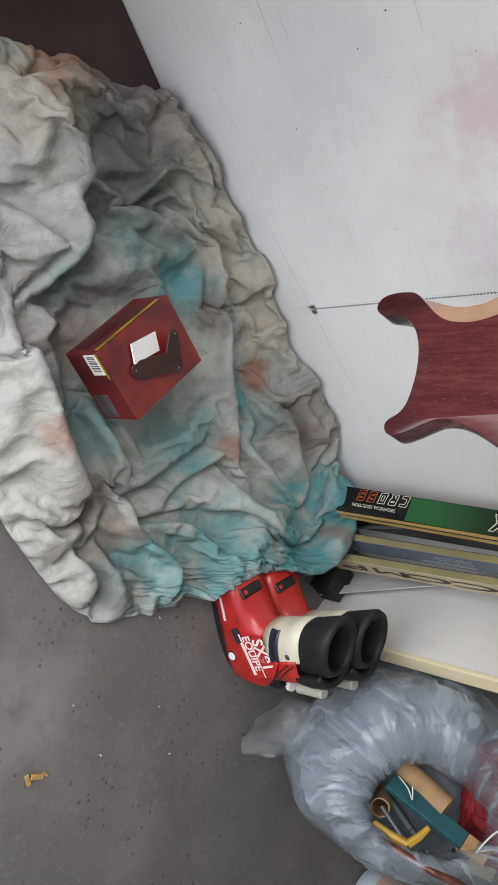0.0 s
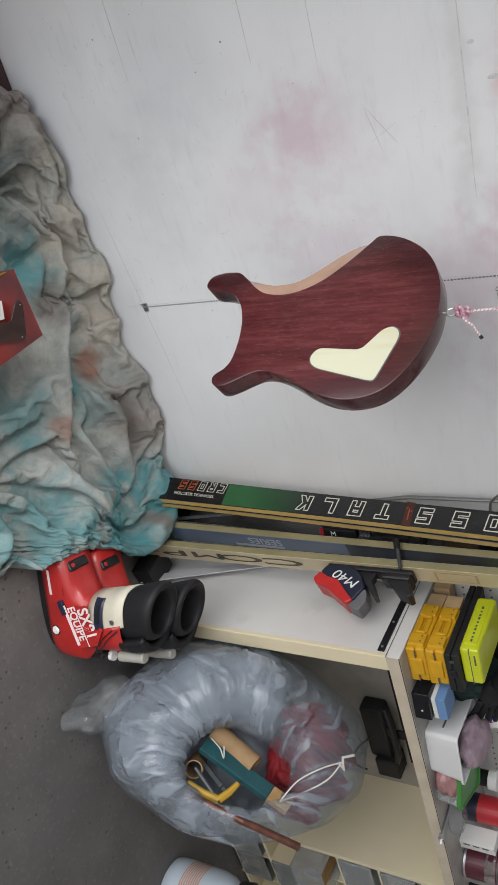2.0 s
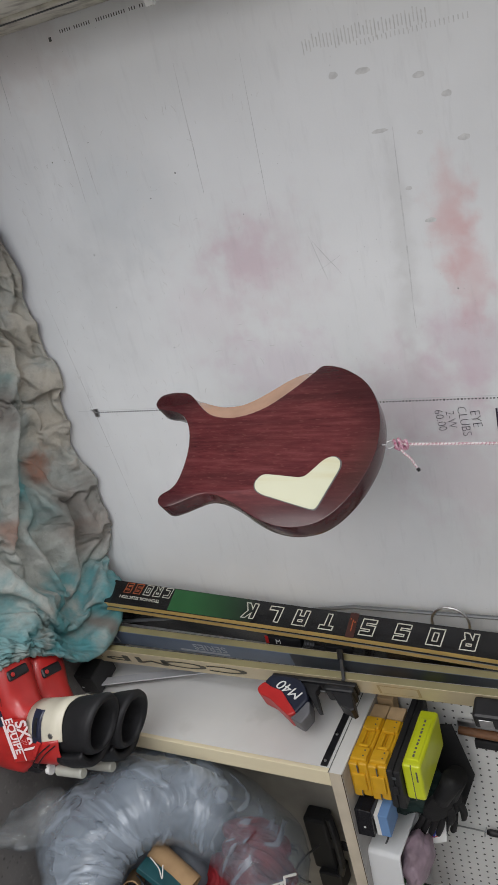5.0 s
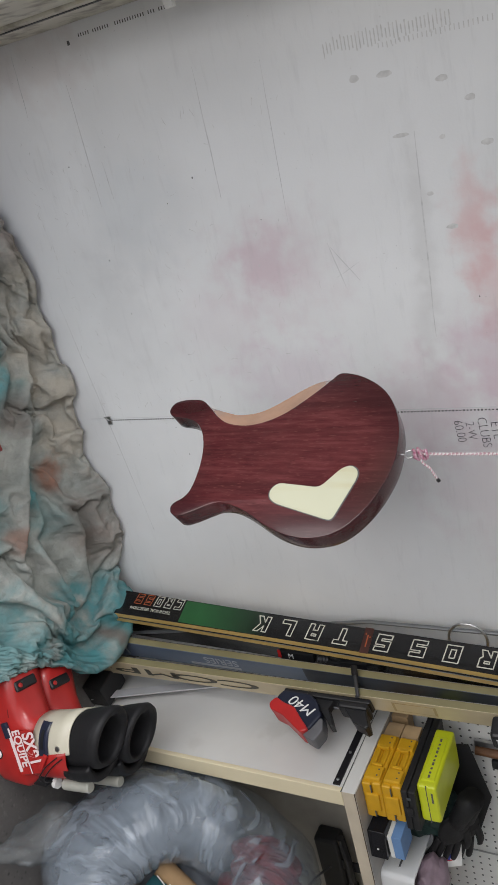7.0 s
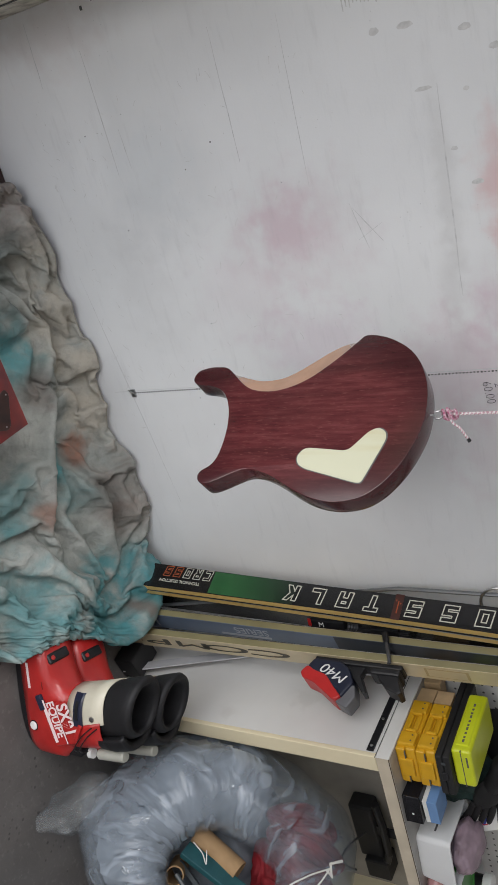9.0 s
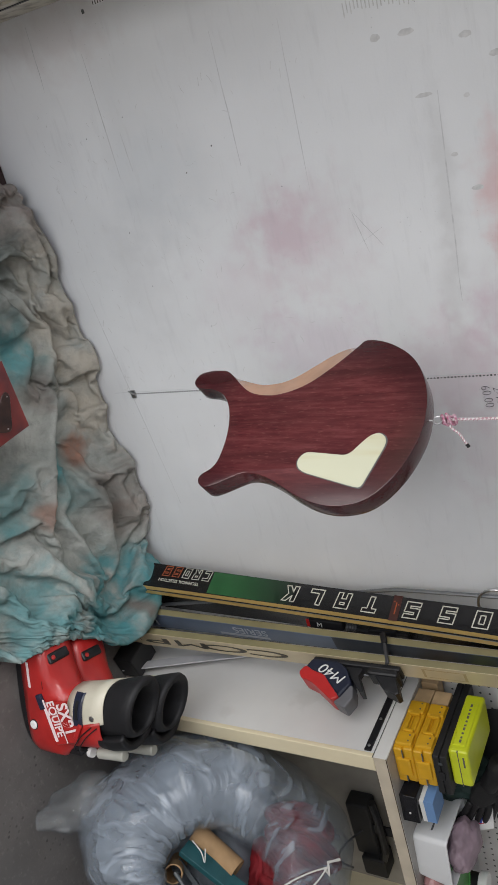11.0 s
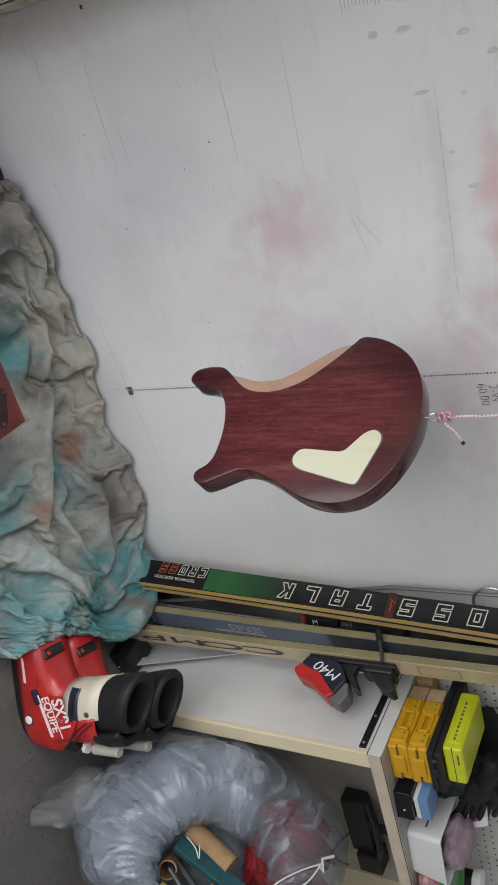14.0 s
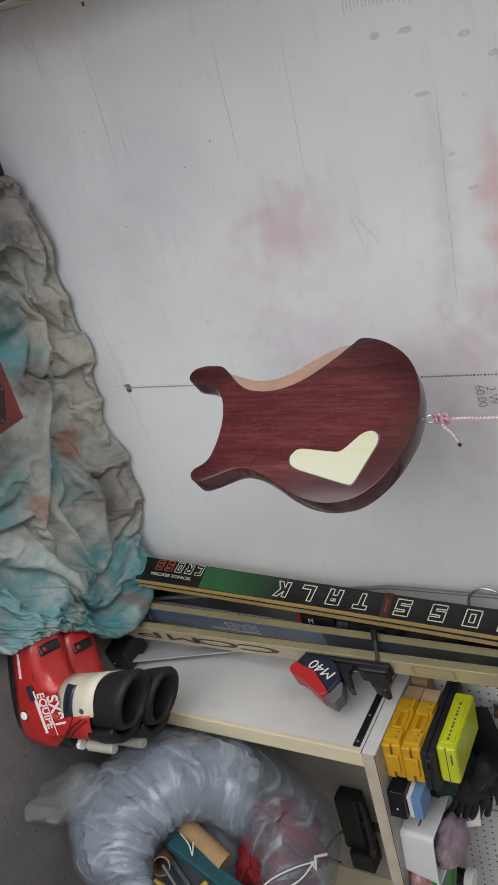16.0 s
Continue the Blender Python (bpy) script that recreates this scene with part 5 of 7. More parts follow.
M_CLOTH = mat("canvas", (0.42, 0.43, 0.40), 0.95, var=0.22, scale=6, spec=0.1, bump=0.55, bscale=60, detail=8, colour2=(0.235, 0.255, 0.240))
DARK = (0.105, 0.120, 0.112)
TEAL, RUST, PINK, PALE, BEIGE, BROWN = (0.070, 0.245, 0.265), (0.27, 0.135, 0.095), (0.40, 0.31, 0.28), (0.38, 0.375, 0.355), (0.40, 0.37, 0.315), (0.20, 0.155, 0.135)
for (x, y), r, col, st in (
        ((-0.01, 1.13), 0.20, PALE, 0.9), ((0.12, 1.02), 0.17, PALE, 0.9), ((0.26, 0.88), 0.17, PALE, 0.95), ((0.02, 0.86), 0.26, PALE, 0.9), ((0.51, 0.78), 0.15, PALE, 0.95), ((0.68, 0.73), 0.14, PALE, 0.95), ((0.80, 0.71), 0.08, PALE, 0.8),
        ((0.34, 1.56), 0.13, BEIGE, 0.95), ((0.14, 1.56), 0.13, BEIGE, 0.9), ((0.49, 1.57), 0.11, BEIGE, 0.95), ((0.62, 1.59), 0.11, BEIGE, 0.95), ((-0.12, 1.30), 0.18, BEIGE, 0.8), ((-0.20, 1.18), 0.14, BEIGE, 0.7),
        ((0.87, 1.18), 0.10, PALE, 0.35), ((0.72, 1.30), 0.08, PALE, 0.45), ((0.56, 0.98), 0.10, PALE, 0.4), ((0.88, 1.34), 0.07, PALE, 0.35), ((0.75, 0.94), 0.07, PALE, 0.35)):
    spot(M_CLOTH, (x, y, 0.1), r * 1.2, col, st, 16.0, (1, 1, 0.35))
for (x, y), r, col, st in (
        ((0.38, 1.38), 0.11, TEAL, 0.85), ((0.22, 1.28), 0.10, TEAL, 0.45), ((0.21, 1.08), 0.09, TEAL, 0.5), ((0.49, 0.99), 0.11, TEAL, 0.6), ((0.38, 0.93), 0.09, TEAL, 0.45), ((0.69, 1.16), 0.12, TEAL, 0.6), ((0.68, 1.38), 0.07, TEAL, 0.9), ((0.81, 1.40), 0.09, TEAL, 0.55),
        ((1.16, 1.28), 0.17, TEAL, 0.9), ((0.95, 1.10), 0.16, TEAL, 0.75), ((1.17, 1.50), 0.15, TEAL, 0.95), ((0.81, 0.89), 0.09, TEAL, 0.75), ((0.93, 0.93), 0.10, TEAL, 0.6), ((1.02, 1.38), 0.07, TEAL, 0.6),
        ((0.70, 1.47), 0.06, RUST, 0.9), ((0.79, 1.28), 0.05, RUST, 0.7), ((0.42, 0.86), 0.06, RUST, 0.75), ((-0.17, 1.37), 0.12, (0.36, 0.19, 0.12), 0.8), ((0.96, 1.54), 0.10, BROWN, 0.6), ((0.83, 1.50), 0.12, BROWN, 0.55), ((1.20, 1.42), 0.04, RUST, 0.6),
        # DARK: darker patches in the far left hollow and round the carton
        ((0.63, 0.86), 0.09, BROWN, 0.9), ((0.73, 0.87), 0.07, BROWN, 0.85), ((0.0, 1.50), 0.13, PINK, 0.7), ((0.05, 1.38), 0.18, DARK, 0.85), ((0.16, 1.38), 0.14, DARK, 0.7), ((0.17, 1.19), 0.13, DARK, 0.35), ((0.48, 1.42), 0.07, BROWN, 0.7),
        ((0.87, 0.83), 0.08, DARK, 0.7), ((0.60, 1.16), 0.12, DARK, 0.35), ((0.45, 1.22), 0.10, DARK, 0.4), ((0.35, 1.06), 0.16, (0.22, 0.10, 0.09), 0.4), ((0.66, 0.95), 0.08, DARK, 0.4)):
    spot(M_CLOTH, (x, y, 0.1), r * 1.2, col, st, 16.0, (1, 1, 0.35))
mott = node(M_CLOTH, "ShaderNodeTexNoise", Scale=22.0, Detail=9.0, Roughness=0.7)
tcc2 = M_CLOTH.node_tree.nodes.new("ShaderNodeTexCoord")
M_CLOTH.node_tree.links.new(tcc2.outputs["Object"], mott.inputs["Vector"])
mr2 = M_CLOTH.node_tree.nodes.new("ShaderNodeMapRange")
for k, v in (("From Min", 0.48), ("From Max", 0.70), ("To Min", 0.0), ("To Max", 0.50)):
    mr2.inputs[k].default_value = v
M_CLOTH.node_tree.links.new(mott.outputs["Fac"], mr2.inputs["Value"])
mix_in(M_CLOTH, mr2.outputs["Result"], (0.165, 0.175, 0.165))
# pressed creases in the weave
tcl = M_CLOTH.node_tree
last = bsdf(M_CLOTH).inputs["Normal"].links[0].from_socket
for scl, dist, turn_ in ((10.0, 0.022, 0.5), (34.0, 0.007, 2.1)):
    mpk = node(M_CLOTH, "ShaderNodeMapping")
    mpk.inputs["Rotation"].default_value, mpk.inputs["Scale"].default_value = (0.3, 0.4, turn_), (scl * 1.2, scl * 0.9, scl)
    tcl.links.new(tcc2.outputs["Object"], mpk.inputs["Vector"])
    nk = node(M_CLOTH, "ShaderNodeTexNoise", Scale=1.0, Detail=3.0, Distortion=0.8)
    tcl.links.new(mpk.outputs[0], nk.inputs["Vector"])
    ck = tcl.nodes.new("ShaderNodeMath")
    ck.operation = "SUBTRACT"
    ck.inputs[1].default_value = 0.5
    tcl.links.new(nk.outputs["Fac"], ck.inputs[0])
    ak = tcl.nodes.new("ShaderNodeMath")
    ak.operation = "ABSOLUTE"
    tcl.links.new(ck.outputs[0], ak.inputs[0])
    bk_ = tcl.nodes.new("ShaderNodeBump")
    bk_.invert = True
    bk_.inputs["Strength"].default_value, bk_.inputs["Distance"].default_value = 0.6, dist
    tcl.links.new(ak.outputs[0], bk_.inputs["Height"])
    tcl.links.new(last, bk_.inputs["Normal"])
    last = bk_.outputs["Normal"]
tcl.links.new(last, bsdf(M_CLOTH).inputs["Normal"])
CLOTH = cloth_grid()
cloth = sheet(CLOTH, "drop_cloth", M_CLOTH, smooth_levels=0)
tagged(cloth, "crumpled paint-stained canvas drop cloth, off-white with teal patches, on the floor", "cloth")

# ---- dark red carton on the cloth, with a wooden plate and a white card on it ----
M_CARTON = mat("maroon_carton", (0.165, 0.016, 0.018), 0.32, var=0.45, scale=7, coat=0.3, colour2=(0.055, 0.008, 0.014))
M_CARTONF = mat("red_carton_top", (0.24, 0.022, 0.014), 0.30, var=0.5, scale=9, coat=0.3, colour2=(0.085, 0.008, 0.010))
carton = empty("cardboard_box", pose(0.404, 1.092, 0.088, 0, 0, 1.5), "glossy dark red cardboard carton with yellow stripe on the cloth", "box")
part("body", box(-0.083, 0.083, -0.108, 0.108, 0.0, 0.112, 0.0015, 1), M_CARTON, carton)
part("lid", box(-0.0835, 0.0835, -0.1085, 0.1085, 0.1125, 0.1145, 0.0008, 1), M_CARTONF, carton)
M_YSTR = mat("yellow_print", (0.42, 0.28, 0.03), 0.4, var=0.6, scale=14)
part("yellow_stripe", box(-0.0842, -0.0834, -0.10, 0.09, 0.095, 0.106), M_YSTR, carton)
part("yellow_panel", box(-0.080, -0.020, -0.1096, -0.1084, 0.101, 0.106), M_YSTR, carton)
part("barcode_label", box(-0.078, -0.030, -0.1094, -0.1082, 0.060, 0.100), M_WHITEP, carton)
for i in range(9):
    part("barcode_bar", box(-0.074 + i * 0.0042, -0.0722 + i * 0.0042 + 0.001 * (i % 3 == 0), -0.1099, -0.1095, 0.068, 0.094), M_MARK, carton)
part("printed_panel", box(0.02, 0.075, -0.1092, -0.1082, 0.012, 0.06), mat("grey_print", (0.14, 0.12, 0.13), 0.4, var=0.6, scale=60), carton)
part("dark_print", box(-0.0842, -0.0834, -0.09, 0.0, 0.02, 0.06), mat("dark_red_print", (0.07, 0.01, 0.015), 0.4, var=0.3, scale=30), carton)
M_ROSEW = mat("rosewood", (0.040, 0.016, 0.012), 0.35, var=0.6, scale=30, colour2=(0.012, 0.006, 0.005), bump=0.15, bscale=200)
PL = pose(0.418, 1.090, 0.2035, 0, 0, 62)
VEE = [(-0.066, -0.020), (-0.046, -0.030), (0.055, -0.022), (0.062, -0.012), (0.052, 0.062), (0.040, 0.070), (0.030, 0.060), (0.020, 0.018), (-0.045, 0.010), (-0.064, 0.000)]
plate = tagged(part("guitar_cavity_cover", prism([(p.x, p.y) for p in rounded(VEE, 0.010)], 0.010, 0.013, 0.0006, 1, PL @ pose(0, 0, 0, 4, -6)), M_ROSEW), "dark rosewood V-shaped cavity cover on a carton", "cover")
for x, y in ((0.050, -0.014), (0.044, 0.058), (-0.055, -0.010)):
    part("screw_hole", lathe([(0.0018, 0.0131), (0.0018, 0.0136)], 10, PL @ pose(0, 0, 0, 4, -6) @ pose(x, y, 0)), M_SCREW, plate)
tagged(part("white_card", prism([(-0.045, 0.005), (0.030, 0.010), (0.032, 0.050), (-0.040, 0.046)], 0.000, 0.0045, 0, 1, PL @ pose(-0.014, 0.008, 0.0, 2, 5, 14)), M_WHITEP), "small white card under the wooden cover", "card")

# ---- ski boots ----
M_REDB = mat("red_boot_shell", (0.48, 0.022, 0.020), 0.38, var=0.25, scale=14, bump=0.04, bscale=120, coat=0.25)
M_WHITEB = mat("ivory_cuff", (0.66, 0.62, 0.50), 0.4, var=0.12, scale=18)
M_LINER = mat("black_liner", (0.009, 0.009, 0.011), 0.62, var=0.3, scale=30, bump=0.25, bscale=160)
M_LEVER = mat("grey_lever", (0.42, 0.42, 0.37), 0.5, var=0.1, scale=30)
M_NAVY = mat("dark_blue_plastic", (0.02, 0.024, 0.05), 0.35, var=0.2, scale=40)
M_DECAL = mat("white_decal", (0.80, 0.66, 0.66), 0.5)


def section(c, hl, hw, z, tilt, n, a0=0.0, a1=2 * math.pi, power=2.4):
    """A rounded-oblong ring round the foot axis; tilt raises its front."""
    out = []
    for k in range(n):
        a = a0 + (a1 - a0) * k / (n if a1 - a0 > 6.2 else n - 1)
        ca, sa = math.cos(a), math.sin(a)
        r = (abs(ca) ** power + abs(sa) ** power) ** (-1 / power)
        x, y = c + hl * r * ca, hw * r * sa
        out.append((x, y, z + tilt * ca * hl))
    return out


def loft(rings, closed=True, cap0=True, cap1=True):
    b = bmesh.new()
    V = [[b.verts.new(p) for p in r] for r in rings]
    n = len(V[0])
    for p, q in zip(V, V[1:]):
        for k in range(n if closed else n - 1):
            b.faces.new((p[k], p[(k + 1) % n], q[(k + 1) % n], q[k]))
    if cap0 and closed:
        b.faces.new(V[0][::-1])
    if cap1 and closed:
        b.faces.new(V[-1])
    return b


def thicken(b, t):
    bmesh.ops.recalc_face_normals(b, faces=b.faces)
    bmesh.ops.solidify(b, geom=b.faces[:], thickness=t)
    return b


def boot(m, label):
    e = empty("ski_boot", m, label, "boot", "pair of ski boots")
    part("sole", loft([section(0.115, 0.160, 0.045, 0.0, 0, 40), section(0.115, 0.163, 0.048, 0.006, 0, 40), section(0.115, 0.163, 0.048, 0.024, 0, 40)]), M_BLACK, e, "black sole", angle=40)
    prof = [(0.114, 0.157, 0.049, 0.024, 0.0), (0.113, 0.162, 0.059, 0.050, 0.0), (0.111, 0.161, 0.061, 0.085, -0.02), (0.103, 0.152, 0.060, 0.118, -0.08), (0.086, 0.122, 0.055, 0.136, -0.16),
            (0.060, 0.080, 0.052, 0.160, -0.15), (0.058, 0.073, 0.054, 0.190, -0.05), (0.063, 0.070, 0.056, 0.220, 0.0)]
    part("lower_shell", loft([section(c, hl, hw, z, t, 48, power=4.2 if z < 0.13 else 2.6) for c, hl, hw, z, t in prof]), M_REDB, e, "glossy red plastic shell", smooth=True)
    front = [(0.068, 0.076, 0.060, 0.176, 0.02), (0.074, 0.077, 0.0605, 0.215, 0.02), (0.083, 0.076, 0.061, 0.255, 0.02), (0.094, 0.075, 0.0615, 0.298, 0.04)]
    part("front_cuff", thicken(loft([section(c, hl, hw, z, t, 34, -1.95, 1.75) for c, hl, hw, z, t in front], False), 0.003), M_WHITEB, e, "ivory plastic front cuff", smooth=True)
    rear = [(0.060, 0.079, 0.061, 0.130, 0.0), (0.060, 0.079, 0.0625, 0.180, 0.0), (0.068, 0.080, 0.063, 0.235, 0.0), (0.082, 0.080, 0.0635, 0.286, 0.06)]
    part("rear_spoiler", thicken(loft([section(c, hl, hw, z, t, 34, 1.55, 4.65) for c, hl, hw, z, t in rear], False), 0.003), M_REDB, e, "red rear-entry spoiler", smooth=True)
    out = [(0.080, 0.066, 0.052, 0.215, 0.0), (0.090, 0.068, 0.055, 0.275, 0.05), (0.101, 0.074, 0.060, 0.318, 0.12), (0.108, 0.077, 0.064, 0.350, 0.20), (0.112, 0.078, 0.066, 0.370, 0.22), (0.113, 0.073, 0.061, 0.382, 0.22),
           (0.112, 0.064, 0.053, 0.384, 0.22), (0.108, 0.055, 0.045, 0.370, 0.20), (0.098, 0.052, 0.041, 0.320, 0.12), (0.080, 0.046, 0.036, 0.240, 0.0), (0.066, 0.045, 0.035, 0.140, 0.0), (0.066, 0.040, 0.03, 0.10, 0.0)]
    part("liner", loft([section(c, hl, hw, z, t, 44, power=2.1) for c, hl, hw, z, t in out], cap0=False), M_LINER, e, "black padded liner", smooth=True)
    tong = [(0.064, 0.076, 0.060, 0.262, 0.0), (0.070, 0.082, 0.064, 0.295, 0.0), (0.078, 0.083, 0.068, 0.326, 0.0), (0.084, 0.084, 0.069, 0.345, 0.0), (0.088, 0.080, 0.066, 0.355, 0.0)]
    part("rear_pad", thicken(loft([section(c, hl, hw, z, t, 26, 2.0, 4.28, 2.1) for c, hl, hw, z, t in tong], False), 0.018), M_LINER, e, smooth=True)
    # instep slot, heel button, side catch
    part("instep_slot", box(-0.014, 0.014, -0.036, 0.036, -0.006, 0.006, 0.006, 3, pose(0.214, 0.004, 0.1155, 0, 28, 0)), M_BLACK, e)
    part("slot_button", lathe([(0.006, 0.0), (0.006, 0.003), (0.004, 0.004)], 14, pose(0.216, 0.026, 0.1205, 0, 28)), M_REDB, e)
    part("heel_button", lathe([(0.0115, 0.0), (0.0115, 0.003), (0.009, 0.005), (0.0, 0.005)], 20, pose(0.040, 0.0595, 0.058, -90)), M_WHITEP, e, "white round button")
    part("button_ring", lathe([(0.014, 0.0), (0.014, 0.002)], 20, pose(0.040, 0.0588, 0.058, -90)), M_BLACK, e)
    part("side_catch", box(-0.020, 0.020, 0.0, 0.010, -0.010, 0.010, 0.003, 2, pose(0.110, 0.059, 0.098, 0, 20)), M_NAVY, e, "dark blue catch")
    # cuff buckle with dial and cable
    part("cuff_buckle", thicken(loft([section(0.078, 0.0775, 0.0635 + dr, z, 0.02, 22, 0.62, 1.72) for z, dr in ((0.203, 0.0), (0.206, 0.004), (0.228, 0.005), (0.232, 0.0))], False), 0.006), M_NAVY, e, "dark blue buckle")
    part("buckle_rib", thicken(loft([section(0.078, 0.0780, 0.0700, z, 0.02, 12, 0.90, 1.50) for z in (0.213, 0.222)], False), 0.003), M_BLACK, e)
    part("shell_groove", thicken(loft([section(0.1005, 0.1545, 0.0612, z, -0.08, 40, -1.3, 1.3, 3.2) for z in (0.1075, 0.1100)], False), 0.0012), mat("groove_shade", (0.12, 0.01, 0.01), 0.5), e)
    part("buckle_lever", box(-0.006, 0.006, -0.003, 0.004, -0.022, 0.022, 0.002, 2, pose(0.052, 0.068, 0.218, 0, 62)), M_REDB, e)
    part("cuff_rivet", lathe([(0.007, 0.0), (0.007, 0.002), (0.0, 0.0025)], 16, pose(0.090, 0.0615, 0.262, -90)), M_SCREW, e)
    for dz in (0.0, 0.017):
        pts = [(0.070, 0.067, 0.262 + dz), (0.040, 0.068, 0.225 + dz), (0.0, 0.060, 0.190 + dz), (-0.022, 0.035, 0.178 + dz), (-0.026, 0.012, 0.182 + dz)]
        part("cable", tube(spline([Vector(p) for p in pts], 6, False), 0.0016, 7), M_BLACK, e)
    part("rear_lever", lathe([(0.010, 0.0), (0.0145, 0.006), (0.0145, 0.084), (0.012, 0.088)], 20, pose(-0.030, 0.012, 0.225, 0, 5)), M_LEVER, e, "grey cylindrical closing lever")
    part("lever_collar", lathe([(0.013, 0.0), (0.013, 0.012)], 20, pose(-0.034, 0.012, 0.195, 0, 4)), M_WHITEP, e)
    part("lever_mount", box(-0.020, 0.012, -0.020, 0.024, -0.03, 0.03, 0.004, 2, pose(-0.022, 0.006, 0.150)), M_BLACK, e)
    # side decal with lettering
    dec = part("side_decal", box(-0.055, 0.055, 0.0, 0.0050, -0.036, 0.034, 0.002, 1, pose(0.062, 0.0595, 0.158, 3, 14, 0)), M_REDB, e)
    lettering("SX91", 0.052, axes((0.112, 0.0676, 0.152), (-1, 0, 0.34), (0.34, -0.05, 1)), M_DECAL, dec, sx=0.74, thin=0.0014)
    lettering("EQUIPE", 0.036, axes((0.114, 0.0674, 0.118), (-1, 0, 0.34), (0.34, -0.05, 1)), M_DECAL, dec, sx=0.80, thin=0.0008)
    part("pink_band", prism([(0.0, 0.0), (0.112, 0.0), (0.112, 0.010), (0.0, 0.010)], 0, 0.0006, 0, 1, axes((0.116, 0.0672, 0.101), (-1, 0, 0.34), (0.34, -0.05, 1))), M_DECAL, dec)
    part("pink_band", prism([(0.0, 0.0), (0.085, 0.0), (0.085, 0.003), (0.0, 0.003)], 0, 0.0006, 0, 1, axes((0.094, 0.0680, 0.150), (-1, 0, 0.34), (0.34, -0.05, 1))), M_DECAL, dec)
    part("brand_bars", box(-0.034, 0.034, 0.0, 0.0008, -0.004, 0.004, 0, 1, pose(0.175, 0.0600, 0.060)), M_DECAL, e)
    return e


B1 = pose(1.290, 1.016, 0.0, 0, 0, 161)
b1 = boot(B1, "red rear-entry ski boot with ivory cuff and black liner")
copy_thing(b1, pose(1.367, 1.110, 0.0, 0, 0, 159))

# ---- rubbish bag with tools ----
M_BAG = bpy.data.materials.new("translucent_film")
M_BAG.use_nodes = True
t = M_BAG.node_tree
pb = t.nodes["Principled BSDF"]
pb.inputs["Base Color"].default_value = (0.33, 0.38, 0.44, 1)
pb.inputs["Roughness"].default_value = 0.22
pb.inputs["Coat Weight"].default_value, pb.inputs["Coat Roughness"].default_value = 0.7, 0.08
tr = t.nodes.new("ShaderNodeBsdfTransparent")
tr.inputs[0].default_value = (0.92, 0.94, 0.96, 1)
mxs = t.nodes.new("ShaderNodeMixShader")
tcb = t.nodes.new("ShaderNodeTexCoord")
nb = node(M_BAG, "ShaderNodeTexNoise", Scale=5.0, Detail=4.0)
t.links.new(tcb.outputs["Object"], nb.inputs["Vector"])
mb = t.nodes.new("ShaderNodeMapRange")
for k, v in (("From Min", 0.3), ("From Max", 0.7), ("To Min", 0.34), ("To Max", 0.62)):
    mb.inputs[k].default_value = v
t.links.new(nb.outputs["Fac"], mb.inputs["Value"])
# one layer of film on the right, two where the cuff is folded over
geo = t.nodes.new("ShaderNodeVectorMath")
geo.operation = "DOT_PRODUCT"
geo.inputs[1].default_value = (0.494, 0.345, 0.798)
t.links.new(tcb.outputs["Object"], geo.inputs[0])
lay = t.nodes.new("ShaderNodeMapRange")
for k, v in (("From Min", 0.28), ("From Max", 0.40), ("To Min", 1.0), ("To Max", 0.54)):
    lay.inputs[k].default_value = v
lay.interpolation_type = "SMOOTHSTEP"
t.links.new(geo.outputs["Value"], lay.inputs["Value"])
lm = t.nodes.new("ShaderNodeMath")
lm.operation = "MULTIPLY"
t.links.new(mb.outputs[0], lm.inputs[0])
t.links.new(lay.outputs[0], lm.inputs[1])
t.links.new(lm.outputs[0], mxs.inputs[0])
t.links.new(tr.outputs[0], mxs.inputs[1])
t.links.new(pb.outputs[0], mxs.inputs[2])
t.links.new(mxs.outputs[0], t.nodes["Material Output"].inputs[0])
# long creases that run from the mouth over the belly
drp = t.nodes.new("ShaderNodeAttribute")
drp.attribute_name = "drape"
nb1 = node(M_BAG, "ShaderNodeTexNoise", Scale=7.0, Detail=2.0)
t.links.new(tcb.outputs["Object"], nb1.inputs["Vector"])
warp = t.nodes.new("ShaderNodeVectorMath")
warp.operation = "MULTIPLY_ADD"
warp.inputs[1].default_value = (2.2, 2.2, 2.2)
t.links.new(nb1.outputs["Color"], warp.inputs[0])
t.links.new(drp.outputs["Vector"], warp.inputs[2])
nb3 = node(M_BAG, "ShaderNodeTexNoise", Scale=1.0, Detail=2.6, Roughness=0.5)
t.links.new(warp.outputs[0], nb3.inputs["Vector"])
rid = t.nodes.new("ShaderNodeMapRange")
for k, v in (("From Min", 0.52), ("From Max", 0.62), ("To Min", 0.0), ("To Max", 1.0)):
    rid.inputs[k].default_value = v
t.links.new(nb3.outputs["Fac"], rid.inputs["Value"])
bb2 = t.nodes.new("ShaderNodeBump")
bb2.inputs["Strength"].default_value, bb2.inputs["Distance"].default_value = 1.0, 0.030
t.links.new(nb3.outputs["Fac"], bb2.inputs["Height"])
t.links.new(bb2.outputs["Normal"], pb.inputs["Normal"])
# the film is milkier along its creases
crs = t.nodes.new("ShaderNodeMath")
crs.operation = "MULTIPLY_ADD"
crs.inputs[1].default_value = 0.34
t.links.new(rid.outputs[0], crs.inputs[0])
t.links.new(lm.outputs[0], crs.inputs[2])
t.links.new(crs.outputs[0], mxs.inputs[0])

BAG = Vector((1.785, 1.105, 0.360))
AX = Vector((-0.66, -0.46, 0.60)).normalized()
E1 = (Vector((0, 0, 1)) - AX * AX.z).normalized()          # upwards across the mouth
E2 = E1.cross(AX).normalized()                              # to the right across the mouth
if E2.x < 0:
    E2 = -E2


def bag_at(u, v, a):
    return BAG + E1 * u + E2 * v + AX * a


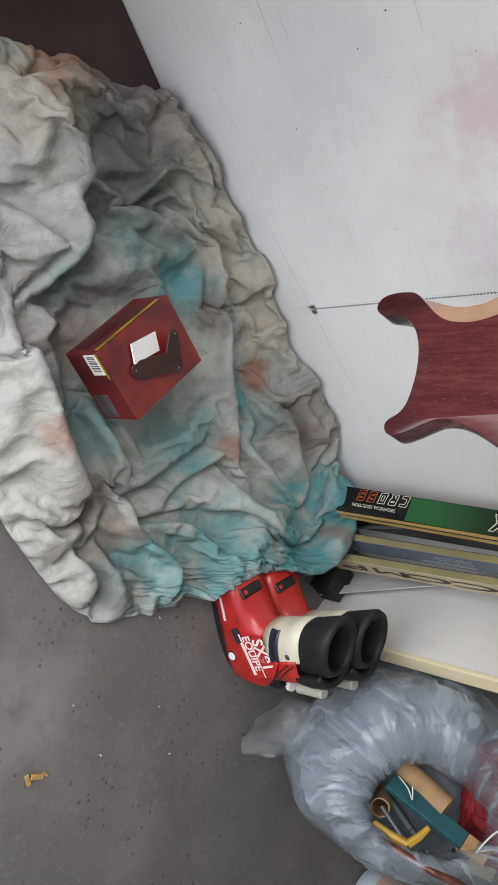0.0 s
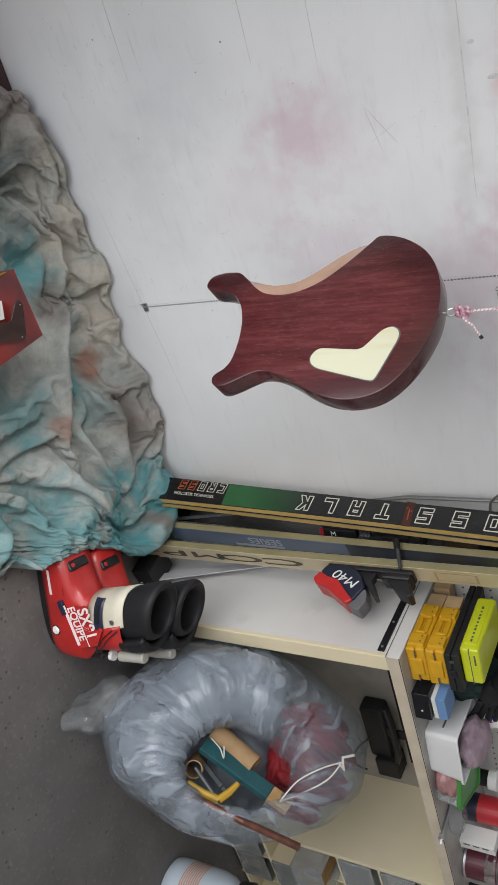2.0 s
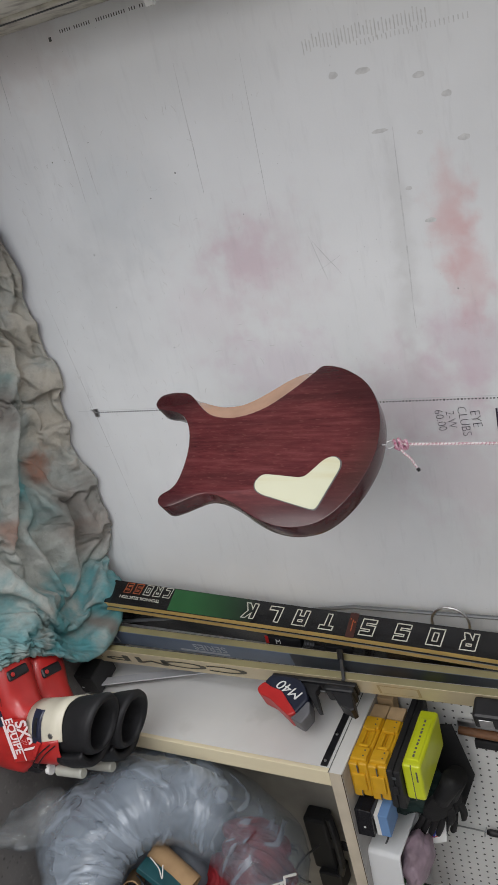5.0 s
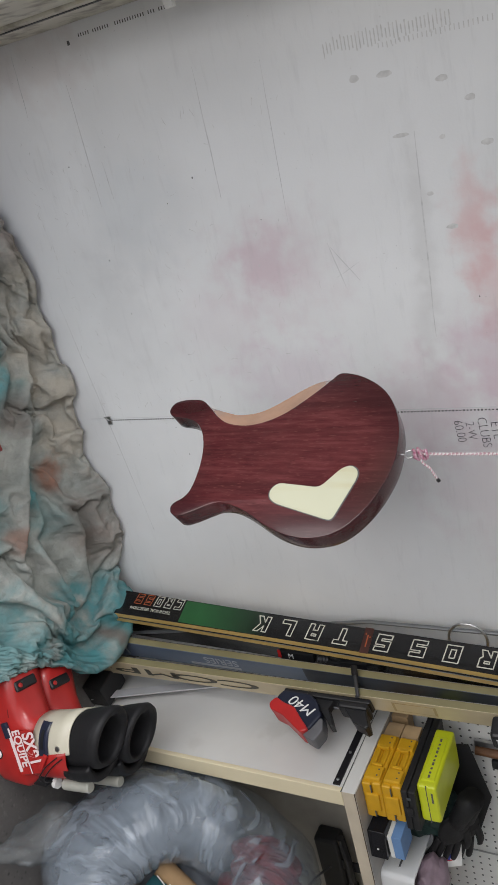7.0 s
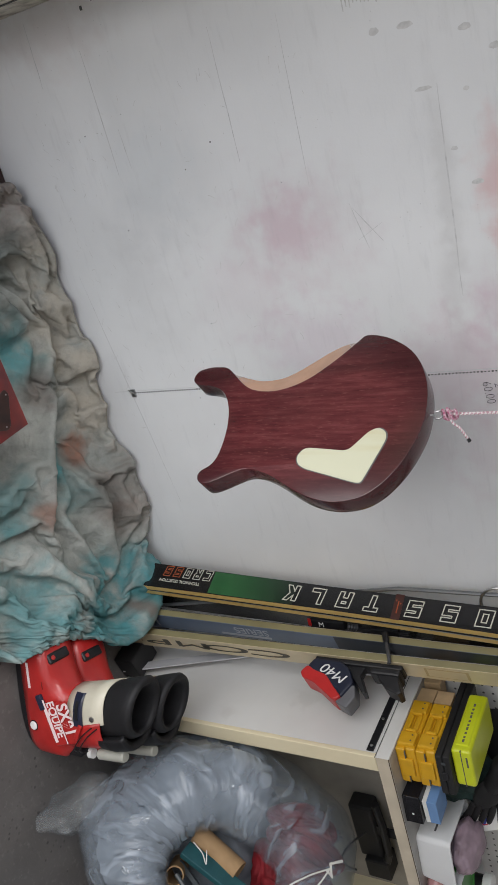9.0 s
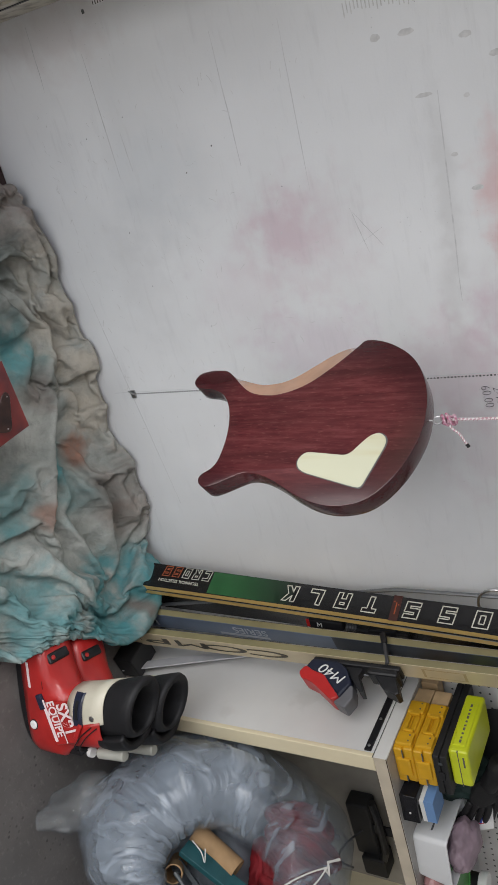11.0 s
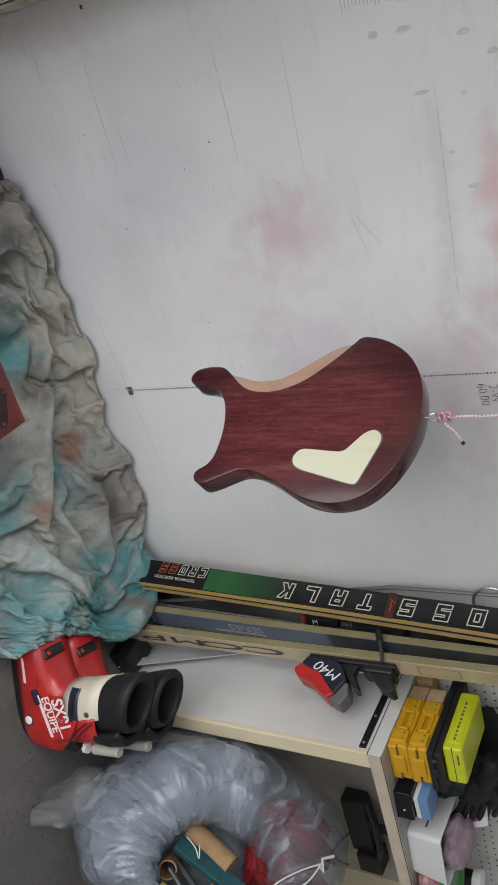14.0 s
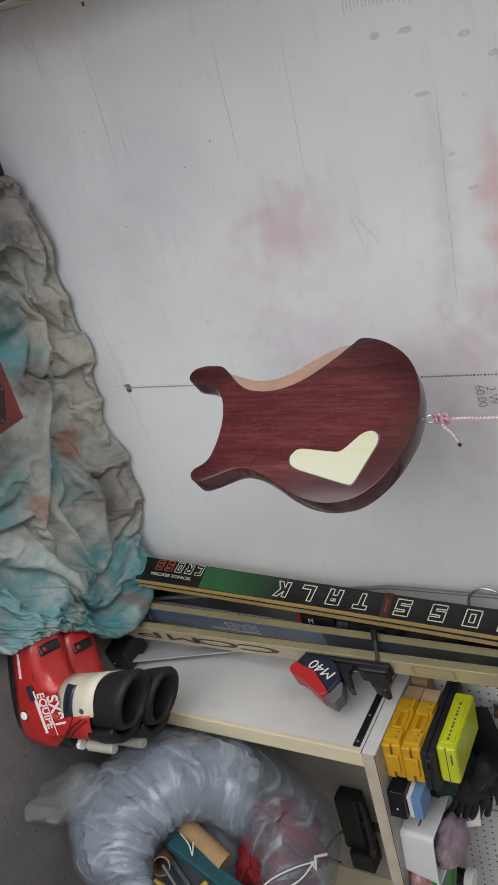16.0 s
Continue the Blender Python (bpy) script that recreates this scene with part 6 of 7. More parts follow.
def bag_shape(lift=0.0, upto=None, span=None):
    prof = [(0.150, 0.02), (0.140, 0.10), (0.126, 0.175), (0.124, 0.225), (0.142, 0.262), (0.178, 0.280), (0.222, 0.270), (0.272, 0.235), (0.308, 0.175), (0.330, 0.10), (0.338, 0.01), (0.330, -0.09),
            (0.302, -0.18), (0.25, -0.255), (0.17, -0.305), (0.08, -0.33), (0.01, -0.335)]
    pp = spline([Vector((r, a, 0)) for r, a in prof], 6, False)
    seg = 200
    b = bmesh.new()
    rings = []
    n = len(pp)
    drape = b.verts.layers.float_vector.new("drape")
    closed = span is None
    for i, p in enumerate(pp[:upto]):
        s = i / (n - 1)
        row = []
        for k in range(seg):
            th = 2 * math.pi * k / seg if closed else span[0] + (span[1] - span[0]) * k / (seg - 1) + 0.12 * noise.noise((s * 7, k * 0.004, 2.0))
            c, sn = math.cos(th), math.sin(th)
            # gathers run from the mouth outwards and fade over the belly
            tw = th + 0.5 * s + 0.25 * noise.noise((c * 2, sn * 2, s * 3))
            g = 1 - abs(noise.noise((math.cos(tw) * 5.2, math.sin(tw) * 5.2, s * 2.2))) * 2.0
            g2 = 1 - abs(noise.noise((math.cos(tw) * 11, math.sin(tw) * 11, s * 4.0 + 5))) * 2.0
            g3 = noise.noise((c * 2.6, sn * 2.6, s * 5 + 2))
            w = math.exp(-((s - 0.22) / 0.25) ** 2)
            g4 = 1 - abs(noise.noise((c * 2.1 + sn * 1.2, sn * 2.1 - c * 1.2, s * 5 + 1))) * 2.0
            lop = 0.5 + 0.5 * math.cos(th - 2.4)            # tight gathers on one side, a smooth rolled cuff on the other
            d = (0.006 * w * lop + 0.001) * (g - 0.3) + (0.003 * w * lop + 0.0005) * (g2 - 0.3) + 0.014 * g3 + 0.007 * (g4 - 0.4) * (0.4 + lop) + lift
            mouth = 1.0 + (0.22 * noise.noise((c * 1.3 + 3, sn * 1.3, 0.5)) if s < 0.35 else 0.0) * (1 - s / 0.35 if s < 0.35 else 0)
            r = p.x * mouth * (1 + 0.10 * noise.noise((c * 1.1, sn * 1.1, 7.0)) * min(1, s * 4))
            hole = math.exp(-(s / 0.30) ** 2)
            q = bag_at((r + d) * c * 1.12 + 0.005 * hole, (r + d) * sn * 0.80 - 0.045 + 0.095 * hole, p.y * (1 + 0.10 * noise.noise((c * 1.5, sn * 1.5, 3.3))) + d * 0.6)
            if q.z < 0.012:
                q.z = 0.012 - 0.004 * math.tanh((0.012 - q.z) * 8)
            if q.y > 1.225 and q.x < 1.515:
                q.x = 1.515 + (q.x - 1.515) * 0.05
            if q.y > 1.57:
                q.y = 1.57
            vert = b.verts.new(q)
            vert[drape] = Vector((math.cos(th + 0.9 * s) * 4.0, math.sin(th + 0.9 * s) * 4.0, s * 3.0))
            row.append(vert)
        rings.append(row)
    for a, c in zip(rings, rings[1:]):
        for k in range(seg if closed else seg - 1):
            b.faces.new((a[k], a[(k + 1) % seg], c[(k + 1) % seg], c[k]))
    return b


bag = empty("rubbish_bag", pose(BAG.x, BAG.y, 0.0), "open translucent white plastic bag stuffed with tools, on the floor", "bag")
bg = bag_shape()
bg.transform(bag.matrix_world.inverted())
part("film", bg, M_BAG, bag, smooth=True)
cuff = bag_shape(0.005, 44, (2.6, 5.0))
cuff.transform(bag.matrix_world.inverted())
part("folded_cuff", cuff, M_BAG, bag, "second layer of film folded over the mouth", smooth=True)
M_REDC = mat("red_fabric", (0.22, 0.006, 0.012), 0.8, var=0.6, scale=14, bump=0.3, bscale=60)
M_PALEC = mat("grey_packing", (0.20, 0.22, 0.25), 0.85, var=0.25, scale=7, bump=0.3, bscale=40)


def wad(c, r, sq, seed):
    """A crumpled wad of soft stuff."""
    b = bmesh.new()
    bmesh.ops.create_icosphere(b, subdivisions=5, radius=1.0)
    for v in b.verts:
        d = v.co.normalized()
        f = 1 + 0.22 * noise.noise(d * 2.0 + Vector((seed, 0, 0))) + 0.12 * (1 - abs(noise.noise(d * 4.5 + Vector((0, seed, 0)))) * 2)
        v.co = Vector((d.x * r * sq[0], d.y * r * sq[1], d.z * r * sq[2])) * f + c
        v.co.z = max(v.co.z, 0.018)
        if v.co.x < 1.53 and v.co.y > 1.21:
            v.co.x = 1.53
    return b


tagged(part("packing_wad", wad(BAG + Vector((0.015, 0.060, -0.07)), 0.205, (1.0, 0.95, 1.0), 3.0), M_PALEC, smooth=True), "grey crumpled packing inside the plastic bag", "packing")


def pleats(p, q, wide, deep, seed):
    """A bunched strip of fabric from p to q, with sharp pleats along it."""
    b = bmesh.new()
    bmesh.ops.create_icosphere(b, subdivisions=5, radius=1.0)
    x = (q - p).normalized()
    y = AX.cross(x).normalized()
    z = x.cross(y)
    half = (q - p).length / 2
    for v in b.verts:
        d = v.co.normalized()
        f = 1 + 0.35 * (1 - 2 * abs(noise.noise((d.x * 0.9, d.y * 3.4 + seed, d.z * 3.4)))) + 0.20 * noise.noise(d * 3 + Vector((seed, 0, 0)))
        v.co = (p + q) / 2 + x * (d.x * half) + y * (d.y * wide * f + 0.25 * wide * math.sin(d.x * 3 + seed)) + z * (d.z * deep * f)
        v.co.z = max(v.co.z, 0.018)
    return b


for u0, v0, u1, v1, a, wide, deep, sd in ((0.090, -0.150, 0.290, -0.120, 0.180, 0.034, 0.050, 1.0), (0.100, -0.105, 0.325, -0.060, 0.170, 0.036, 0.058, 2.3), (0.110, -0.050, 0.290, -0.020, 0.180, 0.042, 0.056, 4.1),
                                          (0.110, 0.020, 0.320, 0.030, 0.168, 0.038, 0.055, 5.6), (0.100, 0.060, 0.250, 0.100, 0.172, 0.036, 0.050, 7.2), (0.115, -0.080, 0.150, 0.075, 0.125, 0.040, 0.065, 8.4)):
    tagged(part("red_fabric", pleats(bag_at(u0, v0, a), bag_at(u1, v1, a - 0.02), wide, deep, sd), M_REDC, smooth=True), "dark red bunched fabric inside the plastic bag", "fabric", "fabric in the bag")

# tools in the mouth of the bag
M_KRAFT = mat("kraft_card", (0.38, 0.24, 0.12), 0.8, var=0.15, scale=30)
M_TEALP = mat("teal_paint", (0.02, 0.10, 0.115), 0.45, var=0.3, scale=20)
M_PINE = mat("bare_pine", (0.46, 0.29, 0.12), 0.6, var=0.2, scale=40)
M_YELT = mat("tool_yellow", (0.55, 0.33, 0.03), 0.45, var=0.2, scale=25)
M_GREYT = mat("tool_grey", (0.07, 0.08, 0.085), 0.4, var=0.3, scale=25)
M_COPPER = mat("rusty_copper", (0.20, 0.085, 0.06), 0.45, metal=0.5, var=0.5, scale=30, bump=0.2, bscale=100)
M_STRING = mat("white_string", (0.70, 0.68, 0.64), 0.8)


def rod_pose(p, q):
    d = (q - p)
    return Matrix.Translation(p) @ d.to_track_quat("Z", "Y").to_matrix().to_4x4(), d.length


def hollow_roll(p, q, r, name, label):
    m, L = rod_pose(p, q)
    b = lathe([(r * 0.86, L - 0.05), (r * 0.86, L), (r, L), (r, 0.0), (r * 0.86, 0.0)], 28, m, caps=False)
    return tagged(part(name, b, M_KRAFT, angle=40), label, "tube", "cardboard tubes in the bag")


hollow_roll(bag_at(-0.075, -0.048, 0.150), bag_at(0.045, 0.012, 0.195), 0.029, "cardboard_tube", "brown cardboard tube in the open bag")
hollow_roll(bag_at(-0.090, 0.030, 0.04), bag_at(-0.113, 0.055, 0.195), 0.024, "cardboard_tube", "brown cardboard tube end in the open bag")
m, L = rod_pose(bag_at(-0.102, -0.010, 0.185), bag_at(0.148, 0.090, 0.245))
brd = empty("painted_stick", m, "teal-painted wooden board with bare pine end", "board")
part("painted_end", box(-0.022, 0.022, -0.009, 0.009, 0.0, L * 0.78, 0.002), M_TEALP, brd)
part("bare_end", box(-0.022, 0.022, -0.009, 0.009, L * 0.782, L, 0.002), M_PINE, brd, "bare pine end")
for i, (u, v) in enumerate(((-0.076, 0.054), (-0.062, 0.064), (-0.048, 0.074))):
    m, L = rod_pose(bag_at(u - 0.025, v - 0.028, 0.14), bag_at(u + 0.045, v + 0.026, 0.215))
    tagged(part("metal_bar", box(-0.009, 0.009, -0.006, 0.006, 0, L, 0.002, 2, m), M_GREYT), "dark grey metal bar in the open bag", "bar", "bars in the bag")
cl = empty("bar_clamp", pose(*bag_at(-0.03, 0.115, 0.225)), "yellow plastic clamp handles in the bag", "clamp")


def under_bag(ob):
    ob.matrix_parent_inverse = ob.parent.matrix_world.inverted()
    return ob


under_bag(part("jaw", tube([bag_at(-0.123, 0.088, 0.215), bag_at(-0.075, 0.104, 0.225), bag_at(-0.035, 0.111, 0.232)], [0.008, 0.010, 0.011], 8), M_YELT, cl))
under_bag(part("jaw", tube([bag_at(-0.035, 0.111, 0.232), bag_at(-0.012, 0.088, 0.23), bag_at(0.007, 0.062, 0.225)], [0.011, 0.010, 0.007], 8), M_YELT, cl))
under_bag(part("bar", tube([bag_at(-0.11, 0.05, 0.20), bag_at(-0.045, 0.105, 0.225)], 0.006, 8), M_GREYT, cl))
tagged(part("copper_pipe", tube([bag_at(-0.125, 0.112, 0.235), bag_at(0.030, 0.142, 0.285), bag_at(0.185, 0.172, 0.275)], [0.009, 0.0095, 0.010], 12), M_COPPER), "rusty copper pipe sticking out of the bag", "pipe")
sg = empty("drawstring", pose(*bag_at(0.12, 0.08, 0.25)), "white drawstring tied round the bag and board", "string")
for du in (0.0, 0.022):
    under_bag(part("cord", tube(spline([bag_at(0.118, 0.080, 0.258), bag_at(0.150 + du, 0.022 + du, 0.275), bag_at(0.205 + du, -0.022 + du, 0.280), bag_at(0.258, -0.048, 0.268)], 8, False), 0.0022, 7), M_STRING, sg))
under_bag(part("knot", tube([bag_at(0.250, -0.045, 0.270), bag_at(0.268, -0.030, 0.262), bag_at(0.258, -0.060, 0.268), bag_at(0.290, -0.072, 0.255)], 0.004, 7), M_STRING, sg))
st2 = empty("cable_tie", pose(*bag_at(-0.02, 0.005, 0.235)), "thin white string loop over the tools", "string")
under_bag(part("cord", tube(spline([bag_at(-0.085, -0.03, 0.20), bag_at(-0.06, -0.012, 0.225), bag_at(-0.045, 0.010, 0.228), bag_at(-0.050, -0.02, 0.22)], 6, False), 0.0016, 7), M_STRING, st2))

# clear crumpled bag beside the boots
def crumple(name, m, sx, sy, sz, seed, label):
    b = bmesh.new()
    bmesh.ops.create_icosphere(b, subdivisions=6, radius=1.0)
    drape = b.verts.layers.float_vector.new("drape")
    for v in b.verts:
        d = v.co.normalized()
        v[drape] = Vector((d.x * 2, d.y * 5, d.z * 5))
        f = 1 + 0.45 * noise.noise(d * 1.1 + Vector((seed, 0, 0))) + 0.05 * (1 - abs(noise.noise(d * 2.6 + Vector((0, seed, 0)))) * 2.2)
        crease = 0.010 * (1 - 2 * abs(noise.noise(Vector((d.x * 1.5, d.y * 5, d.z * 3.0)) + Vector((0, 0, seed)))))
        v.co = m @ (Vector((d.x * sx, d.y * sy + crease, d.z * sz)) * f)
        v.co.z = max(v.co.z, 0.004)
    return tagged(part(name, b, M_FILM, smooth=True), label, "bag")


M_FILM = M_BAG.copy()
M_FILM.name = "clear_film"
bsdf(M_FILM).inputs["Base Color"].default_value = (0.52, 0.53, 0.53, 1)
for n_ in M_FILM.node_tree.nodes:
    if n_.bl_idname == "ShaderNodeMapRange":
        n_.inputs["To Min"].default_value, n_.inputs["To Max"].default_value = (0.10, 0.24) if n_.interpolation_type == "LINEAR" else (n_.inputs["To Min"].default_value, 0.9 if n_.inputs["To Max"].default_value > 0.1 else 0.0)
for n_ in M_FILM.node_tree.nodes:
    if n_.bl_idname == "ShaderNodeBump":
        n_.inputs["Strength"].default_value = 0.35
    if n_.bl_idname == "ShaderNodeMath" and n_.operation == "MULTIPLY_ADD":
        n_.inputs[1].default_value = 0.14
crumple("plastic_bag", pose(1.535, 0.975, 0.085, -12, 8, 60), 0.105, 0.064, 0.120, 2.0, "empty clear crumpled plastic bag on the floor")

# jug beside the bag
M_JUG = mat("bluish_jug", (0.60, 0.68, 0.76), 0.35, var=0.08, scale=8)
bsdf(M_JUG).inputs["Subsurface Weight"].default_value = 0.2
bsdf(M_JUG).inputs["Subsurface Radius"].default_value = (0.02, 0.02, 0.02)
jug = empty("plastic_jug", pose(2.40, 0.97, 0.0), "pale blue plastic jug with orange lines and black cap", "jug")
part("body", lathe([(0.075, 0.0), (0.092, 0.012), (0.095, 0.05), (0.095, 0.17), (0.090, 0.210), (0.074, 0.240), (0.052, 0.256), (0.046, 0.262)], 40), M_JUG, jug, smooth=True)
for i in range(9):
    part("orange_line", lathe([(0.0955, 0.075 + i * 0.008), (0.0957, 0.079 + i * 0.008)], 40, caps=False), mat("orange_print", (0.62, 0.24, 0.10), 0.5) if i == 0 else bpy.data.materials["orange_print"], jug)
lean = pose(0.0, 0.026, 0.252, -12)
cap = part("cap", lathe([(0.052, 0.0), (0.056, 0.004), (0.056, 0.052), (0.050, 0.060), (0.030, 0.061), (0.028, 0.056)], 32, lean), M_BLACK, jug, "black screw cap", angle=40)
for k in range(28):
    w = k * 2 * math.pi / 28
    part("rib", box(-0.002, 0.002, -0.002, 0.002, 0.006, 0.050, 0.0006, 1, lean @ pose(0.0565 * math.cos(w), 0.0565 * math.sin(w), 0, 0, 0, math.degrees(w))), M_BLACK, cap)
part("spout", tube([(0.0, 0.02, 0.300), (0.01, 0.04, 0.345), (0.02, 0.075, 0.360)], [0.024, 0.020, 0.016], 14), M_BLACK, jug, "black pouring spout")

# ---- things on the bench ----
M_CASEY = mat("yellow_case", (0.66, 0.36, 0.015), 0.42, var=0.12, scale=25, bump=0.05, bscale=150)
M_LIME = mat("lime_case", (0.60, 0.66, 0.02), 0.32, var=0.10, scale=18)
M_BLUEB = mat("blue_card", (0.16, 0.30, 0.56), 0.5, var=0.1, scale=20)
M_TUB = mat("white_tub", (0.76, 0.77, 0.78), 0.35, var=0.04, scale=10)
M_PINEB = mat("planed_pine", (0.58, 0.40, 0.22), 0.55, var=0.2, scale=22, bump=0.06, bscale=80)


def at_top(x, y, z=None, rz=0.0):
    return pose(x, y, (BT if z is None else z) + 0.0004, 0, 0, rz)


def bit_case(z, x, rz):
    """A rugged yellow plastic bit case: two shells, ribs, end latches."""
    c = empty("bit_case", at_top(x, 1.285, z, rz), "yellow ribbed plastic bit case stacked on the bench", "case", "yellow cases")
    part("lower_shell", box(0.006, 0.118, 0.0, 0.168, 0.0, 0.024, 0.005, 3), M_CASEY, c)
    part("upper_shell", box(0.004, 0.116, 0.002, 0.166, 0.0242, 0.050, 0.006, 3), M_CASEY, c)
    for y0, y1, x0 in ((0.010, 0.052, -0.004), (0.118, 0.158, -0.004)):
        part("corner_block", box(x0, 0.020, y0, y1, 0.004, 0.047, 0.004, 2), M_CASEY, c)
    part("side_rib", box(-0.001, 0.012, 0.060, 0.110, 0.010, 0.020, 0.003, 2), M_CASEY, c)
    part("side_rib", box(-0.001, 0.012, 0.060, 0.110, 0.032, 0.042, 0.003, 2), M_CASEY, c)
    part("hinge", box(-0.006, 0.004, 0.052, 0.060, 0.014, 0.040, 0.002), M_CASEY, c)
    part("hinge", box(-0.006, 0.004, 0.110, 0.118, 0.014, 0.040, 0.002), M_CASEY, c)
    part("front_latch", box(0.035, 0.090, -0.005, 0.004, 0.008, 0.042, 0.003, 2), M_CASEY, c)
    part("front_line", box(0.010, 0.114, -0.0012, 0.001, 0.0228, 0.0252), M_MARK, c)
    for yy in (0.022, 0.040, 0.130, 0.148):
        part("pin", lathe([(0.0022, 0), (0.0022, 0.001)], 8, pose(-0.004, yy, 0.036, 0, -90)), M_MARK, c)
    return c


bit_case(BT, 1.428, 0)
bit_case(BT + 0.051, 1.426, -1.5)
bk = empty("drill_case", at_top(1.428, 1.278, BT + 0.102), "flat black plastic case in the stack", "case")
part("lower_shell", box(0, 0.125, 0, 0.262, 0.0, 0.017, 0.004, 2), M_BLK2, bk)
part("upper_shell", box(0, 0.125, 0, 0.262, 0.0175, 0.036, 0.004, 2), M_BLK2, bk)
part("latch", box(0.05, 0.075, -0.004, 0.002, 0.010, 0.026, 0.002), M_BLACK, bk)
part("badge", box(0.018, 0.026, -0.0012, 0.0, 0.014, 0.024), M_GREYT, bk)
lm_ = empty("screw_case", at_top(1.414, 1.292, BT + 0.139), "lime yellow plastic case with slotted side on the stack", "case")
part("shell", box(0, 0.115, 0, 0.190, 0.0, 0.048, 0.008, 3), M_LIME, lm_)
part("raised_frame", box(-0.003, 0.004, 0.018, 0.158, 0.008, 0.040, 0.003, 2), M_LIME, lm_)
part("seam", box(-0.0005, 0.1155, -0.0008, 0.003, 0.0225, 0.0245), M_MARK, lm_)
for i in range(10):
    part("slot", box(-0.0036, -0.0024, 0.026 + i * 0.0130, 0.026 + i * 0.0130 + (0.006 if i % 3 else 0.009), 0.022, 0.027), M_MARK, lm_)
part("line_of_writing", box(0.018, 0.050, -0.0010, 0.0, 0.034, 0.038), M_MARK, lm_)
for z, y, w in ((0.0, 1.46, 0.05), (0.047, 1.462, 0.045), (0.0, 1.53, 0.04)):
    tagged(part("wood_block", box(0, 0.10, 0, w, 0.0, 0.045, 0.002, 2, at_top(1.445, y, BT + z, -2 + 40 * z)), M_PINEB), "planed pale pine offcut on the bench", "block", "wood offcuts")

bx = empty("small_carton", at_top(1.570, 1.262, None, -4), "small glossy black carton on the bench", "carton")
part("body", box(0, 0.085, 0, 0.075, 0.0, 0.044, 0.001, 1), mat("glossy_black_card", (0.014, 0.014, 0.017), 0.2, var=0.2, scale=40), bx)
part("flap", box(0.0, 0.026, 0.0, 0.072, 0.0445, 0.0460, 0.0004, 1, pose(0, 0, 0, 0, -5)), M_BLACK, bx)
part("label_dot", lathe([(0.003, 0), (0.003, 0.0006)], 12, pose(0.055, -0.0001, 0.022, 90)), M_WHITEP, bx)
bl = empty("small_carton", at_top(1.585, 1.268, BT + 0.047, 2), "blue and white small carton on a black one", "carton")
part("white_band", box(0, 0.075, 0, 0.066, 0.0, 0.011, 0.0008, 1), M_WHITEP, bl)
part("blue_body", box(0, 0.075, 0, 0.066, 0.0113, 0.036, 0.0008, 1), M_BLUEB, bl)

# white tub with a wad of purple mesh in a clear bag
tub = empty("plastic_tub", at_top(1.818, 1.345, None, -5), "white plastic tub filled with purple mesh packing", "tub")
b = bmesh.new()
for k0, k1, z0, z1 in ((1, 1, 0, 0),):
    def rect(hx, hy, z, n=8, r=0.014):
        out = []
        for cx, cy, a in ((1, 1, 0), (-1, 1, 90), (-1, -1, 180), (1, -1, 270)):
            for k in range(n):
                q = radians(a + 90 * k / (n - 1))
                out.append((cx * (hx - r) + r * math.cos(q), cy * (hy - r) + r * math.sin(q), z))
        return out
rings = [rect(0.070, 0.070, 0.0), rect(0.072, 0.072, 0.004), rect(0.080, 0.082, 0.088), rect(0.085, 0.087, 0.089), rect(0.085, 0.087, 0.095), rect(0.080, 0.082, 0.0952), rect(0.078, 0.080, 0.092), rect(0.070, 0.070, 0.006)]
part("shell", loft(rings), M_TUB, tub, angle=40)
part("printed_label", box(-0.0785, -0.0765, -0.05, 0.01, 0.030, 0.075, 0, 1, pose(0, 0, 0, 0, 4.6)), M_TUB, tub)
for i in range(4):
    part("line_of_writing", box(-0.0800, -0.0780, -0.045 + 0.004 * i, -0.005 + 0.003 * i, 0.036 + i * 0.009, 0.041 + i * 0.009, 0, 1, pose(0, 0, 0, 0, 4.6)), mat("grey_ink", (0.10, 0.10, 0.11), 0.6) if i == 0 else bpy.data.materials["grey_ink"], tub)
M_MESHP = mat("purple_mesh", (0.34, 0.25, 0.30), 0.45, var=0.35, scale=16, bump=0.5, bscale=35)


def lump(c, s, seed, k1=0.25, k2=0.15, sub=4, floor=None):
    b = bmesh.new()
    bmesh.ops.create_icosphere(b, subdivisions=sub, radius=1.0)
    for v in b.verts:
        d = v.co.normalized()
        f = 1 + k1 * noise.noise(d * 1.7 + Vector((seed, 0, 0))) + k2 * (1 - 2.2 * abs(noise.noise(d * 3.6 + Vector((0, seed, 0)))))
        v.co = Vector((d.x * s[0], d.y * s[1], d.z * s[2])) * f + Vector(c)
        if floor is not None:
            v.co.z = max(v.co.z, floor)
    return b


tagged(part("mesh_packing", lump((1.825, 1.350, BT + 0.105), (0.062, 0.070, 0.040), 4.0, 0.25, 0.05, sub=5), M_MESHP, smooth=True), "purple-grey mesh packing heaped in a white tub", "packing")
cd = empty("sign_card", pose(1.800, 1.415, BT + 0.120, -35, 0, -20), "white card with a red ring and blue mark in the tub", "card")
part("sheet", box(-0.035, 0.035, -0.0008, 0.0008, -0.01, 0.055, 0.0003, 1), M_WHITEP, cd)
part("red_ring", tube([(0.016 * math.cos(k * math.pi / 10), -0.0012, 0.022 + 0.016 * math.sin(k * math.pi / 10)) for k in range(21)], 0.0014, 6), mat("red_ink", (0.50, 0.03, 0.04), 0.5), cd)
part("blue_mark", box(-0.010, 0.010, -0.0018, -0.0008, 0.019, 0.025, 0, 1, pose(0, 0, 0, 0, 20)), mat("blue_ink", (0.03, 0.05, 0.30), 0.5), cd)

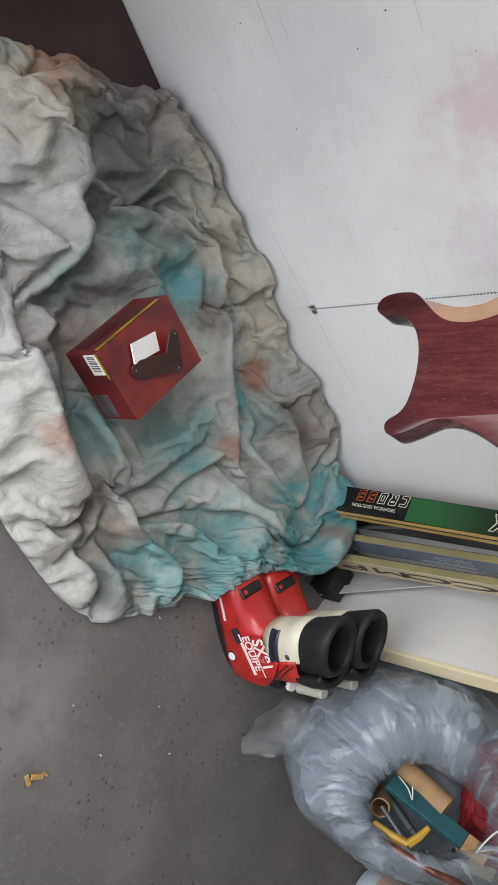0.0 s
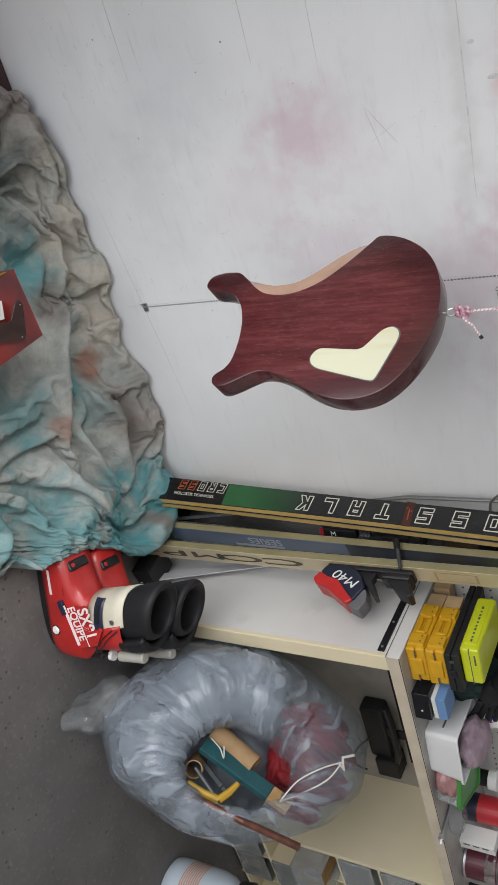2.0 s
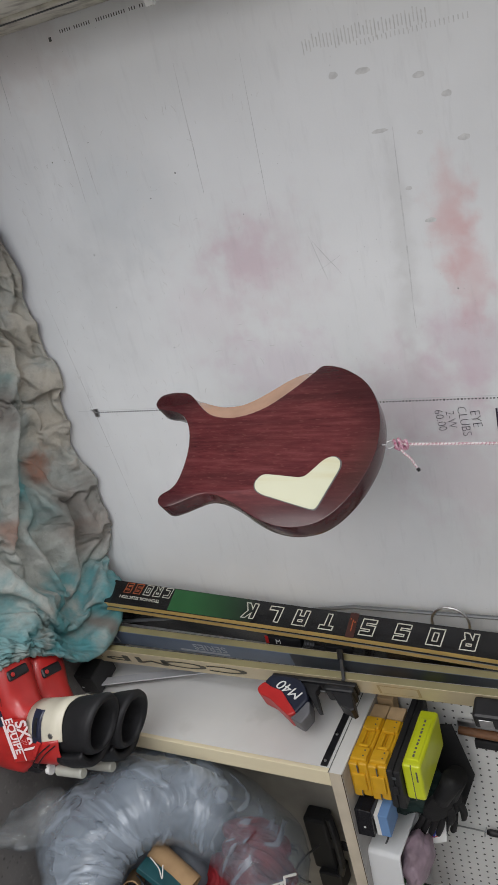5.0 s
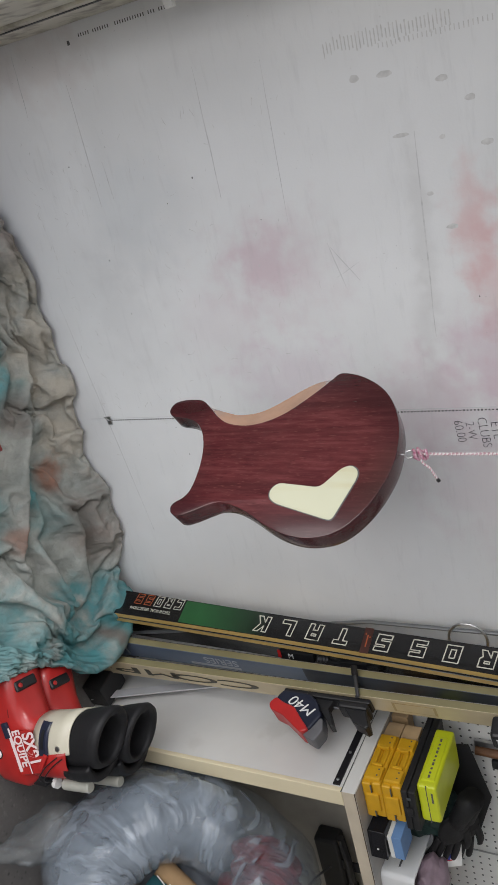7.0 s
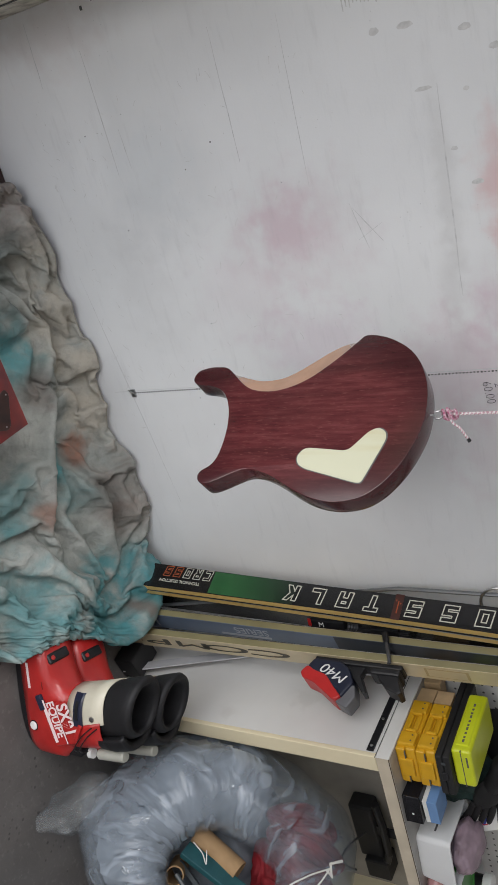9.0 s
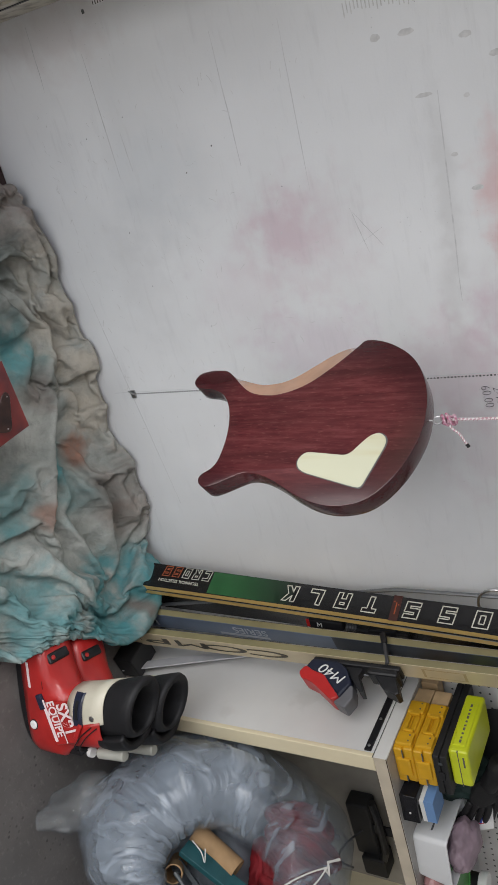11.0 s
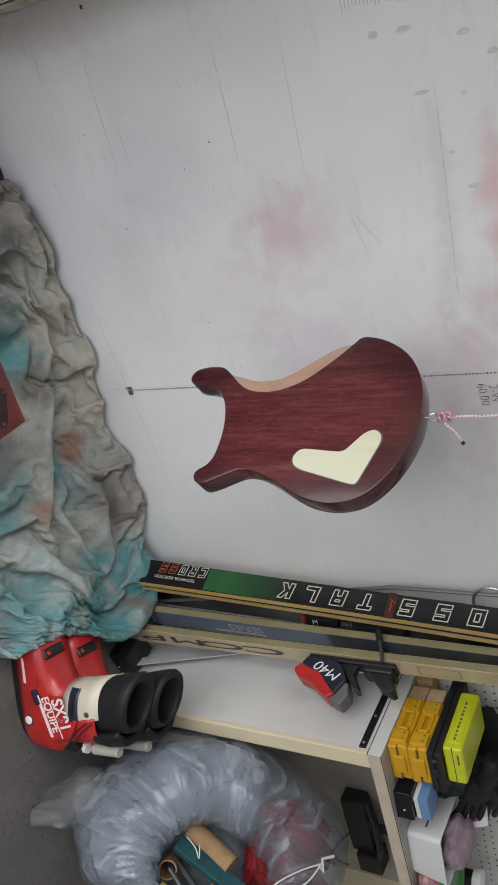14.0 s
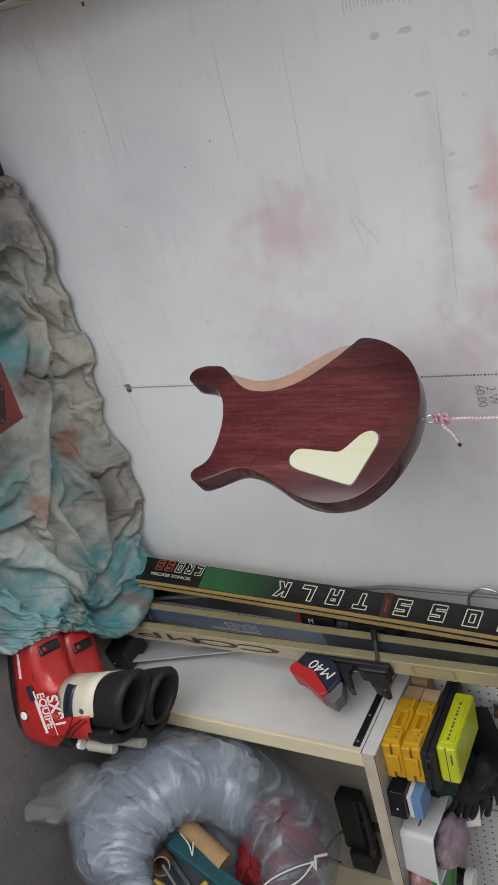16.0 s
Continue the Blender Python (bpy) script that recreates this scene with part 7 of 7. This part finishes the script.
# green snap-lid box, pouches
gb = empty("storage_box", at_top(1.985, 1.360, None, 62), "clear storage box with green snap lid", "box")
part("shell", loft([rect(0.085, 0.060, 0.0), rect(0.090, 0.064, 0.06), rect(0.088, 0.062, 0.06), rect(0.083, 0.058, 0.004)]), M_CLEAR, gb, angle=40)
M_GREENL = mat("green_lid", (0.06, 0.26, 0.05), 0.35, var=0.15, scale=20)
part("lid", loft([rect(0.094, 0.068, 0.0605), rect(0.095, 0.069, 0.072), rect(0.088, 0.062, 0.074), rect(0.086, 0.060, 0.070)]), M_GREENL, gb, "green lid", angle=40)
tagged(part("pink_pouch", lump((1.945, 1.300, BT + 0.030), (0.050, 0.040, 0.032), 6.0, floor=BT + 0.001), mat("pink_film", (0.50, 0.26, 0.26), 0.35, var=0.4, scale=14), smooth=True), "pinkish plastic pouch on the bench", "pouch")
tagged(part("clear_pouch", lump((2.14, 1.32, BT + 0.020), (0.055, 0.040, 0.024), 8.0, floor=BT + 0.001), M_FILM, smooth=True), "clear plastic pouch on the bench", "pouch")
wr = empty("spanner", at_top(2.105, 1.285, None, 95), "shiny steel combination spanner on the bench", "spanner")
part("shank", box(-0.055, 0.045, -0.005, 0.005, 0.0, 0.006, 0.002, 2), M_SCREW, wr)
part("jaw", prism([(-0.075, -0.012), (-0.058, -0.014), (-0.050, -0.005), (-0.050, 0.005), (-0.058, 0.014), (-0.075, 0.012), (-0.064, 0.004), (-0.064, -0.004)], 0.0, 0.008, 0.001), M_SCREW, wr)
part("ring", lathe([(0.007, 0.0), (0.013, 0.0), (0.013, 0.008), (0.007, 0.008), (0.007, 0.0)], 20, pose(0.056, 0, 0), caps=False), M_SCREW, wr)

# tins and jars


def tin(x, y, r, h, body, label, bands, words=None, lid=M_SCREW, cat="tin"):
    c = empty("paint_tin" if cat == "tin" else "jar", at_top(x, y), label, cat)
    part("can", lathe([(r, 0.0), (r * 1.03, 0.002), (r * 1.03, 0.006), (r, 0.008), (r, h - 0.008), (r * 1.03, h - 0.006), (r * 1.03, h), (r * 0.92, h), (r * 0.90, h - 0.004)], 36), body, c, angle=40)
    part("lid", lathe([(r * 0.88, h - 0.0035), (r * 0.88, h - 0.001), (r * 0.70, h - 0.001), (r * 0.68, h - 0.003)], 36), lid, c, "metal lid")
    for z0, z1, mm in bands:
        part("label_band", lathe([(r * 1.006, z0), (r * 1.006, z1)], 36, caps=False), mm, c)
    return c


M_MAROON = mat("maroon_label", (0.10, 0.022, 0.035), 0.35, var=0.15, scale=20)
M_REDL = mat("red_label", (0.50, 0.03, 0.04), 0.35, var=0.1, scale=20)
tn = tin(2.405, 1.355, 0.050, 0.120, M_SCREW, "small maroon tin of wood stain with metal lid", ((0.010, 0.105, M_MAROON), (0.068, 0.100, M_WHITEP)))
lettering("WOOD STAIN", 0.0155, axes((-0.0485, -0.012, 0.016), (0, 0, 1), (0.35, -0.93, 0)) @ pose(0.0, -0.006, 0.002), M_WHITEP, tn, sx=0.8)
part("brand_bar", box(-0.0505, -0.0490, -0.016, 0.010, 0.076, 0.092), M_MAROON, tn)
tin(2.245, 1.435, 0.042, 0.125, M_BLACK, "black and red small tin on the bench", ((0.045, 0.110, M_REDL), (0.012, 0.040, M_NAVY)))
jr = tin(2.105, 1.445, 0.024, 0.095, M_BLACK, "small black jar with white screw cap", ((0.020, 0.045, M_LIME),), lid=M_WHITEP, cat="jar")
part("screw_cap", lathe([(0.030, 0.090), (0.031, 0.092), (0.031, 0.112), (0.028, 0.115)], 32), M_WHITEP, jr, "white screw cap")
wb = empty("small_carton", at_top(2.285, 1.335, None, 6), "white printed carton on the bench", "carton")
part("body", box(0, 0.035, 0, 0.06, 0.0, 0.105, 0.001, 1), M_WHITEP, wb)
for i in range(3):
    part("line_of_writing", box(0.006, 0.012, -0.0008, 0.0, 0.012 + i * 0.028, 0.032 + i * 0.028), bpy.data.materials["grey_ink"], wb)
bb_ = empty("small_carton", at_top(2.50, 1.290, None, 0), "small black carton with white panel", "carton")
part("body", box(0, 0.06, 0, 0.05, 0.0, 0.05, 0.001, 1), M_BLACK, bb_)
part("white_panel", box(0.008, 0.052, -0.0008, 0.0, 0.006, 0.022), M_WHITEP, bb_)
tagged(part("cork_block", box(0, 0.07, 0, 0.05, 0, 0.055, 0.002, 2, at_top(2.02, 1.50, None, 10)), mat("orange_cork", (0.42, 0.20, 0.08), 0.8, var=0.3, scale=40)), "orange-brown cork block on the bench", "block")
tagged(part("cyan_tub", lathe([(0.040, 0.0), (0.046, 0.004), (0.050, 0.07), (0.053, 0.072), (0.053, 0.078)], 32, at_top(1.955, 1.50)), mat("cyan_plastic", (0.03, 0.42, 0.50), 0.35)), "bright cyan plastic tub on the bench", "tub")

# dark green sack, black gloves, black sheet
M_DKGRN = mat("dark_green_cloth", (0.010, 0.035, 0.030), 0.7, var=0.4, scale=14, bump=0.3, bscale=60)
tagged(part("green_sack", lump((1.685, 1.475, BT + 0.075), (0.090, 0.075, 0.085), 12.0, 0.2, 0.12, 5, BT + 0.001), M_DKGRN, smooth=True), "dark green cloth sack on the bench", "sack")
M_GLOVE = mat("black_glove", (0.010, 0.010, 0.011), 0.7, var=0.3, scale=40, bump=0.35, bscale=150)


def glove(m, label):
    g = empty("work_glove", m, label, "glove", "pair of gloves")
    b = lump((0, 0, 0), (0.052, 0.044, 0.014), 3.0, 0.10, 0.06, 4)
    part("palm", b, M_GLOVE, g, smooth=True)
    part("cuff", tube([(-0.030, 0, 0.0), (-0.065, 0.004, 0.004), (-0.10, 0.006, 0.006)], [0.030, 0.031, 0.036], 16), M_GLOVE, g, smooth=True)
    for i, (y, L) in enumerate(((-0.033, 0.070), (-0.012, 0.085), (0.010, 0.080), (0.031, 0.062))):
        part("finger", tube(spline([Vector((0.035, y, 0)), Vector((0.065, y * 1.15, 0.004)), Vector((0.040 + L * 0.8, y * 1.25, -0.002)), Vector((0.045 + L, y * 1.3, -0.010))], 5, False), [0.011] * 13 + [0.009, 0.008, 0.005], 12), M_GLOVE, g, smooth=True)
    part("thumb", tube(spline([Vector((-0.005, 0.035, 0)), Vector((0.025, 0.058, 0.0)), Vector((0.055, 0.066, -0.004))], 6, False), [0.012] * 9 + [0.011, 0.010, 0.009, 0.006], 12), M_GLOVE, g, smooth=True)
    return g


glove(pose(1.690, 1.415, BT + 0.165, 70, 22, 2) @ Matrix.Diagonal((1.35, 0.80, 0.8, 1)), "black knitted work glove over a sack")
glove(pose(1.715, 1.455, BT + 0.180, 75, 16, 5) @ Matrix.Diagonal((1.35, 0.80, 0.8, 1)), "black knitted work glove over a sack")
tagged(part("black_sheet", prism([(-0.08, 0.0), (0.19, 0.0), (0.205, 0.198), (0.065, 0.244), (-0.109, 0.203)], -0.0015, 0.0015, 0.0005, 1,
            axes((1.60, 1.515, BT + 0.001), (1, 0.0, 0), (0, 0.02, 1))), M_BLK2), "black plastic sheet leaning behind the sack", "sheet")

# pegboard above the bench, with tools
M_PEG = mat("pegboard_white", (0.74, 0.74, 0.72), 0.45, var=0.06, scale=12)
peg = tagged(part("pegboard", box(1.46, 3.5, 1.588, 1.594, 0.93, 2.1, 0.001), M_PEG), "white perforated pegboard on the wall", "pegboard")
b = bmesh.new()
for i in range(52):
    for j in range(26):
        x, z = 1.485 + i * 0.0254, 0.955 + j * 0.0254
        vs = [b.verts.new((x + 0.0034 * math.cos(k * math.pi / 5), 1.5874, z + 0.0034 * math.sin(k * math.pi / 5))) for k in range(10)]
        b.faces.new(vs)
ho = part("holes", b, M_MARK, peg)
tagged(ho, kind="stuff")
part("batten", box(1.46, 3.5, 1.594, 1.610, 0.94, 0.97), M_PINEB, peg)
part("batten", box(1.46, 3.5, 1.594, 1.610, 2.05, 2.08), M_PINEB, peg)
saw = empty("hand_tool", pose(1.565, 1.575, 1.155, 0, -90, 0), "steel tool with a brown wooden handle on the pegboard", "tool")
part("handle", tube([(-0.06, 0, 0.0), (0.10, 0, -0.004), (0.28, 0, -0.006)], [0.012, 0.014, 0.012], 12), mat("brown_handle", (0.20, 0.09, 0.04), 0.4, var=0.3, scale=30), saw)
part("steel_bar", box(-0.06, 0.30, -0.006, 0.004, 0.020, 0.040, 0.002), M_SCREW, saw)
part("black_bar", box(-0.02, 0.30, -0.008, 0.004, -0.050, -0.022, 0.003), M_BLACK, saw)
part("hook", tube([(0.05, 0.012, 0.01), (0.05, -0.012, 0.01), (0.05, -0.016, 0.022)], 0.0022, 8), M_SCREW, saw)
part("hook", tube([(0.18, 0.012, 0.01), (0.18, -0.012, 0.01), (0.18, -0.016, 0.022)], 0.0022, 8), M_SCREW, saw)
drv = empty("screwdriver", pose(1.95, 1.573, 1.13), "thin steel screwdriver on the pegboard", "tool")
part("blade", tube([(0, 0, 0.0), (0, 0, -0.09)], 0.0025, 8), M_SCREW, drv)
part("handle", lathe([(0.007, 0.0), (0.010, 0.01), (0.010, 0.07), (0.006, 0.08)], 16), M_BLACK, drv)
part("peg_hook", tube([(0, 0.014, -0.005), (0, -0.006, -0.005), (0.008, -0.010, -0.005)], 0.002, 8), M_SCREW, drv)
